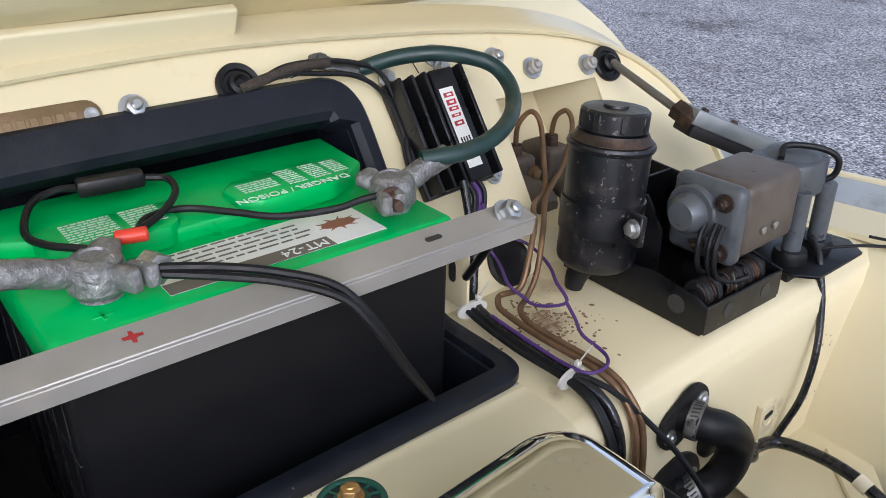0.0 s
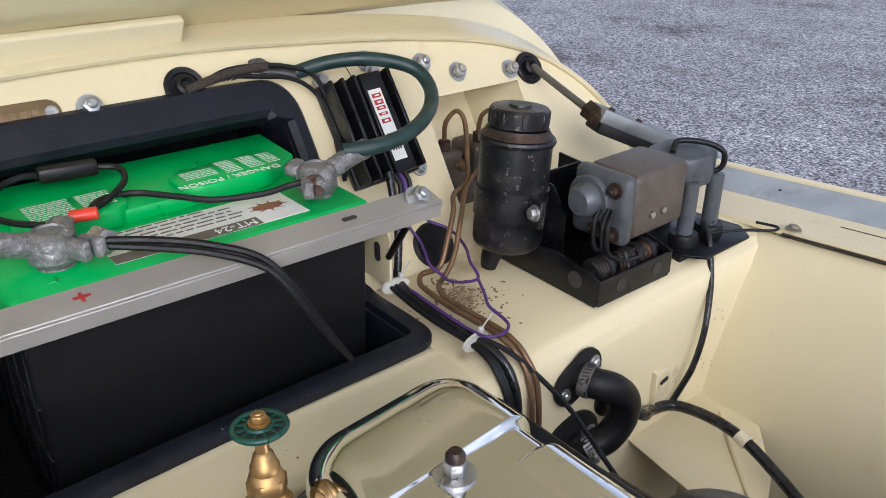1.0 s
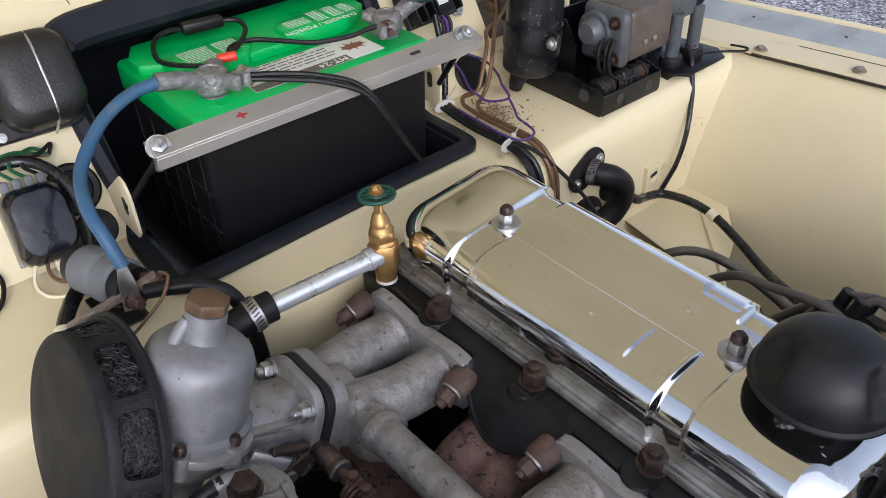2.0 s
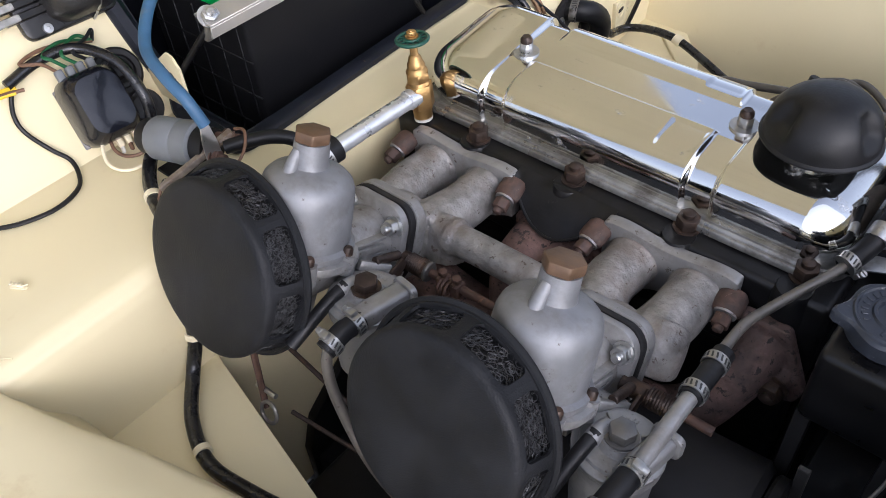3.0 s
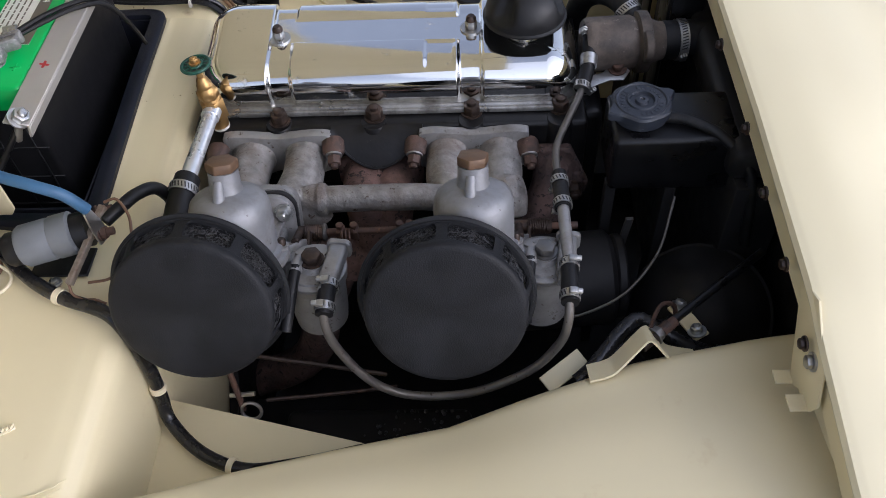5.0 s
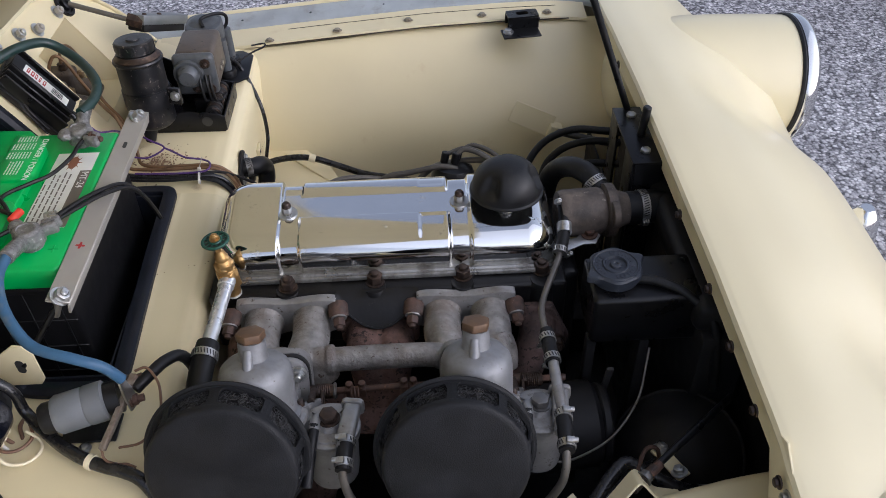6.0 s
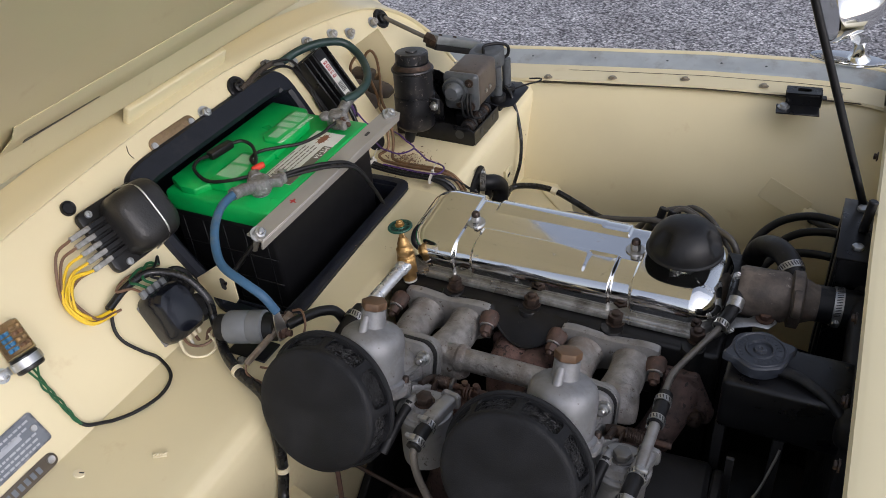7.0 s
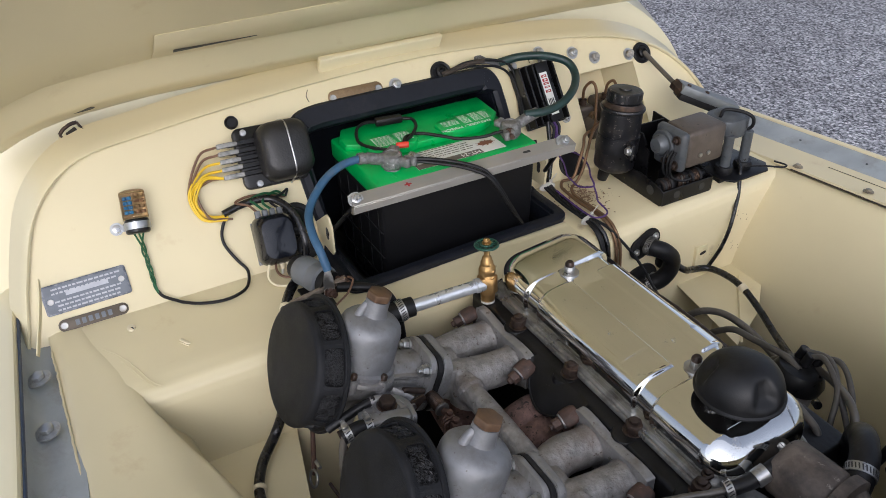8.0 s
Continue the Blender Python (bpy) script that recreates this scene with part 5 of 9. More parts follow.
def float_bowl(x, y, z, turn, bolt, bolt_label):
    t = thing("float_bowl", pose(x, y, z, -6, 0, turn), "grey cast float bowl with bolted lid", "float bowl", "pair of float bowls")
    part("bowl", lathe([(0, -0.080), (0.020, -0.080), (0.027, -0.074), (0.0285, -0.06), (0.0295, -0.014), (0.0325, -0.0125), (0.0325, -0.0065), (0.0315, -0.006), (0, -0.006)], I4, 40), ALU, t, local=True)
    lid = part("lid", lathe([(0, -0.0055), (0.0330, -0.0055), (0.0335, -0.0045), (0.0335, -0.001), (0.0322, 0.0003), (0.0285, 0.0008), (0.0275, 0.0030), (0.0262, 0.0034), (0.0165, 0.0038), (0.0145, 0.0062), (0.0135, 0.009), (0, 0.009)], I4, 40), ALU, t, local=True)
    part("lid_bolt", nut(pose(0, 0, 0.009, 0, 0, 17), 0.0102, 0.0085, 0.0125, 0.0), bolt, lid, bolt_label, local=True)
    for a, w in ((150, 0.010), (60, 0.008), (-120, 0.010)):
        part("cast_rib", box((0.0150, -0.0012, 0.003), (0.0150 + w, 0.0012, 0.0062), 0.0008, 2, pose(0, 0, 0, 0, 0, a)), ALU, lid, local=True)
    for k in range(5):
        part("raised_mark", box((0.0205, -0.0006, 0.0034), (0.0240, 0.0008, 0.0044), 0.0003, 1, pose(0, 0, 0, 0, 0, 96 + 7 * k)), ALU, lid, local=True)
    inlet = part("inlet", prism(rounded(0.0185, 0.0165, 0.0045, 4), 0.046, pose(0.022, 0.020, 0.0075, 90), 0.0014), ALU, t, local=True)
    part("inlet_spigot", rod((0.022, -0.022, 0.0075), (0.022, -0.040, 0.008), 0.0074, 0.0068, 18, 0.001), ALU, inlet, local=True)
    part("inlet_end", prism(rounded(0.025, 0.021, 0.006), 0.006, pose(0.022, 0.026, 0.007, 90), 0.0012), ALU, inlet, local=True)
    hose_ = part("overflow_hose", tube([(-0.0135, -0.010, 0.0090), (-0.0130, -0.026, 0.0035), (-0.0125, -0.046, -0.0080), (-0.0120, -0.068, -0.0215)], 0.0058, 14, 4), RUBBER, t, "straight black rubber overflow hose", local=True)
    part("spout", tube([(-0.013, 0.002, 0.0065), (-0.0135, -0.008, 0.0078), (-0.0133, -0.016, 0.0065)], 0.0066, 14, 4), ALU, hose_, "cast lid spout", local=True)
    part("bore", rod((-0.0120, -0.0678, -0.0214), (-0.01198, -0.0684, -0.0218), 0.0040, seg=14), PRINTK, hose_, "dark bore", local=True)
    return t


float_bowl(0.066, -0.309, 0.806, -8, RUSTD, "brown hexagon bolt")
float_bowl(0.297, -0.296, 0.797, -8, STEELD, "grey steel hexagon bolt")


def clamp(p, q, r, label="bright worm-drive hose clamp round a hose", turn=0.0, w=0.010, metal=None):
    """A worm clamp round a hose at p, its axis towards q: a perforated band, the screw housing and its slotted screw."""
    t = thing("hose_clamp", aim(p, q) @ pose(0, 0, 0, 0, 0, turn), label, "hose clamp", "hose clamps")
    h = w * 0.42
    part("band", lathe([(r + 0.0002, -h), (r + 0.0011, -h), (r + 0.0011, h), (r + 0.0002, h), (r + 0.0002, -h)], I4, 36), metal or CLAMPZ, t, local=True)
    part("screw_box", box((r + 0.0005, -0.0058, -h * 0.9), (r + 0.0054, 0.0040, h * 0.8), 0.0018, 2), metal or CLAMPZ, t, local=True)
    s = part("screw", lathe([(0, -0.001), (0.0028, -0.001), (0.0028, 0.003), (0.0030, 0.0015), (0.0030, 0.0032), (0.0025, 0.0038), (0, 0.0038)], aim((r + 0.0036, -0.005, 0), (r + 0.0036, -0.02, 0)), 12), metal or CLAMPZ, t, local=True)
    part("slot", box((r + 0.0011, -0.0091, -0.0005), (r + 0.0061, -0.0085, 0.0005), 0, 1), PRINTK, s, local=True)
    bm = bmesh.new()
    count = max(10, int(2 * math.pi * r / 0.0032))
    for k in range(count):
        a = 360 * k / count
        if 30 < a < 330:
            box((r + 0.0009, -0.0007, -h * 0.62), (r + 0.0014, 0.0007, h * 0.62), 0, 1, pose(0, 0, 0, 0, 0, a) @ pose(0, 0, 0, 16), bm)
    part("perforations", bm, PRINTK, t, "dark slots along the band", local=True)
    return t


# ---- fuel line ----
fuel = thing("fuel_line", (0.25, -0.3, 0.7), "grey metal fuel line with rubber joints feeding both carburettors", "fuel line")
part("front_pipe", tube([(0.358, -0.05, 0.818), (0.349, -0.075, 0.815), (0.338, -0.10, 0.812), (0.325, -0.128, 0.806), (0.318, -0.155, 0.808), (0.317, -0.19, 0.810)], 0.0042, 12), GREYPIPE, fuel)
part("rubber_joint", tube([(0.369, 0.016, 0.850), (0.368, 0.000, 0.840), (0.365, -0.025, 0.829), (0.361, -0.04, 0.822), (0.354, -0.062, 0.817)], 0.0085, 16), RUBBER, fuel, "black rubber hose")
part("rubber_joint", tube([(0.319, -0.190, 0.809), (0.319, -0.215, 0.810), (0.319, -0.243, 0.812)], 0.0085, 16), RUBBER, fuel, "black rubber hose")
part("tee_pipe", tube([(0.319, -0.238, 0.812), (0.319, -0.27, 0.812), (0.319, -0.312, 0.811)], 0.0064, 16), ALU, fuel)
part("rubber_joint", tube([(0.319, -0.312, 0.812), (0.318, -0.335, 0.814), (0.316, -0.362, 0.812)], 0.0088, 16), RUBBER, fuel, "black rubber hose")
part("loop_pipe", tube([(0.316, -0.358, 0.812), (0.315, -0.370, 0.79), (0.308, -0.372, 0.755), (0.279, -0.376, 0.711), (0.220, -0.380, 0.676), (0.158, -0.381, 0.674), (0.118, -0.380, 0.702), (0.091, -0.377, 0.758), (0.083, -0.373, 0.795), (0.084, -0.365, 0.817)], 0.0046, 14), GREYPIPE, fuel)
part("rubber_joint", tube([(0.084, -0.372, 0.812), (0.085, -0.352, 0.817), (0.087, -0.335, 0.8155)], 0.0088, 16), RUBBER, fuel, "black rubber hose")
for p, q, tn in (((0.3185, -0.203, 0.8095), (0.319, -0.22, 0.810), 170), ((0.319, -0.236, 0.8115), (0.319, -0.25, 0.812), 170), ((0.319, -0.318, 0.8125), (0.3185, -0.33, 0.8135), -10), ((0.3165, -0.355, 0.8135), (0.316, -0.365, 0.812), -10), ((0.0845, -0.365, 0.814), (0.085, -0.35, 0.817), -10), ((0.0865, -0.341, 0.816), (0.087, -0.33, 0.8155), -10)):
    clamp(p, q, 0.0088, turn=tn)
clamp((0.355, -0.058, 0.8175), (0.361, -0.04, 0.822), 0.0088, turn=120)
clamp((0.3685, 0.008, 0.845), (0.368, 0.0, 0.840), 0.0088, turn=60)


# ---- water valve ----
PIPEZ = mat("bright_zinc_pipe", (0.66, 0.68, 0.70), 0.34, 0.7, 0.10, 70, 0.06, 300, (0.46, 0.47, 0.47), 0.10, 40)
valve = thing("water_valve", (-0.070, -0.086, 0.795), "brass heater water valve with green handwheel", "valve")
VM = aim((-0.071, -0.085, 0.794), (-0.0785, -0.0835, 0.89))
part("base", lathe([(0, 0), (0.0098, 0), (0.0102, 0.0015), (0.0096, 0.004), (0, 0.004)], VM, 24), WHITEP, valve, "white sealing tape at the foot")
bm = lathe([(0, 0.003), (0.0098, 0.003), (0.0102, 0.012), (0.0118, 0.017), (0, 0.018)], VM, 24)
prism(ngon(0.0144, 6, 0.2), 0.026, VM @ Matrix.Translation((0, 0, 0.016)), 0.0005, bm, 1)
lathe([(0, 0.040), (0.0124, 0.040), (0.0114, 0.0435), (0.0104, 0.046), (0, 0.046)], VM, 24, bm)
part("valve_body", bm, BRASS, valve)
bm = prism(ngon(0.0126, 6, 0.5), 0.010, VM @ Matrix.Translation((0, 0, 0.0455)), 0.0005, None, 1)
lathe([(0, 0.055), (0.0112, 0.055), (0.0100, 0.0585), (0.0088, 0.0600), (0.0090, 0.0640), (0.0078, 0.0660), (0.0062, 0.0720), (0.0042, 0.0740), (0.0038, 0.090), (0, 0.090)], VM, 24, bm)
part("gland", bm, BRASS, valve)
def wheel_ring(r, z):
    return [VM @ V(r * math.cos(2 * math.pi * k / 30), r * math.sin(2 * math.pi * k / 30), z) for k in range(31)]


hw = part("handwheel", tube(wheel_ring(0.0156, 0.0905), 0.0020, 10, 1), GREENP, valve, "dark green handwheel")
part("inner_ring", tube(wheel_ring(0.0076, 0.0915), 0.0016, 8, 1), GREENP, hw)
# dark disc added to paint the shade seen between the open spokes
part("web", lathe([(0.0, 0.0885), (0.0075, 0.0885), (0.0150, 0.0893), (0.0150, 0.0901), (0.0075, 0.0905), (0.0, 0.0905)], VM, 30), PRINTK, hw, "dark disc for the shade between the open spokes")
for k in range(12):
    a = 2 * math.pi * k / 12
    part("spoke", tube([VM @ V(0.0075 * math.cos(a), 0.0075 * math.sin(a), 0.0912), VM @ V(0.0150 * math.cos(a), 0.0150 * math.sin(a), 0.0908)], 0.0009, 6, 1), GREENP, hw)
part("wheel_nut", nut(VM @ Matrix.Translation((0, 0, 0.0925)), 0.0052, 0.005, 0.0065, 0.0015), BRASS, hw, "brass nut")
part("outlet_pipe", rod((-0.073, -0.092, 0.8245), (-0.0818, -0.216, 0.8213), 0.0088, seg=20), PIPEZ, valve, "bright zinc steel pipe")
part("pipe_collar", rod((-0.073, -0.090, 0.8246), (-0.0742, -0.104, 0.8242), 0.0105, seg=20, bev=0.001), PIPEZ, valve)
hose = thing("heater_hose", (-0.075, -0.22, 0.80), "black rubber heater hose behind the carburettor", "hose")
part("hose", tube([(-0.0805, -0.198, 0.8219), (-0.0818, -0.216, 0.8210), (-0.084, -0.238, 0.8155), (-0.086, -0.268, 0.803), (-0.087, -0.302, 0.782), (-0.088, -0.335, 0.745), (-0.088, -0.345, 0.68)], 0.0138, 18), RUBBER, hose)
clamp((-0.0818, -0.2150, 0.8211), (-0.0828, -0.226, 0.8190), 0.0142, turn=120, w=0.012)

# ---- thermostat housing and hoses ----
thermo = thing("thermostat_housing", (0.41, 0.02, 0.78), "brown stained cast thermostat housing with rubber hose", "housing")
TM = aim((0.358, 0.010, 0.825), (0.50, 0.022, 0.822))
part("housing", lathe([(0, 0.004), (0.030, 0.004), (0.033, 0.010), (0.033, 0.060), (0.030, 0.066), (0.037, 0.068), (0.037, 0.080), (0.029, 0.083), (0.024, 0.094), (0.021, 0.112), (0, 0.112)], TM, 32), HOUS, thermo)
part("flange_ear", prism(rounded(0.098, 0.036, 0.017, 6), 0.010, TM @ Matrix.Translation((0, 0, 0.069)) @ pose(0, 0, 0, 0, 0, 62), 0.002), HOUS, thermo)
part("outlet_hose", lathe([(0.0, 0.100), (0.0235, 0.100), (0.0235, 0.175), (0, 0.175)], TM, 28), RUBBER, thermo, "black rubber hose")
part("bypass_elbow", tube([(0.428, 0.030, 0.820), (0.424, 0.044, 0.836), (0.412, 0.066, 0.848), (0.392, 0.092, 0.844), (0.374, 0.116, 0.820), (0.366, 0.130, 0.78), (0.364, 0.134, 0.70)], 0.0150, 20), RUBBER, thermo, "black rubber elbow hose")
part("bracket", prism([(-0.012, -0.012), (0.030, -0.010), (0.046, -0.016), (0.060, -0.006), (0.056, 0.010), (0.040, 0.010), (0.028, 0.004), (-0.012, 0.008)], 0.002, pose(0.360, -0.036, 0.806, 8, 0, 24), 0.0004), ZINC, thermo, "bright pipe bracket")
part("bracket_bolt", nut(pose(0.402, -0.0155, 0.8090, 8), 0.008, 0.007, 0.0115, 0.0), RUST, thermo, "red-brown rusty bolt")
clamp(TM @ V(0, 0, 0.122), TM @ V(0, 0, 0.14), 0.0238, turn=110, w=0.013)
clamp((0.4195, 0.053, 0.8420), (0.412, 0.066, 0.848), 0.0152, turn=160, w=0.012)
part("pipe_saddle", lathe([(0.009, -0.007), (0.0102, -0.007), (0.0102, 0.007), (0.009, 0.007)], aim((0.365, -0.025, 0.829), (0.368, 0.0, 0.840)), 20), ZINC, thermo, "bright pipe saddle")

# ---- radiator, header box and bonnet catch ----
rad = thing("radiator", (0.53, 0.0, 0.36), "black radiator behind the nose with side brackets", "radiator")
part("core", box((0.505, -0.21, 0.36), (0.565, 0.26, 0.80), 0.004), BLACKM, rad)
part("top_tank", box((0.495, -0.20, 0.80), (0.575, 0.25, 0.845), 0.012, 3), BLACKM, rad)
part("filler_box", box((0.376, -0.180, 0.770), (0.515, -0.100, 0.8445), 0.006, 3), BLACKP, rad, "black filler box")
cap_bm = lathe([(0, 0.846), (0.030, 0.846), (0.030, 0.853)] + [(0.0335, 0.8535), (0.0335, 0.861), (0.0315, 0.8630), (0.0285, 0.8632), (0.0275, 0.8646), (0.0262, 0.8646), (0.0252, 0.8632), (0.0165, 0.8634), (0.0155, 0.8652), (0.0135, 0.8652), (0.0122, 0.8622), (0.0075, 0.8620), (0.0062, 0.8648), (0.003, 0.8655), (0.002, 0.8640), (0, 0.8640)], I4, 60)
for v in cap_bm.verts:
    r = math.hypot(v.co.x, v.co.y)
    if r > 0.031:
        a = math.atan2(v.co.y, v.co.x)
        k = 0.955 + 0.24 * max(0, math.cos(2 * a)) ** 12 + 0.03 * math.cos(6 * a)
        v.co.x *= k
        v.co.y *= k
bmesh.ops.transform(cap_bm, matrix=Matrix.Translation((0.407, -0.137, 0.0)) @ pose(0, 0, 0, 0, 0, 25), verts=cap_bm.verts)
rc = part("radiator_cap", cap_bm, RADCAP, rad, "dark grey painted radiator cap")
for k in range(26):
    a = 360 * k / 26
    if k % 9 not in (0, 8):
        part("raised_mark", box((0.0185, -0.0011, 0.8632), (0.0232, 0.0011, 0.8640), 0.0003, 1, pose(0.407, -0.137, 0, 0, 0, a)), RADCAP, rc)
part("neck", lathe([(0, 0.84), (0.026, 0.84), (0.026, 0.85), (0, 0.85)], Matrix.Translation((0.407, -0.137, 0)), 28), BLACKP, rc)
part("overflow_hose", tube([(0.428, -0.150, 0.851), (0.455, -0.157, 0.852), (0.49, -0.175, 0.842), (0.52, -0.20, 0.81), (0.53, -0.22, 0.72)], 0.0060, 14), RUBBER, rad, "black overflow hose")
for x, y0, y1, z0, z1 in ((0.375, -0.172, -0.158, 0.45, 0.77), (0.44, -0.178, -0.150, 0.42, 0.77)):
    part("support_strip", box((x, y0, z0), (x + 0.012, y1, z1), 0.001), BLACKM, rad)
part("duct_panel", box((0.575, -0.50, 0.32), (0.579, -0.19, 0.83), 0.001), BLACKM, rad)
part("duct_panel", box((0.49, 0.25, 0.36), (0.494, 0.42, 0.69), 0.001), BLACKM, rad)
catch = thing("bonnet_catch_bracket", (0.49, 0.115, 0.70), "black bonnet catch bracket with bolts and pin", "bracket")
part("top_plate", box((0.466, 0.045, 0.8755), (0.510, 0.187, 0.8795), 0.001), BLACKP, catch)
part("leg", box((0.466, 0.047, 0.62), (0.470, 0.090, 0.876), 0.001), BLACKP, catch)
part("leg", box((0.466, 0.145, 0.62), (0.470, 0.185, 0.876), 0.001), BLACKP, catch)
part("side_panel", box((0.470, 0.045, 0.62), (0.509, 0.048, 0.876), 0.001), BLACKP, catch)
for y in (0.071, 0.162):
    part("bolt", nut(Matrix.Translation((0.489, y, 0.8795)), 0.0075, 0.005, 0.0, 0.0), ZINC, catch, "bright hexagon bolt")
part("pin", rod((0.492, 0.112, 0.8795), (0.496, 0.114, 0.925), 0.006, seg=16, bev=0.0015), BLACKP, catch)
prop = thing("bonnet_prop", (0.493, 0.183, 0.878), "thin black bonnet prop rod standing upright", "prop rod")
part("rod", tube([(0.493, 0.183, 0.866), (0.362, 0.172, 1.20), (0.213, 0.159, 1.588)], 0.0052, 12, 2), BLACKP, prop)

# ---- battery ----
battery = thing("battery", (-0.313, -0.038, 0.704), "green-topped lead battery with black case and white label", "battery")
BX0, BX1, BY0, BY1 = -0.412, -0.227, -0.172, 0.102
rings = []
for ins, z in ((0.008, 0.704), (0.006, 0.708), (0.003, 0.90)):
    rings.append([(x, y, z) for x, y in rounded(BX1 - BX0 - 2 * ins, BY1 - BY0 - 2 * ins, 0.006, 3, (BX0 + BX1) / 2, (BY0 + BY1) / 2)])
case_ob = part("case", loft(rings), CASEB, battery)
for z in (0.718, 0.884):
    part("ridge", box((BX0 + 0.006, BY0 + 0.0030, z - 0.004), (BX1 - 0.006, BY0 + 0.0052, z + 0.004), 0.0018, 2), CASEB, case_ob)
for z in (0.748, 0.792, 0.836):
    part("ridge", box((BX0 + 0.006, BY0 + 0.0030, z - 0.0012), (BX1 - 0.006, BY0 + 0.0055, z + 0.0012), 0.0006, 1), CASEB, case_ob)
for k in range(5):
    x = lerp(BX0 + 0.02, BX1 - 0.02, k / 4)
    part("ridge", box((x - 0.0012, BY0 + 0.0030, 0.712), (x + 0.0012, BY0 + 0.0055, 0.884), 0.0006, 1), CASEB, case_ob)
lid = part("lid", cushion(BX0, BX1, BY0, BY1, 0.008, [(0.001, 0.892), (0.0, 0.894), (0.0, 0.917), (0.0012, 0.9195), (0.004, 0.921)]), GREEN, battery, "bright green plastic lid")
# raised rear half of the lid with a stepped outline
steps = [(BX0 + 0.001, BY0 + 0.020), (BX0 + 0.001, BY1 - 0.001), (-0.340, BY1 - 0.006), (-0.318, 0.070), (-0.306, 0.040), (-0.306, -0.108), (-0.318, -0.122), (-0.345, -0.150), (-0.355, BY0 + 0.004), (-0.38, BY0 + 0.004)]
part("raised_deck", prism(steps, 0.012, Matrix.Translation((0, 0, 0.920)), 0.003), GREEN, battery)
for poly in ([(-0.352, 0.082), (-0.318, 0.070), (-0.306, 0.052), (-0.303, -0.006), (-0.312, -0.022), (-0.338, -0.022), (-0.35, -0.010)], [(-0.346, -0.060), (-0.310, -0.064), (-0.301, -0.074), (-0.301, -0.128), (-0.318, -0.146), (-0.346, -0.148)]):
    part("vent_cap", prism(poly, 0.016, Matrix.Translation((0, 0, 0.921)), 0.003), GREEN, battery)
part("label_white", box((-0.293, -0.100, 0.9212), (-0.241, 0.052, 0.9216), 0), WHITEL, battery, "white paper label")
part("label_grey", box((-0.2545, -0.100, 0.9217), (-0.2405, 0.012, 0.9220), 0), GREYL, battery, "dark grey label band")


def text(words, size, m, material, parent, name="lettering", depth=0.0002):
    cu = bpy.data.curves.new(name, 'FONT')
    cu.body, cu.size, cu.extrude = words, size, depth
    cu.align_x, cu.align_y = 'CENTER', 'CENTER'
    tmp = bpy.data.objects.new(name, cu)
    scene.collection.objects.link(tmp)
    bpy.context.view_layer.update()
    me = bpy.data.meshes.new_from_object(tmp.evaluated_get(bpy.context.evaluated_depsgraph_get()))
    bpy.data.objects.remove(tmp)
    bm = bmesh.new()
    bm.from_mesh(me)
    bpy.data.meshes.remove(me)
    bmesh.ops.transform(bm, matrix=m, verts=bm.verts)
    return part(name, bm, material, parent)


def flat(x, y, z, turn):
    """A pose for lettering that lies flat."""
    return pose(x, y, z, 0, 0, turn)


# the lettering reads from the bulkhead side
text("DANGER / POISON", 0.0105, flat(-0.3085, 0.020, 0.9373, 270), PRINTW, battery)
text("MT-24", 0.0125, flat(-0.247, -0.008, 0.9224, 270), WHITEL, battery)
bars = bmesh.new()
rng = random.Random(3)
for k in range(5):
    x = -0.290 + k * 0.0065
    y = -0.096
    while y < (0.005 if k > 0 else -0.02):
        w = rng.uniform(0.004, 0.014)
        box((x - 0.0009, y, 0.9218), (x + 0.0009, min(0.012, y + w), 0.9220), 0, 1, I4, bars)
        y += w + 0.0022
part("small_print", bars, GREYL, battery)["kind"] = "stuff"
bars = bmesh.new()
for (x0, x1, y0, y1, z) in ((-0.346, -0.317, 0.022, 0.036, 0.9373), (-0.346, -0.317, 0.042, 0.056, 0.9373), (-0.344, -0.32, 0.060, 0.072, 0.9373), (-0.338, -0.322, -0.012, 0.016, 0.9373), (-0.342, -0.31, -0.132, -0.10, 0.9373), (-0.342, -0.312, -0.094, -0.070, 0.9373)):
    x = x0
    while x < x1:
        y = y0
        while y < y1:
            w = rng.uniform(0.002, 0.006)
            box((x, y, z - 0.0002), (x + 0.0016, min(y1, y + w), z), 0, 1, I4, bars)
            y += w + 0.001
        x += 0.0038
part("small_print", bars, PRINTW, battery)["kind"] = "stuff"
bm = bmesh.new()
for k in range(9):
    a = 2 * math.pi * k / 9
    prism([(0.004 * math.cos(a - 0.5), 0.004 * math.sin(a - 0.5)), (0.011 * math.cos(a), 0.017 * math.sin(a)), (0.004 * math.cos(a + 0.5), 0.004 * math.sin(a + 0.5))], 0.0003, Matrix.Translation((-0.268, 0.030, 0.9217)), 0, bm)
lathe([(0, 0), (0.006, 0), (0.006, 0.0004), (0, 0.0004)], Matrix.Translation((-0.268, 0.030, 0.9217)) @ Matrix.Diagonal((1, 2.2, 1, 1)), 16, bm)
part("emblem", bm, mat("brown_emblem", (0.22, 0.09, 0.05), 0.5), battery)
for y, sgn in ((-0.131, 1), (0.076, 0)):
    part("post", lathe([(0.014, 0.920), (0.0095, 0.924), (0.0088, 0.941), (0, 0.942)], Matrix.Translation((-0.268, y, 0)), 24), GREASE, battery, "lead battery post")
for dx, dy in ((0.006, 0.0012), (0.0012, 0.006)):
    part("plus_mark", box((-0.243 - dx, -0.138 - dy, 0.9208), (-0.243 + dx, -0.138 + dy, 0.9216), 0.0003, 1), GREEN, battery)


battery.location.z += 0.008

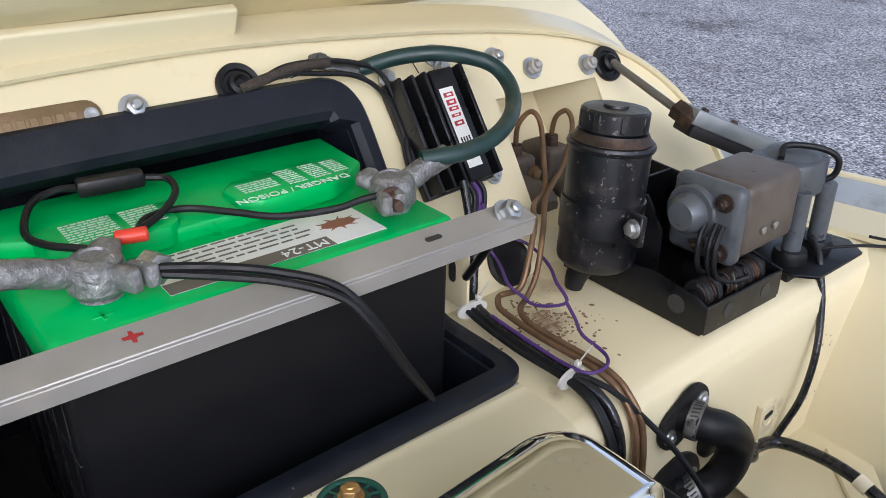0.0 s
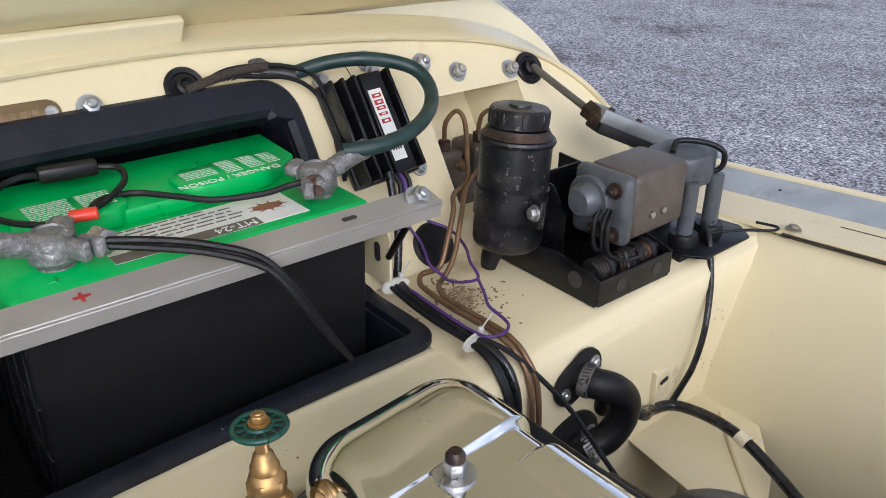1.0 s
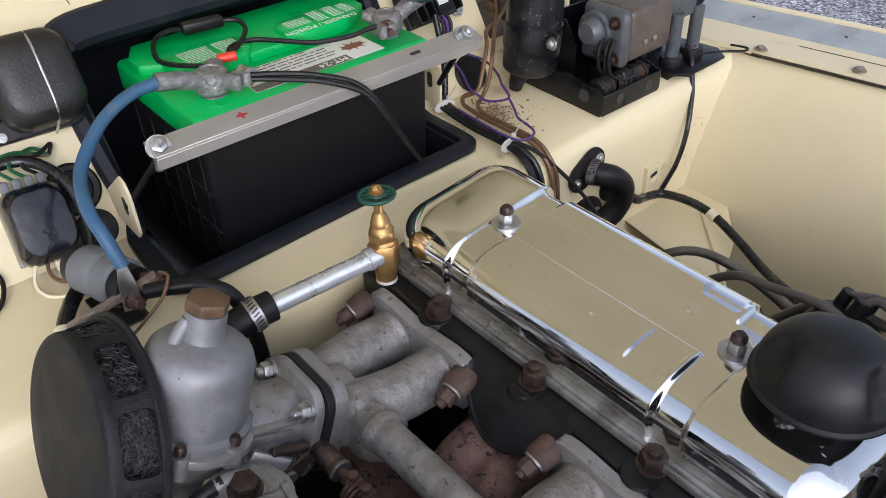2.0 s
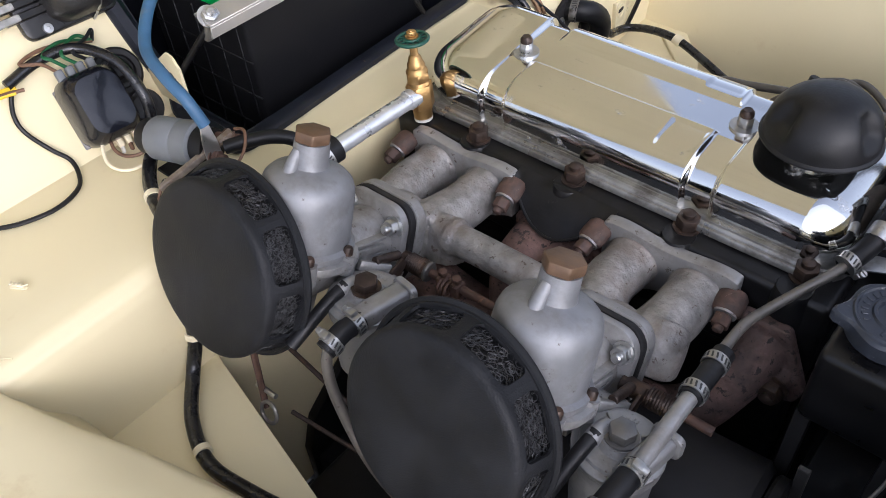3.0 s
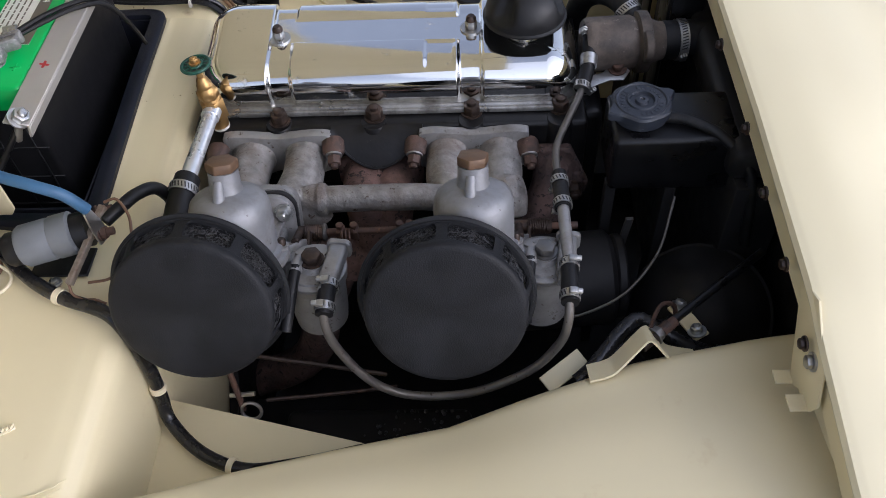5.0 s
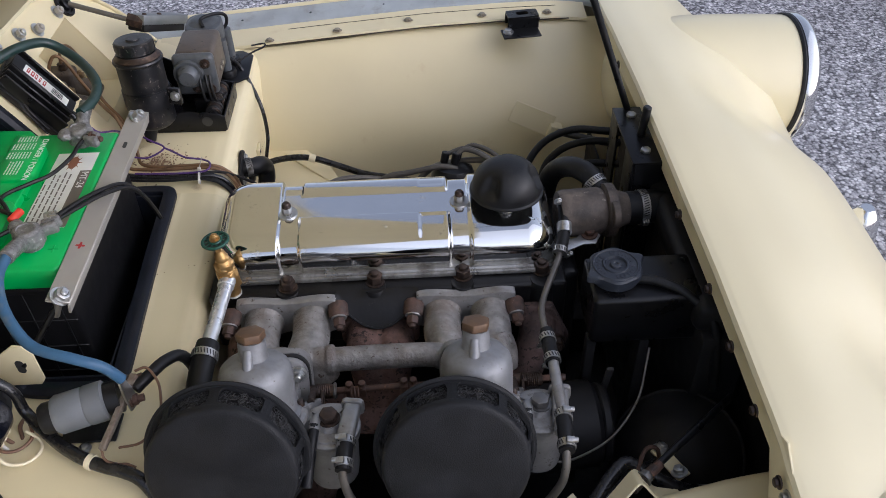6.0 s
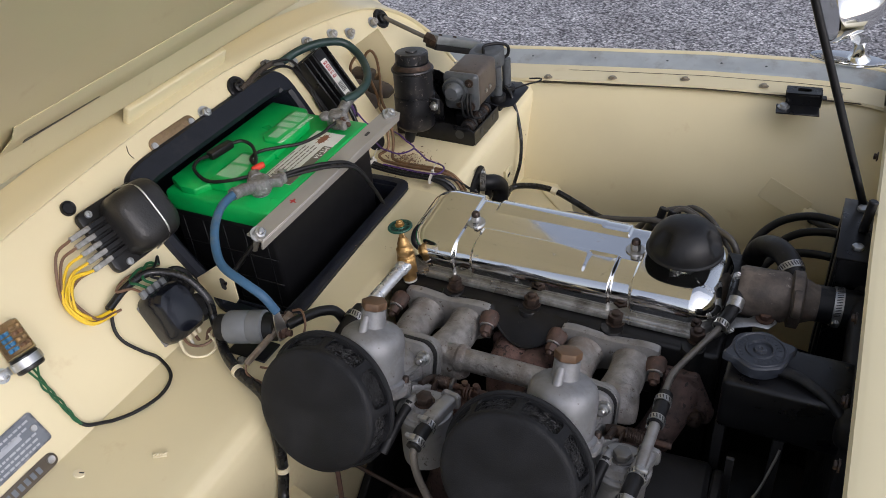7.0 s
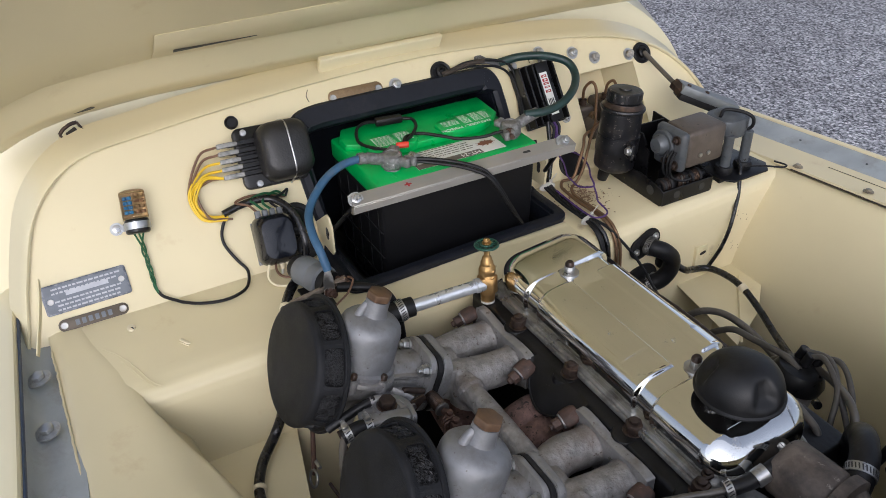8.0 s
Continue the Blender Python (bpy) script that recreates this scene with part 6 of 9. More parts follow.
# ---- hold-down bar ----
bar = thing("hold_down_bar", (-0.204, -0.035, 0.90), "plain steel battery hold-down bar with red cross mark", "bar")
BM_ = pose(-0.2262, -0.034, 0.9293, 0, 12, 0)      # rear top edge of an angle bar; local x runs forward over its top
BW, BH = 0.0254, 0.0160
part("strip", box((0.0, -0.188, -0.0030), (BW, 0.190, 0.0), 0.0007, 1, BM_), BARST, bar)
part("lip", box((BW - 0.0028, -0.188, -BH), (BW, 0.190, -0.0030), 0.0006, 1, BM_), BARST, bar)
for y, sgn in ((-0.180, -1), (0.171, 1)):
    base = BM_ @ V(0.0125, y, -0.001)
    n_ = part("nut", nut(aim(base, base + V(0.62, 0.12 * sgn, 0.62)), 0.0082, 0.009, 0.0112, 0.005, wh=0.002), ZINC, bar, "bright flange nut")
    part("bolt_shank", rod(BM_ @ V(0.0125, y, -0.003), BM_ @ V(0.006, y, -0.03), 0.0042, seg=10), STEEL, n_)
part("slot", prism(rounded(0.0046, 0.0135, 0.0022), 0.0004, BM_ @ Matrix.Translation((0.013, 0.105, 0.0001))), PRINTK, bar)
cross = bmesh.new()
prism([(-0.0065, -0.0012), (-0.002, -0.0020), (0.006, -0.0014), (0.0066, 0.0012), (0.001, 0.0022), (-0.0058, 0.0014)], 0.0003, BM_ @ Matrix.Translation((0.0115, -0.098, 0.0001)) @ Matrix.Diagonal((0.78, 0.78, 1, 1)), 0, cross)
prism([(-0.0016, -0.0072), (0.0012, -0.0068), (0.0022, 0.001), (0.0012, 0.0074), (-0.0012, 0.0078), (-0.002, 0.0)], 0.0003, BM_ @ Matrix.Translation((0.0115, -0.098, 0.0002)) @ Matrix.Diagonal((0.78, 0.78, 1, 1)), 0, cross)
part("cross_mark", cross, PRINTR, bar, "hand-painted red cross")
for y, s in ((-0.238, -1), (0.150, 1)):
    tab = thing("battery_bracket", (-0.28, y, 0.81), "cream painted slotted bracket tab beside the battery", "bracket", "battery brackets")
    outline = [(-0.055, 0.0), (0.0, 0.0), (0.006, 0.008), (0.006, 0.05), (-0.002, 0.062), (-0.012, 0.064), (-0.06, 0.028)]
    part("plate", prism([(a, b) for a, b in outline], 0.003, pose(-0.262 if s < 0 else -0.275, y + 0.0015, 0.815, 90), 0.0006), CREAM_IN, tab)
    part("slot", prism(rounded(0.009, 0.020, 0.0044, 4), 0.0042, pose(-0.275 if s < 0 else -0.288, y + 0.0021, 0.846, 90)), PRINTK, tab)
    part("hook_bolt", rod((-0.272, y, 0.846), BM_ @ V(0.0125, 0.176 * s, -0.006), 0.0035, seg=10), BLACKP, tab)


# ---- battery terminals and cables ----
def blob(dst, p, r, sx=1.0, sy=1.0, sz=1.0, seed=0.0):
    bm = bmesh.new()
    bmesh.ops.create_icosphere(bm, subdivisions=3, radius=r)
    for v in bm.verts:
        k = 1 + 0.22 * noise.noise(v.co * (1.6 / r) + V(seed, 0, 0))
        v.co = V(v.co.x * sx * k, v.co.y * sy * k, v.co.z * sz * k)
    return join(dst, bm, Matrix.Translation(p))


def greased(bm, amount=0.0007, scale=170.0):
    """Lumpy grease over a clamp: the faces are cut finer and pushed about."""
    bmesh.ops.triangulate(bm, faces=bm.faces)
    bmesh.ops.subdivide_edges(bm, edges=[e for e in bm.edges if e.calc_length() > 0.004], cuts=2, use_grid_fill=True)
    bm.normal_update()
    for v in bm.verts:
        v.co += v.normal * (amount * (noise.noise(v.co * scale) + 0.6 * noise.noise(v.co * scale * 2.7)))
    return bm


def terminal_clamp(c, side):
    """A cast clamp: round collar, split ears for the bolt and the arm that grips the cable; side: where the cable leaves."""
    x, y, z = c
    bm = lathe([(0, 0.000), (0.0150, 0.000), (0.0172, 0.003), (0.0168, 0.012), (0.0155, 0.019), (0.0125, 0.0215), (0.0100, 0.0220), (0.0095, 0.0205), (0, 0.0205)], Matrix.Translation((x, y, z - 0.010)), 28)
    for d in (-1, 1):
        box((-0.004, -0.0042, -0.008), (0.017, 0.0042, 0.007), 0.003, 2, Matrix.Translation((x + 0.014, y - side * 0.013 + d * 0.0052, z + 0.002)) @ pose(0, 0, 0, 0, -4, -22 * side), bm)
    blob(bm, (x - 0.015, y - side * 0.010, z + 0.006), 0.0085, 1.1, 1.2, 0.85, 3 + side)
    tube([(x - 0.002, y + side * 0.008, z + 0.002), (x - 0.002, y + side * 0.020, z + 0.005), (x - 0.002, y + side * 0.034, z + 0.010), (x - 0.003, y + side * 0.052, z + 0.014)], 0.0086, 16, 4, bm)
    return greased(bm)


pos = thing("battery_terminal", (-0.268, -0.131, 0.921), "grease-coated lead terminal clamp with blue cable", "terminal", "battery terminals")
part("clamp", terminal_clamp((-0.268, -0.131, 0.939), -1), GREASE, pos, "grey grease-coated clamp")
part("clamp_bolt", nut(aim((-0.256, -0.106, 0.942), (-0.236, -0.100, 0.942)), 0.0098, 0.013, 0.0), ZINC, pos, "bright clamp bolt")
part("cable", tube([(-0.270, -0.172, 0.953), (-0.271, -0.205, 0.950), (-0.261, -0.236, 0.942), (-0.244, -0.262, 0.929), (-0.220, -0.282, 0.917), (-0.180, -0.293, 0.910), (-0.156, -0.293, 0.896), (-0.143, -0.290, 0.872)], 0.0058, 16), BLUEC, pos, "thick blue cable")
neg = thing("battery_terminal", (-0.266, 0.076, 0.921), "grease-coated lead terminal clamp with dark green cable", "terminal", "battery terminals")
part("clamp", terminal_clamp((-0.268, 0.076, 0.939), 1), GREASE, neg, "grey grease-coated clamp")
part("clamp_bolt", nut(aim((-0.250, 0.062, 0.942), (-0.232, 0.058, 0.941)), 0.0068, 0.007, 0.0085, 0.008), RUST, neg, "rusty clamp bolt")
part("cable", tube([(-0.272, 0.105, 0.954), (-0.262, 0.138, 0.956), (-0.268, 0.175, 0.960), (-0.295, 0.216, 0.965), (-0.328, 0.243, 0.975), (-0.352, 0.240, 0.990), (-0.374, 0.207, 0.999), (-0.394, 0.173, 0.997), (-0.409, 0.143, 0.9885)], 0.0068, 16), GREENC, neg, "dark green cable")
LM = Matrix(((0, -0.533, 0.846, -0.4125), (1, 0, 0, 0.1225), (0, 0.846, 0.533, 0.9935), (0, 0, 0, 1))) @ pose(0, 0, 0, 0, 0, -18)
part("lug", prism([(-0.026, -0.004), (-0.021, -0.0068), (-0.010, -0.0066), (-0.004, -0.0048), (0.022, -0.0055), (0.022, 0.0055), (-0.004, 0.0048), (-0.010, 0.0066), (-0.021, 0.0068), (-0.026, 0.004)], 0.0032, LM, 0.0008), STEELD, neg, "dull crimped earth lug")
part("lug_bolt", nut(LM @ Matrix.Translation((-0.016, 0, 0.0032)), 0.0055, 0.0045, 0.0072), STEELD, neg)


def wire(name, pts, r, material, label, category="wire", seg=8, group=""):
    t = thing(name, pts[0], label, category, group)
    part("core", tube(pts, r, seg, 6), material, t)
    return t


w = wire("terminal_leads", [(-0.246, -0.106, 0.943), (-0.230, -0.075, 0.940), (-0.213, -0.045, 0.934), (-0.198, -0.015, 0.921), (-0.188, 0.003, 0.897), (-0.186, 0.024, 0.858), (-0.190, 0.050, 0.815)], 0.0028, RUBBER, "pair of black leads from the terminal")
part("second_core", tube([(-0.246, -0.106, 0.939), (-0.227, -0.075, 0.935), (-0.209, -0.045, 0.929), (-0.193, -0.015, 0.915), (-0.184, 0.001, 0.893), (-0.183, 0.024, 0.853), (-0.189, 0.051, 0.812)], 0.0028, 8), RUBBER, w)
w = wire("inline_fuse_lead", [(-0.285, -0.125, 0.945), (-0.310, -0.145, 0.944), (-0.345, -0.150, 0.940), (-0.376, -0.138, 0.946), (-0.382, -0.12, 0.950), (-0.372, -0.108, 0.952)], 0.0026, RUBBER, "black lead with inline fuse holder on the battery")
part("fuse_holder", box((-0.007, -0.022, -0.006), (0.007, 0.022, 0.006), 0.003, 2, pose(-0.366, -0.088, 0.953, 0, 0, -8)), BAKE, w, "black fuse holder")
part("lead_end", tube([(-0.361, -0.066, 0.953), (-0.352, -0.054, 0.952), (-0.334, -0.056, 0.948), (-0.314, -0.075, 0.944), (-0.298, -0.098, 0.943)], 0.0026, 8), RUBBER, w)
part("connector", rod((-0.293, -0.111, 0.945), (-0.286, -0.093, 0.946), 0.0047, seg=14, bev=0.001), REDP, w, "red crimp connector")
part("long_lead", tube([(-0.290, -0.10, 0.944), (-0.318, -0.082, 0.942), (-0.322, -0.055, 0.940), (-0.300, -0.03, 0.938), (-0.280, -0.008, 0.936), (-0.266, 0.026, 0.937), (-0.262, 0.048, 0.940), (-0.254, 0.066, 0.943)], 0.0026, 8), RUBBER, w)

for o in (pos, neg):
    o.location.z += 0.004
for o in scene.objects:
    if o.name.startswith(("terminal_leads", "inline_fuse_lead")):
        o.location.z += 0.005


# ---- things on the bulkhead ----
def bulk(y, z, off=0.0, turn=0.0):
    """A pose on the bulkhead: local x to the car's left, y up the slope, z off the panel."""
    xa, ya, za = V(0, 1, 0), V(-0.533, 0, 0.846), V(0.846, 0, 0.533)
    m = Matrix((xa, ya, za)).transposed().to_4x4()
    m.translation = V(bulk_x(z), y, z) + za * off
    return m @ pose(0, 0, 0, 0, 0, turn)


def on(y, z, off=0.0):
    return bulk(y, z, off).translation.copy()


for y, z in ((-0.048, 0.989), (0.230, 0.989), (0.298, 0.978), (0.342, 0.964), (0.418, 0.957)):
    t = thing("scuttle_bolt", bulk(y, z, 0.001), "bright plated nut and washer on the bulkhead", "bolt", "scuttle bolts")
    part("washer", lathe([(0, 0), (0.0112, 0), (0.0112, 0.0015), (0, 0.0015)], I4, 24), ZINC, t, local=True)
    part("nut", nut(Matrix.Translation((0, 0, 0.0015)), 0.0076, 0.008, 0.0, 0.003), ZINC if y < 0.33 else BARST, t, local=True)


def grommet(y, z, r, label, hole=True):
    t = thing("grommet", bulk(y, z, 0.001), label, "grommet", "bulkhead grommets")
    part("flange", lathe([(0, 0.0), (r, 0.0), (r, 0.003), (r * 0.9, 0.005), (r * 0.72, 0.004), (r * 0.66, 0.0015 if hole else 0.003), (0, 0.0015 if hole else 0.003)], I4, 36), RUBBER, t, local=True)
    if hole:
        part("sleeve", lathe([(r * 0.5, 0.001), (r * 0.5, 0.008), (r * 0.34, 0.010), (r * 0.2, 0.006), (0, 0.006)], I4, 28), RUBBER, t, local=True)
    return t


grommet(-0.320, 0.988, 0.010, "small black rubber plug in the bulkhead", False)
grommet(0.036, 0.992, 0.0185, "black rubber grommet with cables passing through")
grommet(0.447, 0.954, 0.0195, "black rubber grommet round the wiper cable")
grommet(-0.268, 0.850, 0.026, "large black rubber grommet in the bulkhead")
grommet(-0.264, 0.813, 0.020, "black rubber plug in the bulkhead", False)
grommet(0.234, 0.818, 0.024, "black rubber plug in the bulkhead", False)

# cables out of the grommet
for k, (pts, r) in enumerate((
        ([(-0.412, 0.032, 0.992), (-0.408, 0.052, 0.999), (-0.4062, 0.0719, 1.0056), (-0.404, 0.1007, 1.0059), (-0.4031, 0.1314, 1.0007), (-0.3986, 0.1559, 0.9898), (-0.3885, 0.1652, 0.9662), (-0.3757, 0.1669, 0.9422), (-0.3668, 0.1619, 0.9281), (-0.350, 0.160, 0.90)], 0.0024),
        ([(-0.412, 0.031, 0.990), (-0.408, 0.050, 0.9955), (-0.4071, 0.0719, 0.9995), (-0.4044, 0.1029, 0.9953), (-0.4036, 0.1311, 0.9902), (-0.3994, 0.1502, 0.9797), (-0.3916, 0.1613, 0.9637), (-0.3819, 0.1642, 0.9483), (-0.370, 0.161, 0.925), (-0.352, 0.157, 0.895)], 0.0022))):
    wire("bulkhead_cable", pts, r, RUBBER, "thin black cable looping out of the grommet", "cable", group="bulkhead cables")
frayed = wire("frayed_sleeve", [(-0.4105, 0.034, 0.9925), (-0.4065, 0.056, 0.9990), (-0.4055, 0.080, 1.0042), (-0.4035, 0.110, 1.0040)], 0.0042, mat("brown_frayed_cloth", (0.045, 0.034, 0.026), 0.85, 0, 0.5, 200, 0.9, 500, dist=0.002), "brown frayed cloth sleeve round the cables", "sleeve", 10)
for k in range(7):
    part("strand", tube([(-0.4075 + 0.0006 * k, 0.050 + 0.004 * k, 0.9965), (-0.4035, 0.070 + 0.004 * k, 1.0005 + 0.0012 * (k % 3)), (-0.4030 - 0.001 * (k % 2), 0.092 + 0.003 * k, 1.0010 + 0.0016 * (k % 4))], 0.0006, 5, 3), RUBBER, frayed)


def plate(name, y, z, w, h, material, label, category, turn=0.0, r=0.006, th=0.0012):
    t = thing(name, bulk(y, z, 0.0012, turn), label, category)
    part("base", prism(rounded(w, h, r, 5), th, I4, 0.0003), material, t, local=True)
    return t


idp = plate("commission_plate", -0.1175, 0.990, 0.094, 0.023, PLATEB, "small brass plate with stamped marks and screws", "plate", 0.0, 0.0113)
for x in (-0.039, 0.039):
    part("screw", lathe([(0, 0.001), (0.0058, 0.001), (0.005, 0.0032), (0.002, 0.0035), (0, 0.0025)], Matrix.Translation((x, 0, 0)), 18), ZINC, idp, local=True)
for k in range(7):
    part("stamped_bar", box((-0.027 + k * 0.0085, -0.0045, 0.0009), (-0.0212 + k * 0.0085, 0.0045, 0.0017), 0.0004, 1), PLATEB, idp, local=True)
bp = plate("maker_plate", -0.577, 0.8365, 0.112, 0.041, PLATEW, "grey alloy maker's plate with unreadable lines", "plate", 0.6, 0.004)
part("field", prism(rounded(0.106, 0.036, 0.003, 3), 0.0005, Matrix.Translation((0, 0, 0.0012))), PLATED, bp, local=True)
rng = random.Random(8)
for k in range(6):
    if k == 2:
        part("number_panel", box((-0.026, 0.0015, 0.0016), (0.030, 0.0075, 0.0020), 0), PLATEG, bp, local=True)
        continue
    bm = bmesh.new()
    x = -0.044 + rng.uniform(0, 0.006)
    y = 0.0135 - k * 0.0058
    while x < 0.042:
        w = rng.uniform(0.003, 0.008)
        box((x, y - 0.0012, 0.0016), (x + w, y + 0.0012, 0.0020), 0, 1, I4, bm)
        x += w + 0.0016
    part("text_bar", bm, PLATEG, bp, local=True)
for x in (-0.047, 0.047):
    part("screw", lathe([(0, 0.0012), (0.0045, 0.0012), (0.0038, 0.003), (0, 0.0026)], Matrix.Translation((x, -0.002 if x < 0 else 0.002, 0)), 16), STEEL, bp, local=True)
np_ = plate("body_number_plate", -0.578, 0.8045, 0.092, 0.0165, mat("brown_steel_plate", (0.115, 0.095, 0.072), 0.5, 0.5, 0.15, 50, 0.15, 200), "small brown steel plate with stamped marks", "plate", 0.0, 0.0078)
for x in (-0.0385, 0.0385):
    part("screw", lathe([(0, 0.001), (0.0052, 0.001), (0.0045, 0.003), (0, 0.0024)], Matrix.Translation((x, 0, 0)), 16), STEEL, np_, local=True)
for k in range(6):
    part("stamped_bar", box((-0.024 + k * 0.0085, -0.004, 0.0010), (-0.0185 + k * 0.0085, 0.004, 0.0016), 0.0003, 1), PLATED, np_, local=True)

# ---- ignition module ----
ign = thing("ignition_module", bulk(0.201, 0.928, 0.002, 3), "black finned aluminium ignition module with white label", "module")
part("base", box((-0.039, -0.054, 0), (0.039, 0.054, 0.010), 0.002), BAKE, ign, local=True)
FINB = mat("black_anodised_fins", (0.010, 0.010, 0.011), 0.34, 0.2, 0.2, 40, 0.05, 200)
for k in range(6):
    x = -0.036 + k * 0.0135
    if k in (3, 4):
        continue
    part("fin", box((x, -0.052, 0.008), (x + 0.0035, 0.052, 0.030), 0.0008, 1), FINB, ign, local=True)
part("raised_panel", box((0.000, -0.052, 0.008), (0.026, 0.052, 0.026), 0.001, 1), FINB, ign, local=True)
part("fin", box((0.032, -0.052, 0.008), (0.0355, 0.052, 0.030), 0.0008, 1), FINB, ign, local=True)
part("label", box((0.003, -0.040, 0.0262), (0.0185, 0.034, 0.0265), 0), WHITEL, ign, "white paper label", local=True)
for k, wd in enumerate((0.0042, 0.0050, 0.0038, 0.0030, 0.0046)):
    part("logo_mark", box((0.0055, 0.0295 - k * 0.0066 - wd, 0.0266), (0.0160, 0.0295 - k * 0.0066, 0.0268), 0), PRINTR, ign, "red printed mark", local=True)
    part("logo_gap", box((0.0085, 0.0295 - k * 0.0066 - wd * 0.68, 0.0269), (0.0135, 0.0295 - k * 0.0066 - wd * 0.30, 0.0270), 0), WHITEL, ign, local=True)
for k in range(4):
    part("print_bar", box((0.0055 + k * 0.003, -0.030, 0.0266), (0.0072 + k * 0.003, -0.012, 0.0268), 0), PRINTK, ign, local=True)
for x, y in ((-0.028, 0.060), (0.033, 0.056), (0.044, -0.052)):
    part("screw", lathe([(0, 0.002), (0.0085, 0.002), (0.0085, 0.004), (0.006, 0.004), (0.005, 0.010), (0, 0.0095)], Matrix.Translation((x, y, 0)), 20), ZINC, ign, "bright fixing screw", local=True)
for k, x in enumerate((0.004, 0.010, 0.016)):
    part("lead", tube([(x, -0.052, 0.014), (x + 0.001, -0.064, 0.015), (x - 0.004, -0.080, 0.010)], 0.0025, 8), (RUBBER, PURPLE, RUBBER)[k], ign, local=True)

# ---- voltage regulator ----
SLEEVE = mat("clear_grey_sleeve", (0.27, 0.27, 0.26), 0.22, 0, 0.35, 90, 0.3, 120, (0.10, 0.09, 0.08), 0.35, 60)
reg = thing("voltage_regulator", bulk(-0.278, 0.938, 0.002, -2), "black moulded voltage regulator with wire clip", "regulator")
part("base", prism(rounded(0.100, 0.092, 0.010, 4), 0.012, I4, 0.003), BAKE, reg, local=True)
rings = []
for w, h, z in ((0.076, 0.086, 0.010), (0.077, 0.087, 0.030), (0.075, 0.084, 0.044), (0.068, 0.076, 0.052), (0.056, 0.062, 0.0565), (0.030, 0.036, 0.058)):
    rings.append([(x, y, z) for x, y in rounded(w, h, min(0.022, 0.42 * w), 6, 0.016, 0.0)])
part("cover", loft(rings), mat("black_textured_cover", (0.017, 0.0165, 0.0165), 0.40, 0, 0.25, 60, 0.5, 350), reg, local=True)
part("wire_clip", tube([(0.020, -0.048, 0.006), (0.020, -0.0445, 0.026), (0.020, -0.040, 0.046), (0.020, -0.028, 0.0575), (0.020, 0.0, 0.0592), (0.020, 0.028, 0.0575), (0.020, 0.040, 0.046), (0.020, 0.0445, 0.026), (0.020, 0.047, 0.006)], 0.0013, 8), ZINC, reg, "bright spring wire clip", local=True)
for x, y in ((-0.034, 0.038), (-0.028, -0.040)):
    part("screw", lathe([(0, 0.012), (0.0052, 0.012), (0.0046, 0.0145), (0.0022, 0.0147), (0.0018, 0.0125), (0, 0.0125)], Matrix.Translation((x, y, 0)), 18), ZINC, reg, "bright fixing screw", local=True)
for k in range(5):
    y = 0.024 - k * 0.0115
    bl = part("terminal", box((-0.062, y - 0.004, 0.010), (-0.020, y + 0.004, 0.018), 0.0012, 1), BAKE, reg, local=True)
    part("spade", box((-0.078, y - 0.0036, 0.0130), (-0.047, y + 0.0036, 0.0205), 0.0020), SLEEVE, bl, "clear sleeved spade connector", local=True)
WY = [on(-0.358, 0.966, 0.016), on(-0.388, 0.950, 0.012), on(-0.410, 0.914, 0.010), on(-0.402, 0.882, 0.010), on(-0.371, 0.874, 0.012)]
for k, (material, spread, name) in enumerate(((BROWNW, 0.000, "brown_wire"), (BROWNW, 0.004, "brown_wire"), (YELLOW, 0.0075, "yellow_wire"), (YELLOW, 0.011, "yellow_wire"), (BROWNW, 0.014, "brown_wire"))):
    start = bulk(-0.278, 0.938, 0.002, -2) @ V(-0.078, 0.024 - k * 0.0115, 0.017)
    pts = [start, on(-0.382 + 0.2 * spread, 0.955 - k * 0.008, 0.016 - 0.3 * spread)] + [p + V(0.25 * spread, 0.75 * spread - (0.006 if material is YELLOW else 0), 0.4 * spread - 0.5 * spread) for p in WY[2:]]
    wire(name, pts, 0.0019, material, "yellow wire looping from the regulator" if material is YELLOW else "brown wire looping from the regulator", group="regulator wires", seg=7)
for k, o in ((3, 0.0), (4, 0.0022), (4, 0.0046)):
    start = bulk(-0.278, 0.938, 0.002, -2) @ V(-0.078, 0.024 - k * 0.0115, 0.017)
    wire("yellow_wire", [start, on(-0.384, 0.930 - o, 0.014), on(-0.408 + o, 0.908 - o, 0.008 + o), on(-0.404 + o, 0.884 + o, 0.008 + o), on(-0.388, 0.876 + o, 0.010), on(-0.366, 0.874 + 0.5 * o, 0.012)], 0.0019, YELLOW, "yellow wire looping from the regulator", group="regulator wires", seg=7)

# ---- taped relay or junction below the regulator ----
rel = thing("relay", bulk(-0.310, 0.833, 0.001, -4), "dark glossy relay box with wire connectors", "relay")
rings = []
for w, h, z in ((0.058, 0.074, 0.0), (0.059, 0.075, 0.014), (0.055, 0.070, 0.034), (0.046, 0.058, 0.043), (0.022, 0.032, 0.045)):
    rings.append([(x, y, z) for x, y in rounded(w, h, min(0.015, 0.4 * w), 6)])
part("cover", loft(rings), mat("blue_black_glossy_cover", (0.0065, 0.0075, 0.012), 0.20, 0, 0.2, 30, 0.45, 30, rvar=0.05, dist=0.004), rel, local=True)
part("bracket", box((-0.029, -0.034, -0.001), (0.029, 0.030, 0.003), 0.001, 1), ALU, rel, local=True)
for k in range(4):
    x = -0.018 + k * 0.011
    part("connector", box((x - 0.004, 0.028, 0.012), (x + 0.004, 0.046, 0.020), 0.0018), GREYR, rel, "grey plastic connector", local=True)
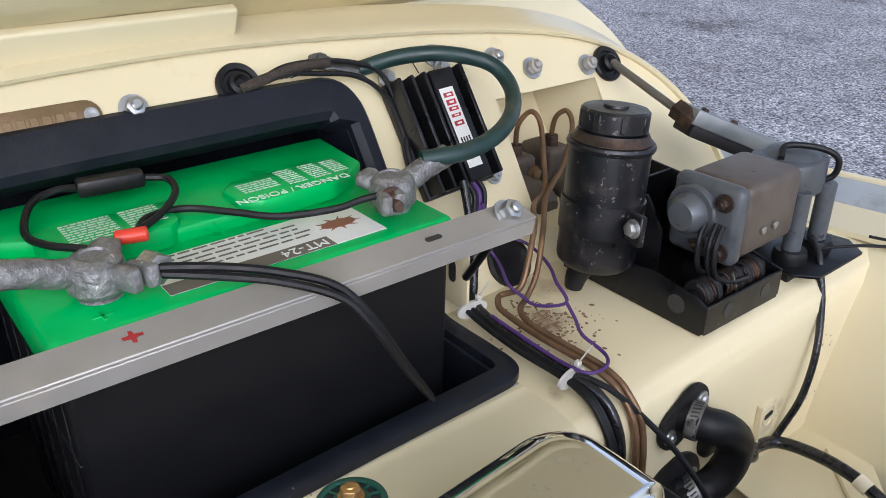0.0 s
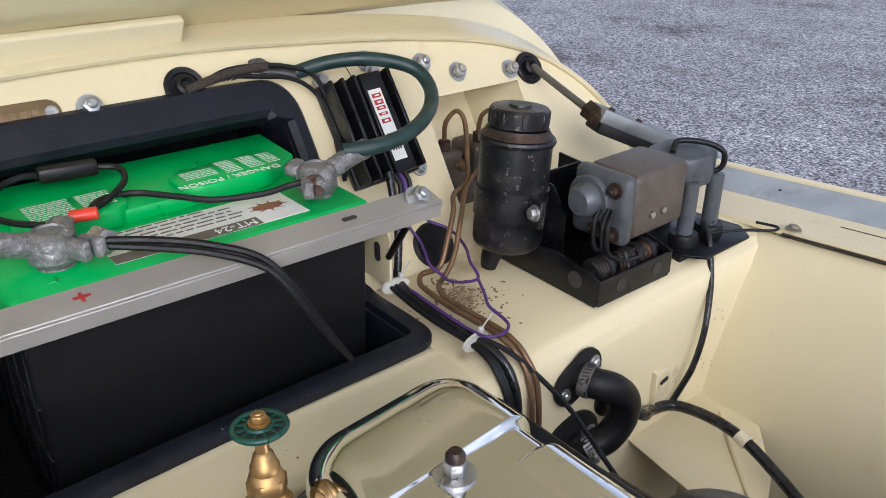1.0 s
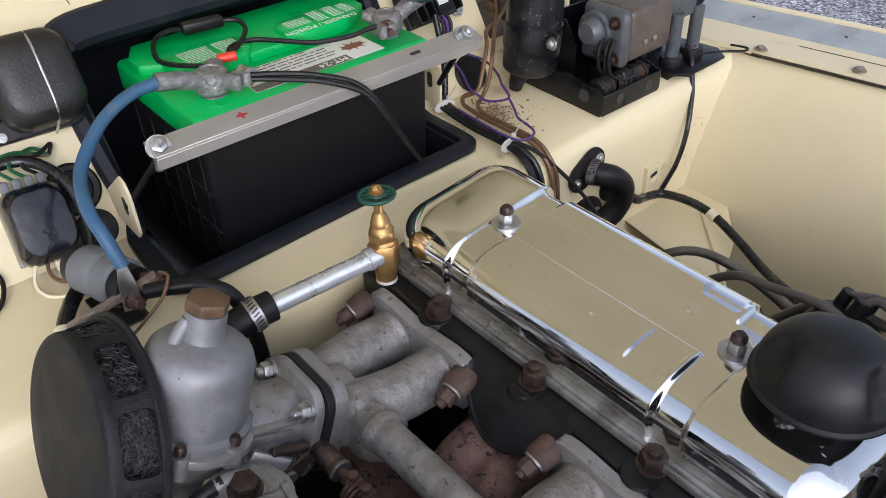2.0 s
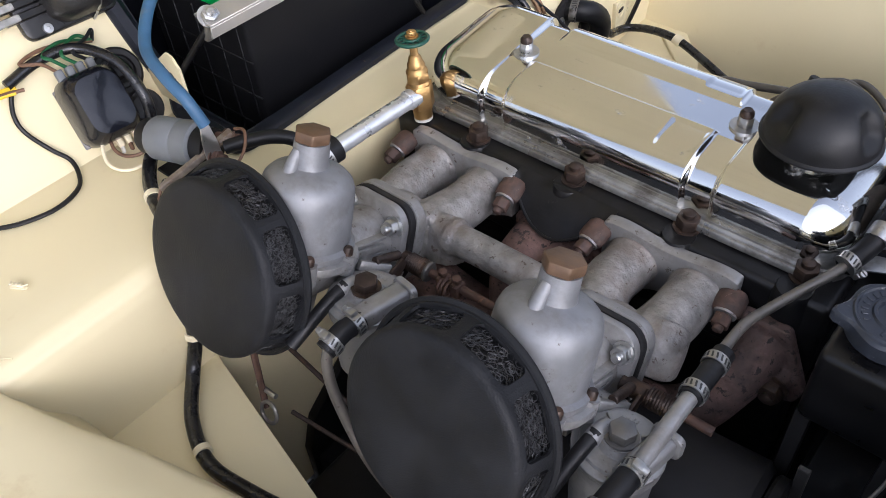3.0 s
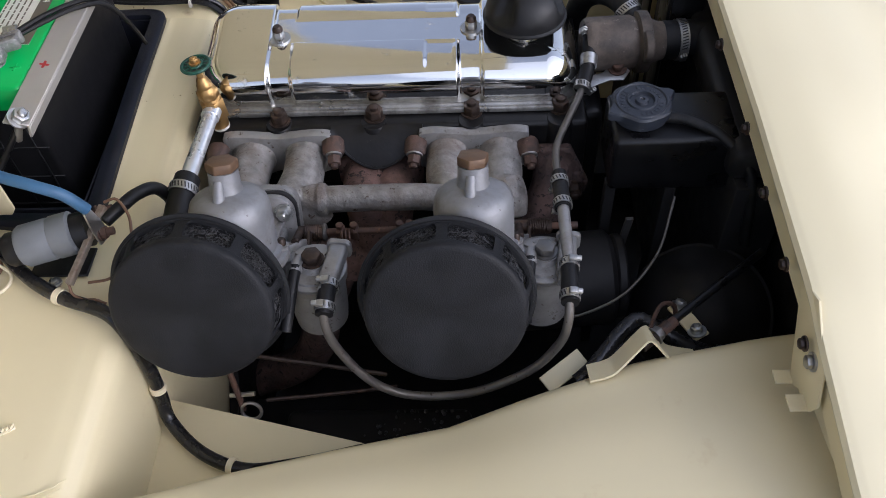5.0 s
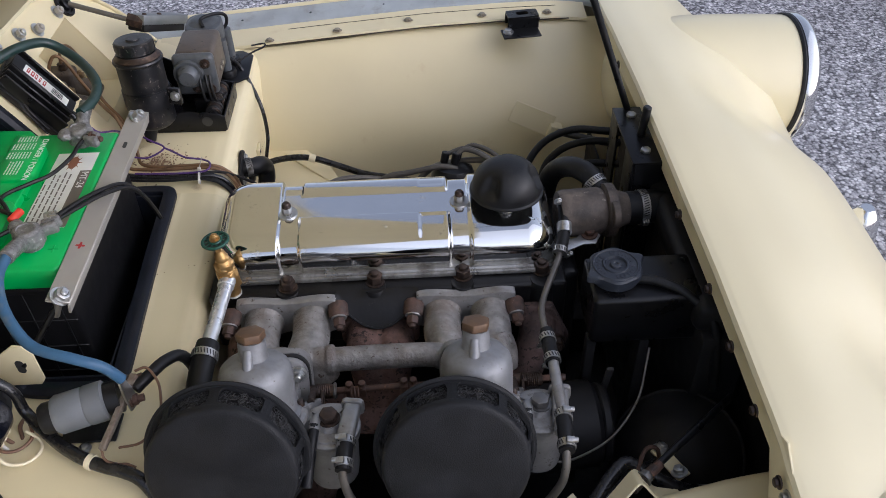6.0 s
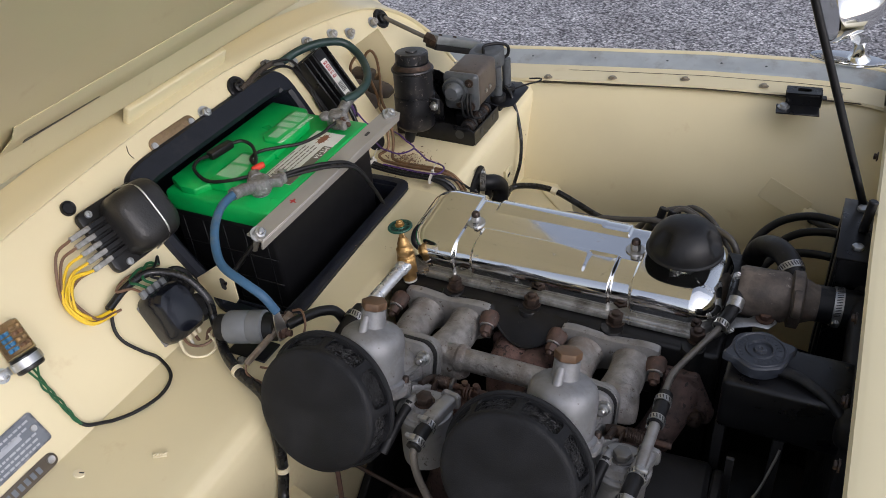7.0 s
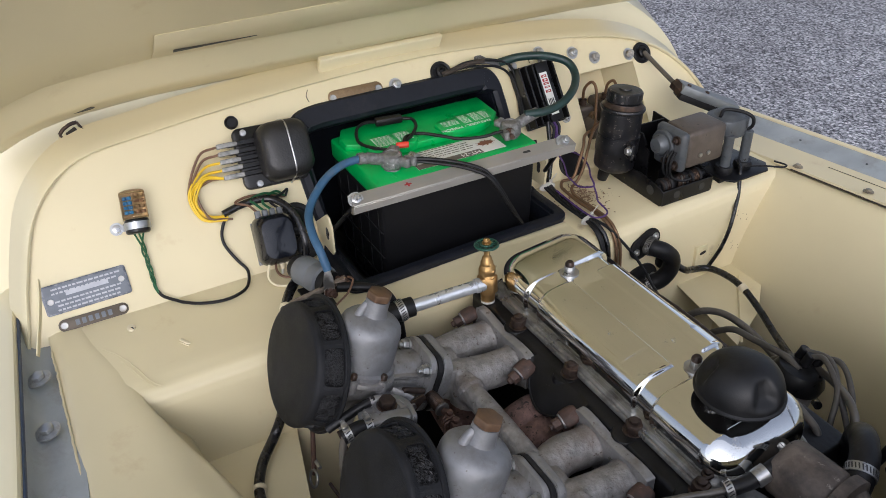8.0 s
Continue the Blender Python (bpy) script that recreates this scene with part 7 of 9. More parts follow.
for k in range(3):
    x = 0.002 + k * 0.009
    part("connector", box((x - 0.003, -0.046, 0.008), (x + 0.003, -0.030, 0.014), 0.0015), IVORY, rel, "ivory plastic connector", local=True)
RM = bulk(-0.310, 0.833, 0.001, -4)
wire("white_wire", [RM @ V(0.002, -0.044, 0.011), RM @ V(-0.002, -0.066, 0.016), RM @ V(0.008, -0.074, 0.020), RM @ V(0.020, -0.060, 0.020), RM @ V(0.040, -0.058, 0.014)], 0.0021, WHITEW, "white wire looping below the relay", group="relay wires")
wire("brown_wire", [RM @ V(0.011, -0.044, 0.011), RM @ V(0.008, -0.060, 0.018), RM @ V(0.014, -0.058, 0.022), RM @ V(0.026, -0.050, 0.020), RM @ V(0.042, -0.052, 0.014)], 0.0023, BROWNW, "brown wire looping below the relay", group="relay wires")
for k, (material, x) in enumerate(((BROWNW, -0.018), (GREENW, -0.007), (GREENW, 0.004), (RUBBER, 0.015))):
    wire(("brown_wire", "green_wire", "green_wire", "black_wire")[k], [RM @ V(x, 0.044, 0.016), RM @ V(x - 0.012, 0.056, 0.022), RM @ V(x - 0.028 + 0.012 * k, 0.064, 0.016), RM @ V(x + 0.002 + 0.006 * k, 0.070, 0.010), RM @ V(0.03, 0.060, 0.010)], 0.0019, material, "thin wire joining the relay to the harness", group="relay wires", seg=7)

# ---- flasher unit in a clip ----
fl = thing("flasher_unit", bulk(-0.488, 0.906, 0.016, -6), "clear capped flasher unit held in a metal clip", "flasher unit")
CLEAR = mat("yellowed_clear_plastic", (0.93, 0.88, 0.76), 0.08, 0, 0.03, 40, 0.0)
CLEAR.node_tree.nodes["Principled BSDF"].inputs["Transmission Weight"].default_value = 1.0
CLEAR.node_tree.nodes["Principled BSDF"].inputs["IOR"].default_value = 1.12
capf = part("cap", lathe([(0.0165, 0.0), (0.0175, 0.0), (0.0175, 0.036), (0.0165, 0.039), (0.012, 0.041), (0, 0.041), (0, 0.040), (0.0118, 0.040), (0.0160, 0.0375), (0.0165, 0.036), (0.0165, 0.0)], pose(0, -0.006, 0, -90), 28), CLEAR, fl, "yellowed clear cap", local=True)
capf.visible_shadow = False
COILB = mat("blue_coil", (0.02, 0.16, 0.42), 0.4, 0, 0.3, 300, 0.3, 600)
for x in (-0.0105, -0.0045):
    for k in range(4):
        part("coil", rod((x, 0.001 + 0.0065 * k, 0.008), (x, 0.0058 + 0.0065 * k, 0.008), 0.0030, seg=12, bev=0.0008), COILB, fl, "blue coil", local=True)
for x in (0.004, 0.0105):
    for k in range(4):
        part("winding", rod((x, 0.001 + 0.0075 * k, 0.006), (x, 0.0056 + 0.0075 * k, 0.006), 0.0034, seg=12, bev=0.0008), (BROWNW, PLATEB)[k % 2], fl, local=True)
part("contact_plate", box((-0.013, -0.004, -0.006), (0.013, 0.031, -0.004), 0.001, 1), PLATEB, fl, "brass contact plate", local=True)
part("base", rod((0, -0.006, 0), (0, -0.026, 0), 0.0165, seg=28, bev=0.002), BAKE, fl, local=True)
part("clip_band", lathe([(0.0168, -0.005), (0.0182, -0.005), (0.0182, 0.005), (0.0168, 0.005)], pose(0, -0.015, 0, -90), 28), ZINC, fl, "bright metal clip", local=True)
part("clip_ear", box((-0.034, -0.020, -0.016), (-0.015, -0.010, -0.014), 0.0005, 1), ZINC, fl, local=True)
part("clip_bolt", nut(Matrix.Translation((-0.027, -0.015, -0.014)), 0.0065, 0.006, 0.009), ZINC, fl, local=True)
FM = bulk(-0.488, 0.906, 0.016, -6)
for k in range(3):
    twist = [(0.8640, 0.0030), (0.8520, 0.0024), (0.8400, 0.0026), (0.8280, 0.0022), (0.8180, 0.0016)]
    wire("green_wire", [FM @ V(-0.006 + 0.006 * k, -0.026, 0)] + [on(-0.4902 + a * math.sin(2.1 * k + 1.7 * j), z, 0.006 + 0.6 * a * math.cos(2.1 * k + 1.7 * j)) for j, (z, a) in enumerate(twist)] + [on(-0.4885, 0.8095, 0.006)], 0.0013, GREENW, "green wire below the flasher unit", group="flasher wires", seg=7)
wire("black_wire", [on(-0.4890, 0.8120, 0.005), on(-0.4835, 0.8040, 0.005), V(-0.2905, -0.4700, 0.8005), V(-0.2796, -0.4603, 0.8000), V(-0.2647, -0.4398, 0.8000), V(-0.2557, -0.4112, 0.8000), V(-0.2594, -0.3872, 0.8000), V(-0.2730, -0.3696, 0.8005), on(-0.3604, 0.8045, 0.006), on(-0.3703, 0.8206, 0.005), on(-0.3810, 0.8417, 0.005), on(-0.3809, 0.8571, 0.005), on(-0.3720, 0.8720, 0.007), on(-0.3640, 0.8790, 0.009)], 0.0023, RUBBER, "black sheathed wire curving across the bulkhead")

# ---- main harness on the carburettor side ----
H1 = [on(-0.372, 0.880, 0.012), on(-0.335, 0.886, 0.014), on(-0.298, 0.882, 0.020), V(-0.300, -0.278, 0.880), V(-0.272, -0.276, 0.850), V(-0.266, -0.281, 0.822), V(-0.249, -0.295, 0.812), V(-0.212, -0.326, 0.812), V(-0.176, -0.346, 0.810), V(-0.130, -0.362, 0.806), V(-0.109, -0.378, 0.785), V(-0.1035, -0.385, 0.74), V(-0.1025, -0.392, 0.700), V(-0.097, -0.408, 0.672), V(-0.060, -0.440, 0.664), V(-0.012, -0.458, 0.662), V(0.04, -0.452, 0.660), V(0.10, -0.437, 0.656), V(0.165, -0.418, 0.650)]
harness = thing("wiring_harness", (-0.2, -0.33, 0.80), "black taped wiring harness along the shelf and wing", "wiring harness")
part("loom", tube(H1, 0.0072, 14, 6, radii=lambda u: 0.0054 + 0.0016 * ease(0.15, 0.4, u)), TAPE, harness)
for p, q in (((-0.180, -0.344, 0.810), (-0.168, -0.349, 0.8095)), ((-0.1028, -0.390, 0.71), (-0.1025, -0.392, 0.70)), ((-0.026, -0.454, 0.6625), (-0.012, -0.458, 0.662))):
    part("clip", lathe([(0.0074, -0.0032), (0.0086, -0.0032), (0.0086, 0.0032), (0.0074, 0.0032)], aim(p, q), 18), IVORY, harness, "ivory plastic clip")

# ---- starter solenoid ----
sol = thing("starter_solenoid", (-0.19, -0.29, 0.80), "grey rubber-capped starter solenoid with copper terminals", "solenoid")
SM = aim((-0.232, -0.306, 0.836), (-0.150, -0.281, 0.842))
part("grey_boot", lathe([(0, 0.012), (0.019, 0.012), (0.0215, 0.016), (0.0215, 0.042), (0.0205, 0.044), (0.022, 0.046), (0.022, 0.064), (0.0195, 0.066), (0, 0.066)], SM, 32), GREYR, sol, "grey rubber boot")
part("end_cap", lathe([(0, -0.002), (0.015, -0.002), (0.0175, 0.002), (0.0175, 0.014), (0, 0.014)], SM, 28), RUBBER, sol)
part("body", lathe([(0, 0.064), (0.0185, 0.064), (0.0185, 0.080), (0, 0.080)], SM, 28), RUBBER, sol)
part("foot", box((-0.225, -0.312, 0.799), (-0.165, -0.275, 0.802), 0.001, 1), RUBBER, sol)
part("foot_screw", nut(Matrix.Translation((-0.196, -0.320, 0.800)), 0.005, 0.004, 0.007), ZINC, sol)
for a, b in (((0.0, 0.011, 0.080), (0.0, 0.013, 0.104)), ((0.006, -0.010, 0.080), (0.006, -0.012, 0.106))):
    part("stud", rod(SM @ V(*a), SM @ V(*b), 0.0042, seg=10), RUST, sol, "rusty terminal stud")
    part("stud_nut", nut(aim(SM @ V(*a), SM @ V(*b)) @ Matrix.Translation((0, 0, 0.010)), 0.0068, 0.006, 0.008), RUST, sol)
part("cable_lug", prism([(-0.008, -0.012), (0.008, -0.012), (0.007, 0.012), (0.004, 0.030), (-0.004, 0.030), (-0.007, 0.012)], 0.003, pose(-0.1425, -0.291, 0.846, 82, 0, 70), 0.0006), STEEL, sol, "grey cable lug")
CORR = mat("corroded_terminal_metal", (0.24, 0.205, 0.165), 0.62, 0.35, 0.3, 110, 0.5, 320, (0.13, 0.085, 0.055), 0.5, 70)
part("strap", greased(box((-0.0036, -0.0420, -0.0034), (0.0036, 0.0420, 0.0034), 0.0012, 2, aim((-0.153, -0.304, 0.8405), (-0.139, -0.262, 0.858)) @ pose(0, 0, 0, -90)), 0.0008, 210), CORR, sol, "thin pale corroded strap")
wire("brown_wire", [(-0.1406, -0.2639, 0.858), (-0.128, -0.262, 0.860), (-0.1158, -0.2742, 0.852), (-0.1106, -0.290, 0.845), (-0.1106, -0.3056, 0.835), (-0.118, -0.320, 0.826), (-0.1302, -0.3306, 0.820), (-0.1524, -0.3321, 0.816)], 0.0015, BROWNW, "thin brown wire looping from the solenoid")
wire("brown_wire", [(-0.166, -0.340, 0.825), (-0.163, -0.347, 0.818), (-0.153, -0.351, 0.814), (-0.142, -0.350, 0.812), (-0.132, -0.352, 0.808)], 0.0014, BROWNW, "thin brown wire under the harness clip")
wire("pale_wire", [(-0.304, -0.312, 0.846), (-0.290, -0.326, 0.822), (-0.272, -0.338, 0.806), (-0.254, -0.335, 0.801), (-0.243, -0.322, 0.801), (-0.246, -0.308, 0.803), (-0.262, -0.300, 0.810)], 0.0019, IVORY, "pale wire looping on the shelf below the relay")
wire("brown_wire", [(-0.306, -0.304, 0.846), (-0.296, -0.315, 0.820), (-0.282, -0.322, 0.806), (-0.266, -0.318, 0.802), (-0.256, -0.304, 0.804), (-0.262, -0.288, 0.812)], 0.0019, BROWNW, "brown wire looping on the shelf below the relay")
wire("starter_cable", [(-0.140, -0.279, 0.846), (-0.128, -0.262, 0.848), (-0.116, -0.240, 0.845), (-0.104, -0.222, 0.832), (-0.098, -0.212, 0.79), (-0.098, -0.206, 0.70)], 0.0068, RUBBER, "thick black starter cable arching over the shelf edge", "cable", 14)

# ---- clips and marks on the shelf ----
c_ = thing("panel_clip", (-0.195, -0.475, 0.797), "small ivory painted clip on the shelf", "clip")
part("tongue", box((-0.0085, -0.0022, 0), (0.0085, 0.0022, 0.0016), 0.0006, 1, pose(-0.190, -0.4825, 0.7975, 0, -4, 28)), IVORY, c_)
part("curl", tube([V(-0.190, -0.4825, 0.799) + (Matrix.Rotation(radians(28), 4, 'Z') @ V(-0.008 + 0.002 * k, 0.0024 * (-1) ** k, 0.0022 + 0.0018 * (k % 2))) for k in range(9)], 0.0011, 7, 3), IVORY, c_)
c_ = thing("panel_plug", (-0.255, -0.535, 0.797), "small ivory plug with a dark slot in the shelf", "plug")
part("head", lathe([(0, 0.797), (0.0072, 0.797), (0.0064, 0.7984), (0, 0.7988)], Matrix.Translation((-0.262, -0.538, 0.0)) @ Matrix.Diagonal((1.2, 0.8, 1, 1)), 18), IVORY, c_)
part("slot", box((-0.0030, -0.0009, 0), (0.0030, 0.0009, 0.0006), 0.0003, 1, pose(-0.259, -0.5365, 0.7985, 0, 0, 20)), PRINTK, c_, "dark slot")

# ---- wing bolts ----
BOLT_L = [(-0.092, 0.553), (0.033, 0.570), (0.166, 0.592), (0.306, 0.597), (0.43, 0.600)]
DULLB = mat("dull_painted_bolt", (0.30, 0.27, 0.20), 0.6, 0.3, 0.3, 120, 0.4, 250, (0.13, 0.09, 0.055), 0.5, 90)
for x, y in BOLT_L:
    t = thing("wing_bolt", (x, y, rail_z(x) + 0.0035), "dull rusty wing bolt on the cream ledge", "bolt", "left wing bolts")
    part("washer", lathe([(0, 0), (0.0088, 0), (0.0084, 0.0012), (0, 0.0014)], pose(0, 0, 0, -6), 20), DULLB, t, local=True)
    part("head", prism(ngon(0.0060), 0.0034, pose(0, 0, 0.0012, -6, 0, x * 300), 0.0012), DULLB, t, local=True)
for x, y in ((-0.206, -0.660), (-0.104, -0.662), (0.02, -0.668), (0.15, -0.676), (0.30, -0.68)):
    t = thing("wing_bolt", (x, y, 0.803), "zinc wing bolt with large washer on the grey rail", "bolt", "right wing bolts")
    part("washer", lathe([(0, 0), (0.015, 0), (0.015, 0.002), (0.010, 0.003), (0, 0.003)], pose(0, 0, 0, 10), 24), ZINC, t, local=True)
    part("head", prism(ngon(0.0085), 0.006, pose(0, 0, 0.003, 10), 0.0008), ZINC, t, local=True)
for x in (-0.15, -0.02, 0.12, 0.22, 0.30):
    t = thing("seam_rivet", (x, rail_y(x) + 0.060, rail_z(x) + 0.0155), "small dark rivet in the grey seam strip", "rivet", "seam rivets")
    part("head", lathe([(0, 0), (0.0022, 0), (0.0018, 0.001), (0, 0.0013)], I4, 10), RADCAP, t, local=True)

stop = thing("bonnet_rest", (0.372, 0.542, 0.833), "black folded steel bonnet rest bolted to the ledge", "bracket")
SMX = pose(0.372, 0.540, 0.835, 0, 0, 6)
part("foot", box((-0.036, -0.030, -0.004), (0.034, 0.005, -0.001), 0.001, 1, SMX), BLACKP, stop)
part("foot", box((-0.020, 0.031, -0.001), (0.046, 0.044, 0.002), 0.001, 1, SMX), BLACKP, stop)
part("channel_side", box((-0.022, 0.003, -0.003), (0.036, 0.006, 0.019), 0.001, 1, SMX), BLACKP, stop)
part("channel_side", box((-0.022, 0.030, -0.002), (0.036, 0.033, 0.019), 0.001, 1, SMX), BLACKP, stop)
bm = bmesh.new()
outer, slot = rounded(0.058, 0.030, 0.003, 5, 0.007, 0.018), rounded(0.024, 0.013, 0.0062, 5, 0.007, 0.019)
rings = [[bm.verts.new(SMX @ V(x, y, z)) for x, y in lp] for lp, z in ((outer, 0.0185), (outer, 0.0215), (slot, 0.0215), (slot, 0.0185))]
for k in range(4):
    p, q = rings[k], rings[(k + 1) % 4]
    for j in range(len(p)):
        i = (j + 1) % len(p)
        bm.faces.new((p[j], p[i], q[i], q[j]))
part("channel_top", bm, BLACKP, stop, "folded top with an oval hole")
part("bolt", nut(SMX @ Matrix.Translation((-0.024, -0.008, -0.001)), 0.007, 0.005, 0.010), ZINC, stop, "bright bolt and washer")
copy_thing(stop, pose(0.275, -0.625, 0.790, 0, 0, 180))

# ---- reservoir on the pedal box ----
res = thing("fluid_reservoir", (-0.238, 0.270, 0.835), "worn black painted fluid reservoir can with screw cap", "reservoir")
RMX = aim((-0.238, 0.268, 0.836), (-0.2405, 0.281, 0.985))
WORN = mat("worn_black_can", (0.0060, 0.0064, 0.0082), 0.38, 0.0, 0.3, 40, 0.25, 120, (0.040, 0.032, 0.027), 0.24, 40, spots=((0.16, 0.135, 0.12), 150, 0.615))
part("can", lathe([(0, 0.0), (0.0275, 0.0), (0.0330, 0.005), (0.0342, 0.009), (0.0342, 0.104), (0.0362, 0.105), (0.0372, 0.108), (0.0362, 0.1105), (0.0335, 0.1110), (0.0315, 0.113), (0.030, 0.1165), (0.0295, 0.119), (0, 0.119)], RMX, 48), WORN, res)
capr = part("cap", lathe([(0, 0.119), (0.0265, 0.119), (0.0285, 0.121), (0.0285, 0.136), (0.0265, 0.138), (0.0105, 0.1385), (0.010, 0.1405), (0, 0.1405)], RMX, 48), WORN, res, "black screw cap")
part("collar", lathe([(0.0298, 0.1140), (0.0320, 0.1132), (0.0345, 0.1114), (0.0345, 0.1122), (0.0320, 0.1146), (0.0298, 0.1185)], RMX, 40), RUSTD, res, "rusty neck")
for k in range(8):
    a = 2 * math.pi * k / 8
    part("grip", box((0.0275, -0.003, 0.122), (0.0292, 0.003, 0.1355), 0.0008, 1, RMX @ pose(0, 0, 0, 0, 0, math.degrees(a))), WORN, capr)
part("band", lathe([(0.0343, 0.034), (0.0358, 0.034), (0.0358, 0.062), (0.0343, 0.062)], RMX, 48), WORN, res, "black clamp band")
part("band_ear", box((0.032, -0.003, 0.036), (0.056, 0.003, 0.062), 0.001, 1, RMX @ pose(0, 0, 0, 0, 0, 66)), WORN, res)
part("band_bolt", nut(RMX @ pose(0, 0, 0, 0, 0, 66) @ Matrix.Translation((0.048, -0.003, 0.050)) @ pose(0, 0, 0, 90), 0.006, 0.005, 0.008), ZINC, res, "bright clamp bolt")
part("outlet", tube([RMX @ V(0.006, -0.006, 0.002), RMX @ V(0.010, -0.010, -0.012), RMX @ V(0.010, -0.012, -0.024)], 0.0095, 14, 4, radii=lambda t: 0.012 - 0.004 * t), RUBBER, res)
part("support", prism([(-0.05, 0.0), (0.03, 0.0), (0.03, 0.05), (0.012, 0.078), (-0.012, 0.078)], 0.003, pose(-0.236, 0.314, 0.815, 90, 0, 8), 0.0006), BLACKP, res, "black support bracket")

# ---- pedal box channel with the clutch and brake cylinders ----
pb = thing("pedal_box", (-0.21, 0.36, 0.815), "black folded steel pedal box with holes and springs", "pedal box")
x0, x1, y0, y1, zb = -0.290, -0.133, 0.286, 0.393, 0.8060
part("side_plate", prism([(x0, zb), (x1 - 0.004, zb - 0.003), (x1, zb + 0.001), (x1, zb + 0.024), (x1 - 0.012, zb + 0.030), (-0.19, zb + 0.036), (-0.26, zb + 0.028), (x0, zb + 0.026)], 0.003, pose(0, y0 + 0.003, 0, 90), 0.0006), BLACKP, pb)
part("side_plate", prism([(x0, zb), (x1 - 0.004, zb - 0.003), (x1, zb + 0.001), (x1, zb + 0.026), (x1 - 0.03, zb + 0.032), (-0.21, zb + 0.060), (-0.25, zb + 0.082), (x0, zb + 0.085)], 0.003, pose(0, y1 + 0.003, 0, 90), 0.0006), BLACKP, pb)
part("rear_plate", box((-0.262, 0.318, zb), (-0.259, y1, zb + 0.083), 0.0008, 1), BLACKP, pb)
part("front_plate", box((x1 - 0.003, y0 + 0.002, zb - 0.002), (x1, y1 + 0.001, zb + 0.025), 0.0008, 1), BLACKP, pb)
part("floor_plate", box((x0, y0, zb + 0.001), (x1 - 0.003, y1, zb + 0.003), 0.0005, 1), BLACKP, pb)
part("round_hole", lathe([(0, 0), (0.0085, 0), (0.0085, 0.0006), (0, 0.0006)], pose(-0.162, y0 - 0.0001, zb + 0.017, 90), 20), PRINTK, pb)
for y in (0.318, 0.372):
    part("round_hole", lathe([(0, 0), (0.0068, 0), (0.0068, 0.0006), (0, 0.0006)], Matrix.Translation((x1 - 0.0001, y, zb + 0.013)) @ pose(0, 0, 0, 0, 90, 0), 16), PRINTK, pb)
for y in (0.308, 0.338, 0.366):
    part("spring", spring((-0.153, y - 0.010, zb + 0.024), (-0.153, y + 0.012, zb + 0.024), 0.0105, 6, 0.0018), RUSTD, pb)
for y in (0.298, 0.312, 0.344, 0.356, 0.374):
    part("pivot_bush", rod((-0.153, y, zb + 0.024), (-0.153, y + 0.006, zb + 0.024), 0.0135, seg=18, bev=0.001), BLACKM, pb)
part("return_pin", rod((-0.139, 0.340, zb + 0.014), (-0.145, 0.334, zb + 0.038), 0.0014, seg=8), STEEL, pb, "bright pin")
part("pivot_rod", rod((-0.153, y0, zb + 0.024), (-0.153, y1, zb + 0.024), 0.0055, seg=12), BLACKP, pb)
for y in (0.322, 0.350):
    part("pedal_arm", box((-0.186, y, zb + 0.004), (-0.147, y + 0.008, zb + 0.036), 0.002), BLACKP, pb)
for k, y in enumerate((0.322, 0.374)):
    t = thing("master_cylinder", (-0.405, y, 0.835), "stained cast master cylinder behind the reservoir", "cylinder", "master cylinders")
    part("body", box((-0.432, y - 0.017, 0.842), (-0.384, y + 0.017, 0.879), 0.006, 3), MOTOR, t)
    part("barrel", lathe([(0, -0.04), (0.018, -0.04), (0.018, 0.034), (0.0165, 0.040), (0.012, 0.046), (0, 0.046)], aim((-0.395, y + 0.003, 0.846), (-0.30, y + 0.006, 0.815)), 24), MOTOR, t)
    part("union", prism(ngon(0.0078, 6, 0.3), 0.012, Matrix.Translation((-0.400, y, 0.878)), 0.001), RUSTD, t, "dark hexagon union")
    part("bleed_bolt", nut(pose(-0.383, y + 0.010, 0.862, 0, 90), 0.006, 0.006, 0.008), PLATEB, t, "dull brass bolt")
wm = thing("wiper_motor", pose(-0.144, 0.329, 0.917, 0, 0, 1.1), "brown-grey wiper motor with grey end cover", "motor")
part("case", box((-0.062, 0.012, -0.066), (0.0, 0.096, 0.0), 0.008, 3), MOTOR, wm, "stained brown metal case", local=True)
part("end_cover", box((-0.064, -0.004, -0.068), (0.002, 0.013, 0.002), 0.009, 3), MOTORG, wm, "grey cast end cover", local=True)
part("end_dome", lathe([(0, 0.020), (0.012, 0.019), (0.0165, 0.013), (0.0185, 0.004), (0.0185, 0.0), (0, 0.0)], pose(-0.040, -0.004, -0.028, 90), 28), MOTORG, wm, "round bearing dome", local=True)
part("end_dome_base", lathe([(0, 0.007), (0.0225, 0.007), (0.024, 0.004), (0.024, 0.0), (0, 0.0)], pose(-0.040, -0.003, -0.028, 90), 28), MOTORG, wm, local=True)
for x, z in ((-0.012, -0.012), (-0.010, -0.056), (-0.032, -0.054)):
    part("terminal_screw", nut(pose(x, -0.004, z, 90), 0.005, 0.005, 0.008, 0.003), RUSTD, wm, local=True)
for y in (0.040, 0.058):
    part("case_screw", nut(pose(0.0, y, -0.044, 0, 90), 0.0042, 0.003, 0.0), STEEL, wm, local=True)
part("gear_housing", prism(rounded(0.060, 0.070, 0.024, 5), 0.034, pose(-0.034, 0.132, -0.040), 0.004), MOTORG, wm, "grey gear housing", local=True)
part("gear_cover", lathe([(0, 0.006), (0.014, 0.006), (0.020, 0.004), (0.026, 0.0), (0, 0.0)], pose(-0.034, 0.134, -0.006), 28), MOTORG, wm, local=True)
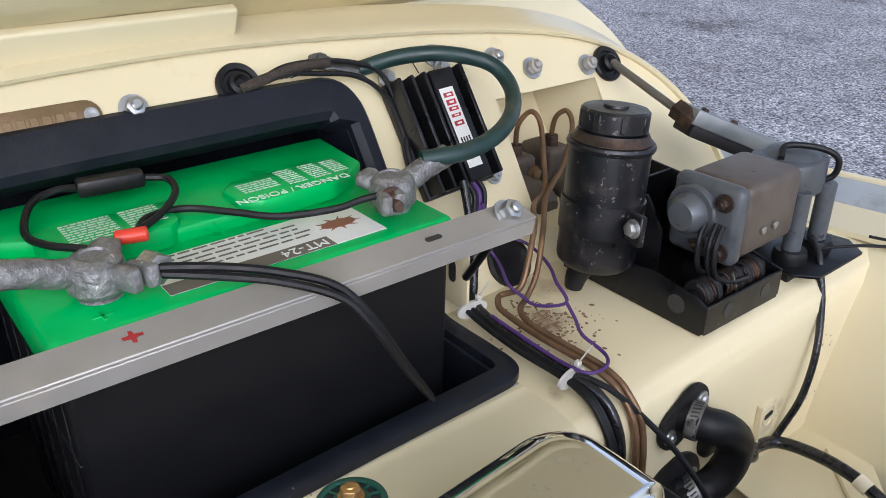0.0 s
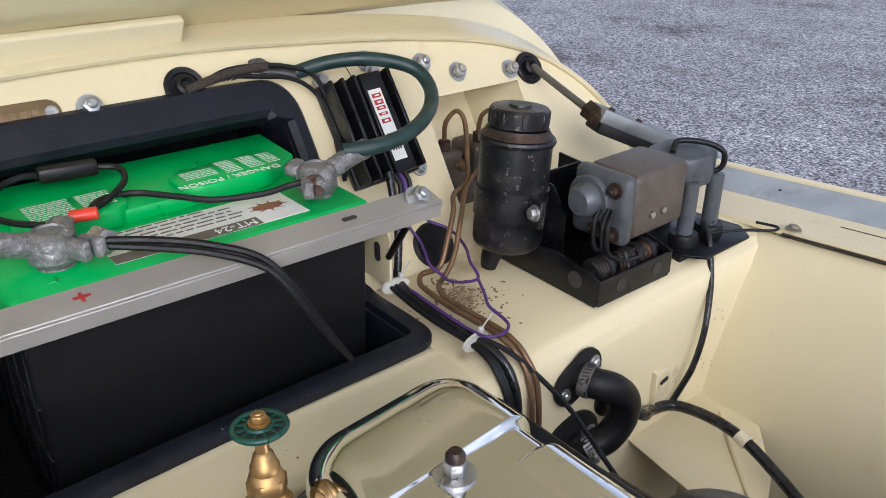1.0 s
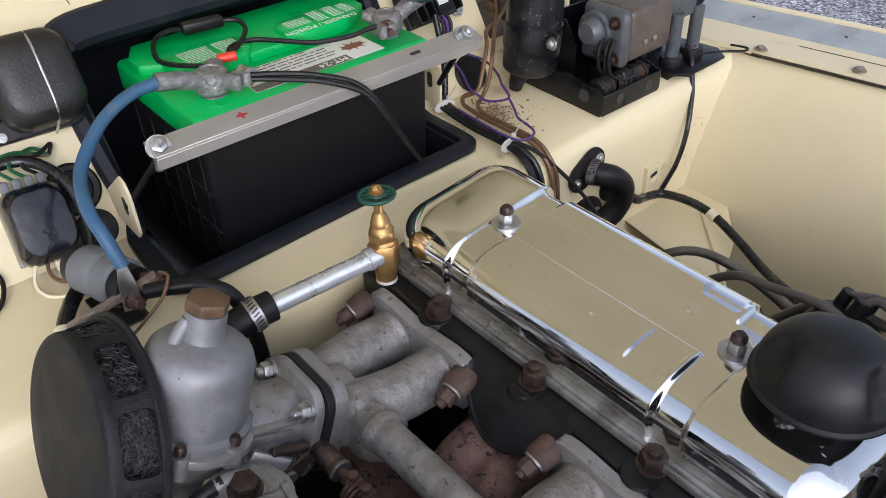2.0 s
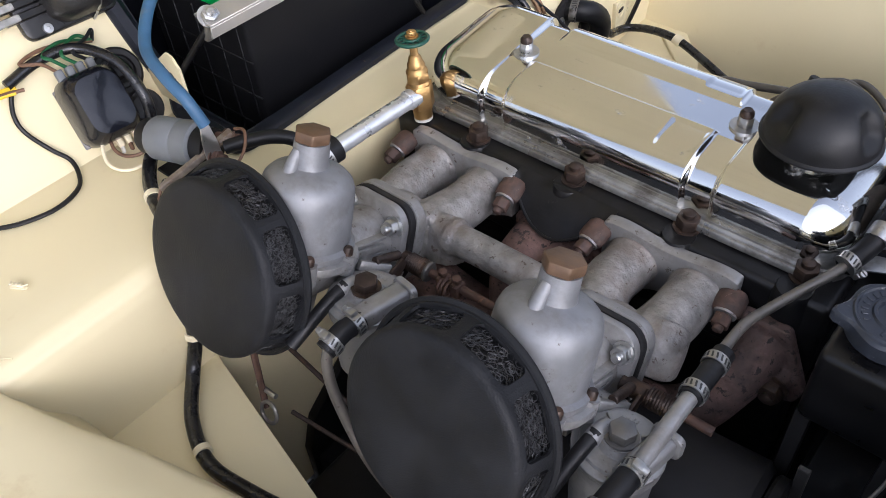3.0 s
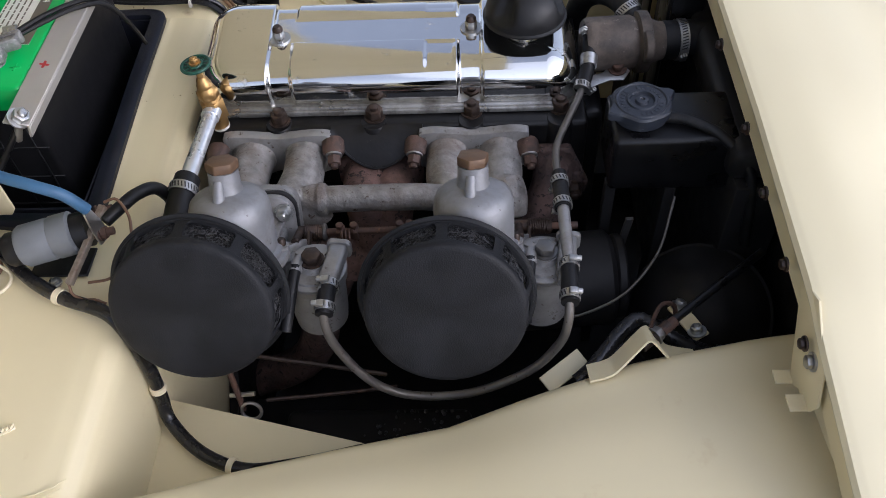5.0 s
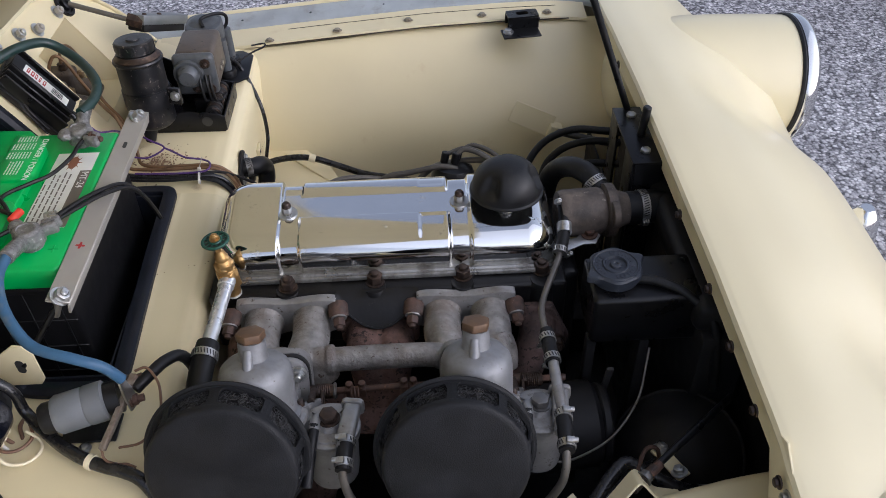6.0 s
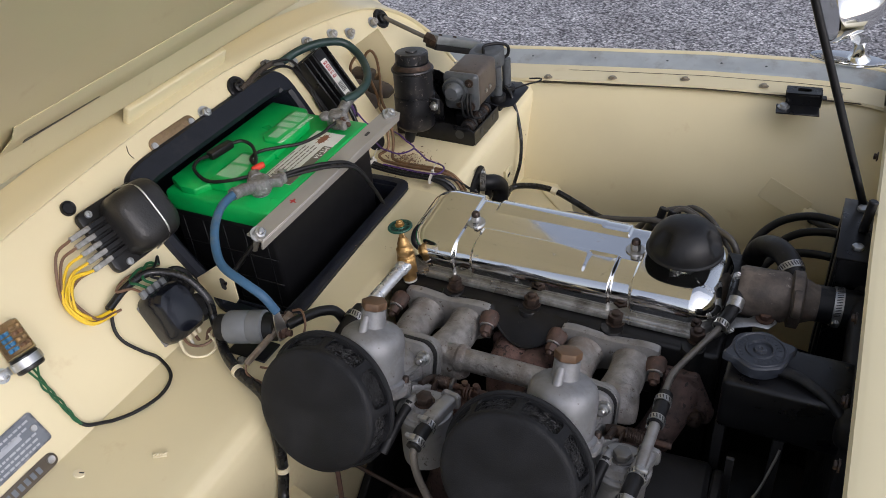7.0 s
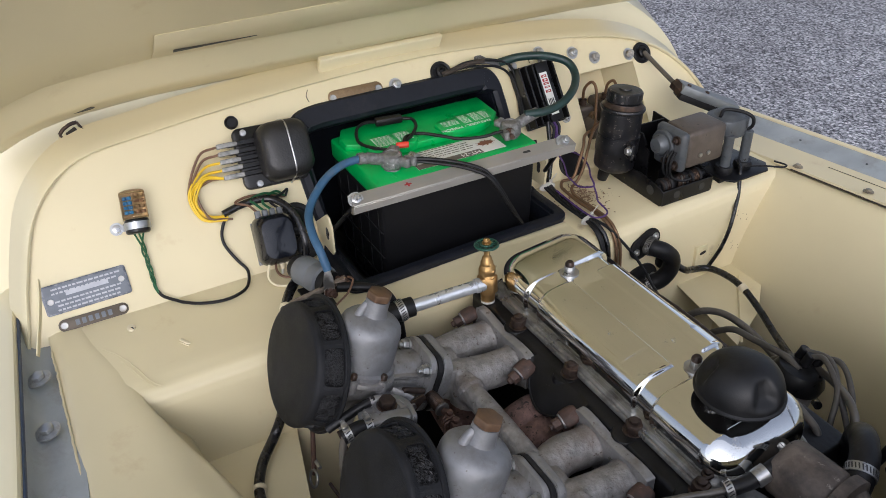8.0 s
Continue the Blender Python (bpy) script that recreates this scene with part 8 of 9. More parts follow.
for x, y in ((-0.006, 0.112), (-0.004, 0.154), (-0.066, 0.150)):
    po = part("post", rod((x, y, -0.030), (x, y, -0.088), 0.0085, seg=18, bev=0.001), MOTORG, wm, "grey mounting post", local=True)
    part("rubber_foot", lathe([(0, -0.098), (0.015, -0.098), (0.016, -0.092), (0.014, -0.086), (0, -0.086)], Matrix.Translation((x, y, 0)), 20), RUBBER, po, local=True)
part("mount_plate", prism([(-0.08, 0.090), (0.012, 0.088), (0.030, 0.102), (0.030, 0.182), (0.008, 0.200), (-0.08, 0.19)], 0.003, Matrix.Translation((0, 0, -0.101)), 0.0006), BLACKP, wm, "black mounting plate", local=True)
part("mount_wedge", prism([(-0.078, 0.092), (0.006, 0.092), (0.006, 0.186), (-0.078, 0.186)], 0.012, Matrix.Translation((0, 0, -0.1135)), 0.002), BLACKP, wm, local=True)
part("wire_loop", tube([(-0.030, 0.108, -0.004), (-0.034, 0.122, 0.004), (-0.014, 0.142, 0.003), (0.000, 0.154, -0.006), (-0.002, 0.156, -0.024), (-0.016, 0.146, -0.032)], 0.0030, 10), RUBBER, wm, "black wire loop", local=True)
for dx in (0.0, 0.006, -0.010):
    part("brush_lead", tube([(-0.014 + dx, -0.008, -0.030), (-0.012 + dx, -0.018, -0.046), (-0.010 + dx, -0.016, -0.070), (-0.006 + dx, 0.004, -0.082), (0.000 + dx, 0.020, -0.080)], 0.0024, 8), RUBBER, wm, "black brush lead", local=True)

ZINCG = mat("dull_grey_zinc_sheet", (0.22, 0.235, 0.24), 0.45, 0.5, 0.15, 40, 0.1, 200, (0.14, 0.14, 0.135), 0.25, 24)
rack = thing("wiper_rack", (-0.287, 0.445, 0.92), "grey wiper drive arm with cable tube", "wiper drive")
part("tube", rod((-0.388, 0.447, 0.958), (-0.296, 0.446, 0.926), 0.0043, seg=14), GREYPIPE, rack, "dull metal cable tube")
part("union_nut", rod((-0.300, 0.446, 0.928), (-0.276, 0.446, 0.919), 0.0115, seg=6), RUSTD, rack, "dark hexagon union nut")
AM = aim((-0.287, 0.444, 0.924), (-0.242, 0.545, 0.876))
part("arm", box((-0.004, -0.018, 0.0), (0.012, 0.017, 0.118), 0.002, 2, AM), ZINCG, rack, "grey folded arm")
part("arm_skirt", box((-0.016, -0.019, 0.004), (-0.003, 0.015, 0.112), 0.002, 2, AM), BLACKM, rack, "black arm underside")
for z in (0.012, 0.050):
    part("rivet", lathe([(0, 0), (0.0045, 0), (0.003, 0.003), (0, 0.0035)], AM @ Matrix.Translation((0.012, 0.008, z)) @ pose(0, 0, 0, 0, 90), 12), RUSTD, rack)
wire("motor_feed_wire", [(-0.150, 0.470, 0.835), (-0.136, 0.462, 0.826), (-0.127, 0.455, 0.812), (-0.116, 0.446, 0.790), (-0.104, 0.430, 0.762), (-0.099, 0.420, 0.735), (-0.098, 0.408, 0.705), (-0.104, 0.398, 0.675), (-0.106, 0.392, 0.664)], 0.0034, TAPE, "black taped wire running down from the wiper motor", seg=10)
wire("loose_wire", [(-0.140, 0.474, 0.826), (-0.118, 0.500, 0.829), (-0.098, 0.520, 0.830), (-0.100, 0.532, 0.830), (-0.122, 0.528, 0.829)], 0.0016, RUBBER, "thin loose wire end on the mounting plate")

# ---- shelf wiring beside the battery ----
wire("loom_wire", [(-0.325, 0.190, 0.905), (-0.2991, 0.1807, 0.8544), (-0.288, 0.172, 0.826), (-0.2776, 0.1647, 0.8145), (-0.2389, 0.1579, 0.8110), (-0.1945, 0.1545, 0.8110), (-0.1581, 0.1560, 0.8105), (-0.138, 0.159, 0.8075), (-0.118, 0.162, 0.792), (-0.107, 0.162, 0.755), (-0.104, 0.160, 0.66)], 0.0040, TAPE, "black taped loom in the bundle along the shelf", "wire", 12, "shelf wiring bundle")
for k, o in enumerate((0.0, 0.0042, -0.0038)):
    wire("loom_wire", [(-0.320, 0.158 + o, 0.88), (-0.2982, 0.1546 + o, 0.8342), (-0.2803, 0.1545 + 0.7 * o, 0.8150 + 0.3 * abs(o)), (-0.2476, 0.1526 + 0.6 * o, 0.8105 + 0.5 * max(0, o)), (-0.2046, 0.1495 + 0.5 * o, 0.8100 + 0.4 * max(0, o)), (-0.1665, 0.1505 + 0.5 * o, 0.8100), (-0.1454, 0.1510 + 0.6 * o, 0.8085), (-0.124, 0.152 + 0.6 * o, 0.798), (-0.108, 0.154 + 0.6 * o, 0.765), (-0.103, 0.153 + 0.6 * o, 0.70), (-0.102, 0.152 + 0.6 * o, 0.62)], 0.0021, RUBBER, "thin black wire in the bundle along the shelf", "wire", 8, "shelf wiring bundle")
wire("loom_wire", [(-0.150, 0.157, 0.8145), (-0.128, 0.170, 0.806), (-0.108, 0.186, 0.785), (-0.085, 0.204, 0.755), (-0.060, 0.215, 0.722), (-0.030, 0.222, 0.690), (0.01, 0.225, 0.64)], 0.0024, RUBBER, "thin black wire crossing in front of the bent hose", "wire", 8, "shelf wiring bundle")
for pts in ([(-0.400, 0.322, 0.880), (-0.400, 0.322, 0.892), (-0.395, 0.320, 0.913), (-0.385, 0.327, 0.927), (-0.372, 0.328, 0.917), (-0.350, 0.313, 0.887), (-0.330, 0.296, 0.868), (-0.300, 0.252, 0.874), (-0.282, 0.2361, 0.8647), (-0.268, 0.216, 0.840), (-0.2640, 0.2040, 0.8210), (-0.2760, 0.1925, 0.8125), (-0.2640, 0.1800, 0.8125), (-0.2503, 0.1757, 0.8125), (-0.2112, 0.1725, 0.8125), (-0.1800, 0.1735, 0.8125), (-0.1462, 0.1745, 0.8115), (-0.124, 0.1755, 0.802), (-0.108, 0.178, 0.770), (-0.104, 0.180, 0.680)],
            [(-0.400, 0.374, 0.880), (-0.400, 0.374, 0.893), (-0.395, 0.374, 0.911), (-0.385, 0.379, 0.918), (-0.370, 0.372, 0.905), (-0.345, 0.335, 0.880), (-0.312, 0.280, 0.872), (-0.2786, 0.2436, 0.8594), (-0.262, 0.222, 0.832), (-0.2560, 0.2060, 0.8160), (-0.2500, 0.1925, 0.8125), (-0.2380, 0.1840, 0.8125), (-0.2204, 0.1800, 0.8125), (-0.182, 0.1805, 0.8125), (-0.146, 0.1815, 0.8115), (-0.122, 0.182, 0.801), (-0.106, 0.184, 0.770), (-0.102, 0.186, 0.680)]):
    wire("brake_pipe", pts, 0.0027, COPPER, "bent brown copper brake pipe across the shelf", "pipe", 10, "brake pipes")
wire("purple_wire", [(-0.318, 0.205, 0.882), (-0.3102, 0.2213, 0.8532), (-0.2926, 0.2366, 0.8440), (-0.2770, 0.2394, 0.8380), (-0.252, 0.228, 0.838), (-0.2335, 0.2163, 0.8360), (-0.2148, 0.2100, 0.8270), (-0.2374, 0.1987, 0.8180), (-0.258, 0.199, 0.819), (-0.2725, 0.1985, 0.8230), (-0.290, 0.206, 0.829), (-0.3062, 0.2126, 0.8319), (-0.318, 0.204, 0.850)], 0.0015, PURPLE, "thin purple wire looping in front of the bulkhead plug", group="purple wires")
wire("purple_wire", [(-0.2148, 0.2100, 0.8270), (-0.198, 0.203, 0.822), (-0.1816, 0.1936, 0.8190), (-0.164, 0.1935, 0.8155), (-0.1531, 0.1905, 0.8150), (-0.143, 0.180, 0.8175), (-0.1392, 0.1660, 0.8190), (-0.1450, 0.1560, 0.8190), (-0.165, 0.1555, 0.8170), (-0.1856, 0.1565, 0.8160), (-0.220, 0.158, 0.816), (-0.2500, 0.160, 0.816)], 0.0015, PURPLE, "thin purple wire looping over the shelf", group="purple wires")
for p, q in (((-0.272, 0.157, 0.8135), (-0.262, 0.156, 0.8130)), ((-0.154, 0.1535, 0.8105), (-0.144, 0.1545, 0.8100))):
    t = thing("cable_tie", p, "white nylon cable tie round the wire bundle", "cable tie", "cable ties")
    m = aim(p, q)
    part("strap", lathe([(0.0122, -0.0013), (0.0129, -0.0013), (0.0129, 0.0013), (0.0122, 0.0013)], m @ Matrix.Diagonal((0.62, 1.15, 1, 1)), 24), WHITEP, t)
    part("lock", box((-0.0024, -0.0024, -0.0024), (0.0024, 0.0024, 0.0024), 0.0008, 1, m @ Matrix.Translation((0.010, -0.006, 0))), WHITEP, t)
    part("tail", box((-0.0005, -0.0011, 0.0), (0.0005, 0.0011, 0.019), 0.0004, 1, m @ pose(0.010, -0.006, 0, 20, 70, 0)), WHITEP, t)
conn = thing("hose_connector", (-0.104, 0.150, 0.72), "black threaded pipe connector below the shelf edge", "connector")
part("upper", rod((-0.101, 0.148, 0.742), (-0.101, 0.148, 0.720), 0.010, seg=6, bev=0.001), BAKE, conn)
part("lower", rod((-0.101, 0.148, 0.718), (-0.101, 0.148, 0.695), 0.011, seg=6, bev=0.001), BAKE, conn)
rg = random.Random(21)
bm = bmesh.new()
for _ in range(150):
    r = abs(rg.gauss(0, 0.026))
    a = rg.uniform(0, 6.28)
    s = rg.uniform(0.0004, 0.0013)
    join(bm, lathe([(0, 0), (s * 1.4, 0), (s, s * 0.6), (0, s * 0.7)], I4, 5), pose(-0.215 + r * math.cos(a), 0.200 + r * math.sin(a), 0.8085, 0, 0, rg.uniform(0, 360)) @ Matrix.Diagonal((rg.uniform(0.6, 2.2), 1, 1, 1)))
for _ in range(26):
    a, r = rg.uniform(0, 6.28), abs(rg.gauss(0, 0.012))
    s = rg.uniform(0.002, 0.0055)
    join(bm, tube([(-s, 0, 0), (-s * 0.3, s * 0.25, s * 0.35), (s * 0.4, -s * 0.1, s * 0.2), (s, s * 0.1, 0)], s * 0.16, 5, 2), pose(-0.232 + r * math.cos(a), 0.196 + r * math.sin(a), 0.8105, rg.uniform(-15, 15), rg.uniform(-15, 15), rg.uniform(0, 360)))
rd = part("rust_crumbs", bm, mat("rust_crumbs", (0.22, 0.14, 0.08), 0.85, 0, 0.4, 200, 0.4, 300))
tagged(rd, "brown rust crumbs and dry leaf bits on the shelf", "debris", kind="stuff")

# ---- heater hose and blanking plates on the front face ----
for z, y, w, h, turn, label in ((0.7605, 0.2395, 0.062, 0.041, -60, "black oval hose flange plate with bolts"), (0.6850, 0.2380, 0.074, 0.066, -75, "large black rounded hose flange plate with bolts")):
    t = thing("hose_flange", (-0.110, y, z), label, "flange", "hose flanges")
    m = Matrix.Translation((-0.1125, y, z)) @ pose(0, 0, 0, 0, 90, 0) @ pose(0, 0, 0, 0, 0, turn)
    part("plate", prism(rounded(w, h, h * 0.48, 8), 0.0045, m, 0.001), BLACKM, t)
    part("stub", rod((-0.110, y, z), (-0.094, y + 0.002, z), 0.0125, seg=20), BLACKM, t)
    for s in (-1, 1):
        part("bolt", lathe([(0, 0), (0.0068, 0), (0.0068, 0.001), (0.0046, 0.0012), (0.0044, 0.0035), (0.003, 0.0048), (0, 0.0048)], m @ Matrix.Translation((s * w * 0.34, 0, 0.0045)), 16), ZINC, t)
hb = thing("bent_hose", (-0.09, 0.25, 0.72), "thick black rubber hose bent in a half turn", "hose")
part("hose", tube([(-0.1075, 0.241, 0.760), (-0.094, 0.246, 0.7595), (-0.085, 0.260, 0.753), (-0.082, 0.2745, 0.737), (-0.083, 0.276, 0.715), (-0.088, 0.265, 0.695), (-0.096, 0.251, 0.6865), (-0.1075, 0.239, 0.685)], 0.0142, 22, 6), RUBBER, hb)
clamp((-0.1015, 0.2432, 0.7600), (-0.094, 0.246, 0.7595), 0.0144, "dulled worm-drive clamp round the bent hose", 82, 0.012, ZINCD)
clamp((-0.0975, 0.2495, 0.6862), (-0.088, 0.265, 0.695), 0.0144, "bright worm-drive clamp round the bent hose", 100, 0.012)
tab = thing("face_tab", (-0.112, 0.373, 0.69), "cream painted folded tab with a slotted hole on the front face", "bracket")
part("tab", box((-0.1125, 0.361, 0.676), (-0.1092, 0.389, 0.712), 0.0014, 2), CREAM_IN, tab)
part("fold", box((-0.1125, 0.3585, 0.670), (-0.1055, 0.3615, 0.714), 0.0009, 1), CREAM_IN, tab)
part("slot", prism(rounded(0.0055, 0.0135, 0.0026, 4), 0.0005, Matrix.Translation((-0.1090, 0.377, 0.697)) @ pose(0, 0, 0, 0, 90, 0) @ pose(0, 0, 0, 0, 0, 12)), SEAMK, tab, "dark slotted hole")
part("rim", tube([V(-0.1090, 0.377 + 0.0085 * math.cos(a), 0.697 + 0.0110 * math.sin(a)) for a in [2 * math.pi * k / 20 for k in range(21)]], 0.0011, 6, 1), CREAM_IN, tab)

# ---- wiring along the far inner wing ----
hl = thing("wiring_harness", (0.0, 0.38, 0.66), "black taped wiring harness along the far inner wing", "wiring harness")
part("grommet", lathe([(0, 0), (0.019, 0), (0.019, 0.003), (0.012, 0.007), (0, 0.007)], Matrix.Translation((-0.1115, 0.288, 0.716)) @ pose(0, 0, 0, 0, 90), 24), RUBBER, hl, "black rubber grommet")
part("loom", tube([(-0.108, 0.289, 0.715), (-0.094, 0.302, 0.706), (-0.088, 0.318, 0.694), (-0.105, 0.355, 0.672), (-0.100, 0.388, 0.666), (-0.062, 0.392, 0.672), (-0.020, 0.388, 0.672), (0.025, 0.382, 0.658), (0.070, 0.368, 0.648), (0.11, 0.345, 0.655), (0.15, 0.32, 0.665), (0.20, 0.27, 0.69), (0.26, 0.22, 0.72)], 0.0058, 12), TAPE, hl)
part("clip", lathe([(0.006, -0.006), (0.0074, -0.006), (0.0074, 0.006), (0.006, 0.006)], aim((-0.020, 0.388, 0.672), (0.0, 0.386, 0.666)), 18), IVORY, hl, "ivory plastic clip")
wire("grey_hose", [(-0.02, 0.25, 0.66), (0.005, 0.262, 0.690), (0.035, 0.278, 0.700), (0.075, 0.285, 0.698), (0.12, 0.285, 0.690), (0.17, 0.27, 0.688), (0.22, 0.24, 0.70)], 0.0056, GREYPIPE, "grey hose along the far side of the engine", "hose", 12, "grey hoses")
wire("grey_hose", [(0.15, 0.22, 0.70), (0.19, 0.235, 0.745), (0.24, 0.228, 0.765), (0.30, 0.20, 0.782), (0.335, 0.178, 0.775), (0.345, 0.165, 0.74), (0.34, 0.16, 0.68)], 0.0052, GREYPIPE, "grey hose looping behind the filler cap", "hose", 12, "grey hoses")
wire("grey_hose", [(0.16, 0.14, 0.76), (0.22, 0.135, 0.775), (0.28, 0.13, 0.785), (0.315, 0.12, 0.78), (0.33, 0.115, 0.74)], 0.0052, GREYPIPE, "grey hose beside the rocker cover", "hose", 12, "grey hoses")
wire("pipe_behind_cover", [(0.00, 0.150, 0.770), (0.08, 0.142, 0.782), (0.16, 0.135, 0.786), (0.24, 0.13, 0.785)], 0.0048, RUSTD, "dark steel pipe behind the rocker cover", "pipe", 12)
dist = thing("distributor", (0.225, 0.20, 0.70), "black bakelite distributor cap with ignition leads", "distributor")
part("body", rod((0.225, 0.185, 0.68), (0.228, 0.205, 0.745), 0.030, seg=28, bev=0.004), ALUR, dist)
part("cap", lathe([(0, 0.0), (0.034, 0.0), (0.036, 0.012), (0.030, 0.026), (0.018, 0.030), (0, 0.030)], aim((0.228, 0.205, 0.742), (0.232, 0.218, 0.80)), 28), BAKE, dist, "black cap")
LEADG = mat("grey_rubber_lead", (0.075, 0.068, 0.058), 0.5, 0, 0.2, 60, 0.1, 200, (0.12, 0.10, 0.08), 0.25, 30)
for k in range(3):
    a = 2 * math.pi * k / 5
    p = V(0.230 + 0.019 * math.cos(a), 0.210 + 0.019 * math.sin(a), 0.768) if k else V(0.231, 0.212, 0.772)
    part("lead_boot", rod(p, p + V(0.004, 0.004, 0.018), 0.0065, seg=12, bev=0.001), RUBBER, dist)
    part("lead", tube([p + V(0.003, 0.003, 0.014), p + V(0.02 + 0.01 * k, 0.006, 0.022), p + V(0.055 + 0.012 * k, -0.01 - 0.008 * k, 0.012), p + V(0.10, -0.03 - 0.012 * k, -0.03), p + V(0.12, -0.04, -0.10)], 0.0038, 10), LEADG, dist, "grey ignition lead")
wire("grey_hose", [(0.060, 0.198, 0.70), (0.088, 0.20, 0.731), (0.122, 0.20, 0.760), (0.158, 0.20, 0.767), (0.208, 0.20, 0.776), (0.235, 0.198, 0.772)], 0.0046, LEADG, "grey hose arching beside the rocker cover", "hose", 12, "grey hoses")
wire("grey_hose", [(0.270, 0.112, 0.800), (0.285, 0.110, 0.809), (0.311, 0.110, 0.803), (0.333, 0.108, 0.794), (0.340, 0.104, 0.773), (0.345, 0.094, 0.755), (0.355, 0.080, 0.750)], 0.0046, LEADG, "grey hose curling round the rocker cover end", "hose", 12, "grey hoses")
duct = thing("bracket_tab", (0.385, 0.43, 0.70), "cream painted bent bracket tab on the inner wing", "bracket")
part("tab", box((-0.040, -0.0012, -0.020), (0.040, 0.0012, 0.020), 0.0008, 1, pose(0.384, 0.412, 0.722, -18, 22, -10)), CREAM_IN, duct)
part("end", box((-0.012, -0.012, -0.012), (0.012, 0.012, 0.012), 0.003, 2, pose(0.424, 0.405, 0.700, 0, 20, 0)), CREAM_IN, duct)
for k, pts in enumerate(([(0.43, 0.395, 0.702), (0.455, 0.36, 0.715), (0.49, 0.31, 0.735), (0.52, 0.28, 0.75)],
                         [(0.345, 0.235, 0.68), (0.355, 0.262, 0.725), (0.385, 0.280, 0.76), (0.43, 0.275, 0.785), (0.48, 0.26, 0.79), (0.52, 0.25, 0.79)],
                         [(0.375, 0.235, 0.68), (0.385, 0.262, 0.72), (0.415, 0.272, 0.75), (0.46, 0.265, 0.768), (0.52, 0.25, 0.77)],
                         [(0.37, 0.22, 0.70), (0.40, 0.24, 0.73), (0.45, 0.235, 0.745), (0.50, 0.225, 0.748)])):
    wire("lamp_cable", pts, 0.0062, RUBBER, "black cable passing towards the headlamp", "cable", 12, "headlamp cables")

# ---- front of the bay, carburettor side ----
bell = thing("horn", (0.52, -0.25, 0.62), "large black horn bell deep beside the radiator", "horn")
part("bell", lathe([(0.078, 0.0), (0.080, 0.003), (0.076, 0.010), (0.060, 0.030), (0.035, 0.045), (0.014, 0.052), (0, 0.053)], aim((0.485, -0.262, 0.645), (0.40, -0.36, 0.80)), 48), BLACKM, bell)
part("rim", lathe([(0.078, -0.004), (0.083, -0.002), (0.083, 0.002), (0.078, 0.004)], aim((0.485, -0.262, 0.645), (0.40, -0.36, 0.80)), 48), BLACKM, bell)
oil = thing("dynamo", (0.33, -0.23, 0.66), "black cylindrical dynamo low beside the engine", "dynamo")
part("body", rod((0.225, -0.235, 0.668), (0.385, -0.225, 0.672), 0.056, seg=40, bev=0.006), BLACKM, oil)
part("end", rod((0.385, -0.225, 0.672), (0.398, -0.2245, 0.672), 0.050, seg=36, bev=0.003), BLACKM, oil)
DULLK = mat("dusty_black_rubber", (0.035, 0.033, 0.032), 0.7, 0, 0.3, 60, 0.3, 200)
belt = thing("fan_belt", (0.40, -0.12, 0.65), "dark fan belt running down to the dynamo", "belt")
part("run", box((-0.0045, -0.0022, -0.135), (0.0045, 0.0022, 0.135), 0.0008, 1, pose(0.4005, -0.170, 0.618, 14, 0, 0)), DULLK, belt)
arm_ = thing("steady_bracket", (0.40, -0.38, 0.76), "cream bent steel bracket on the wing edge", "bracket")
def bent_strip(pts, y0, y1, thick):
    """A strip bent along (x, z, dy) points, its width running from y0 to y1."""
    path = smooth_path([V(x, 0, z) for x, z, dy in pts], 4)
    dys = smooth_path([V(x, dy, 0) for x, z, dy in pts], 4)
    return sheet(lambda u, v: (path[round(u * (len(path) - 1))].x, lerp(y0, y1, v) + dys[round(u * (len(path) - 1))].y, path[round(u * (len(path) - 1))].z - 0.013 * v), len(path) - 1, 3, thick)


part("strap", bent_strip([(0.334, 0.760, -0.030), (0.352, 0.762, -0.026), (0.362, 0.764, -0.020), (0.384, 0.779, -0.004), (0.391, 0.782, 0.0), (0.397, 0.779, 0.0), (0.412, 0.760, -0.004), (0.420, 0.755, -0.006), (0.442, 0.754, -0.010)], -0.386, -0.360, 0.0022), CREAM_IN, arm_)
part("bolt", rod((0.386, -0.382, 0.764), (0.416, -0.358, 0.768), 0.0060, seg=12, bev=0.001), RUSTD, arm_)
part("bolt_nut", nut(aim((0.400, -0.371, 0.7660), (0.416, -0.358, 0.768)), 0.0078, 0.007, 0.0095), STEELD, arm_)
wire("stay_rod", [(0.412, -0.362, 0.767), (0.428, -0.348, 0.768), (0.526, -0.270, 0.770)], 0.0043, BLACKP, "black stay rod running forward from the bracket", "rod", 12)
wire("stay_boot", [(0.408, -0.366, 0.767), (0.422, -0.354, 0.768)], 0.0056, RUST, "rusty threaded end of the stay rod", "rod end", 12)
for p, turn, L in (((0.316, -0.378, 0.715), 35, 0.050),):
    t = thing("cream_tab", p, "cream painted flat steel tab low in the bay", "tab", "cream tabs")
    part("plate", box((-L / 2, -0.010, -0.0015), (L / 2, 0.010, 0.0015), 0.0005, 1, pose(*p, 15, -12, turn)), CREAM_IN, t)
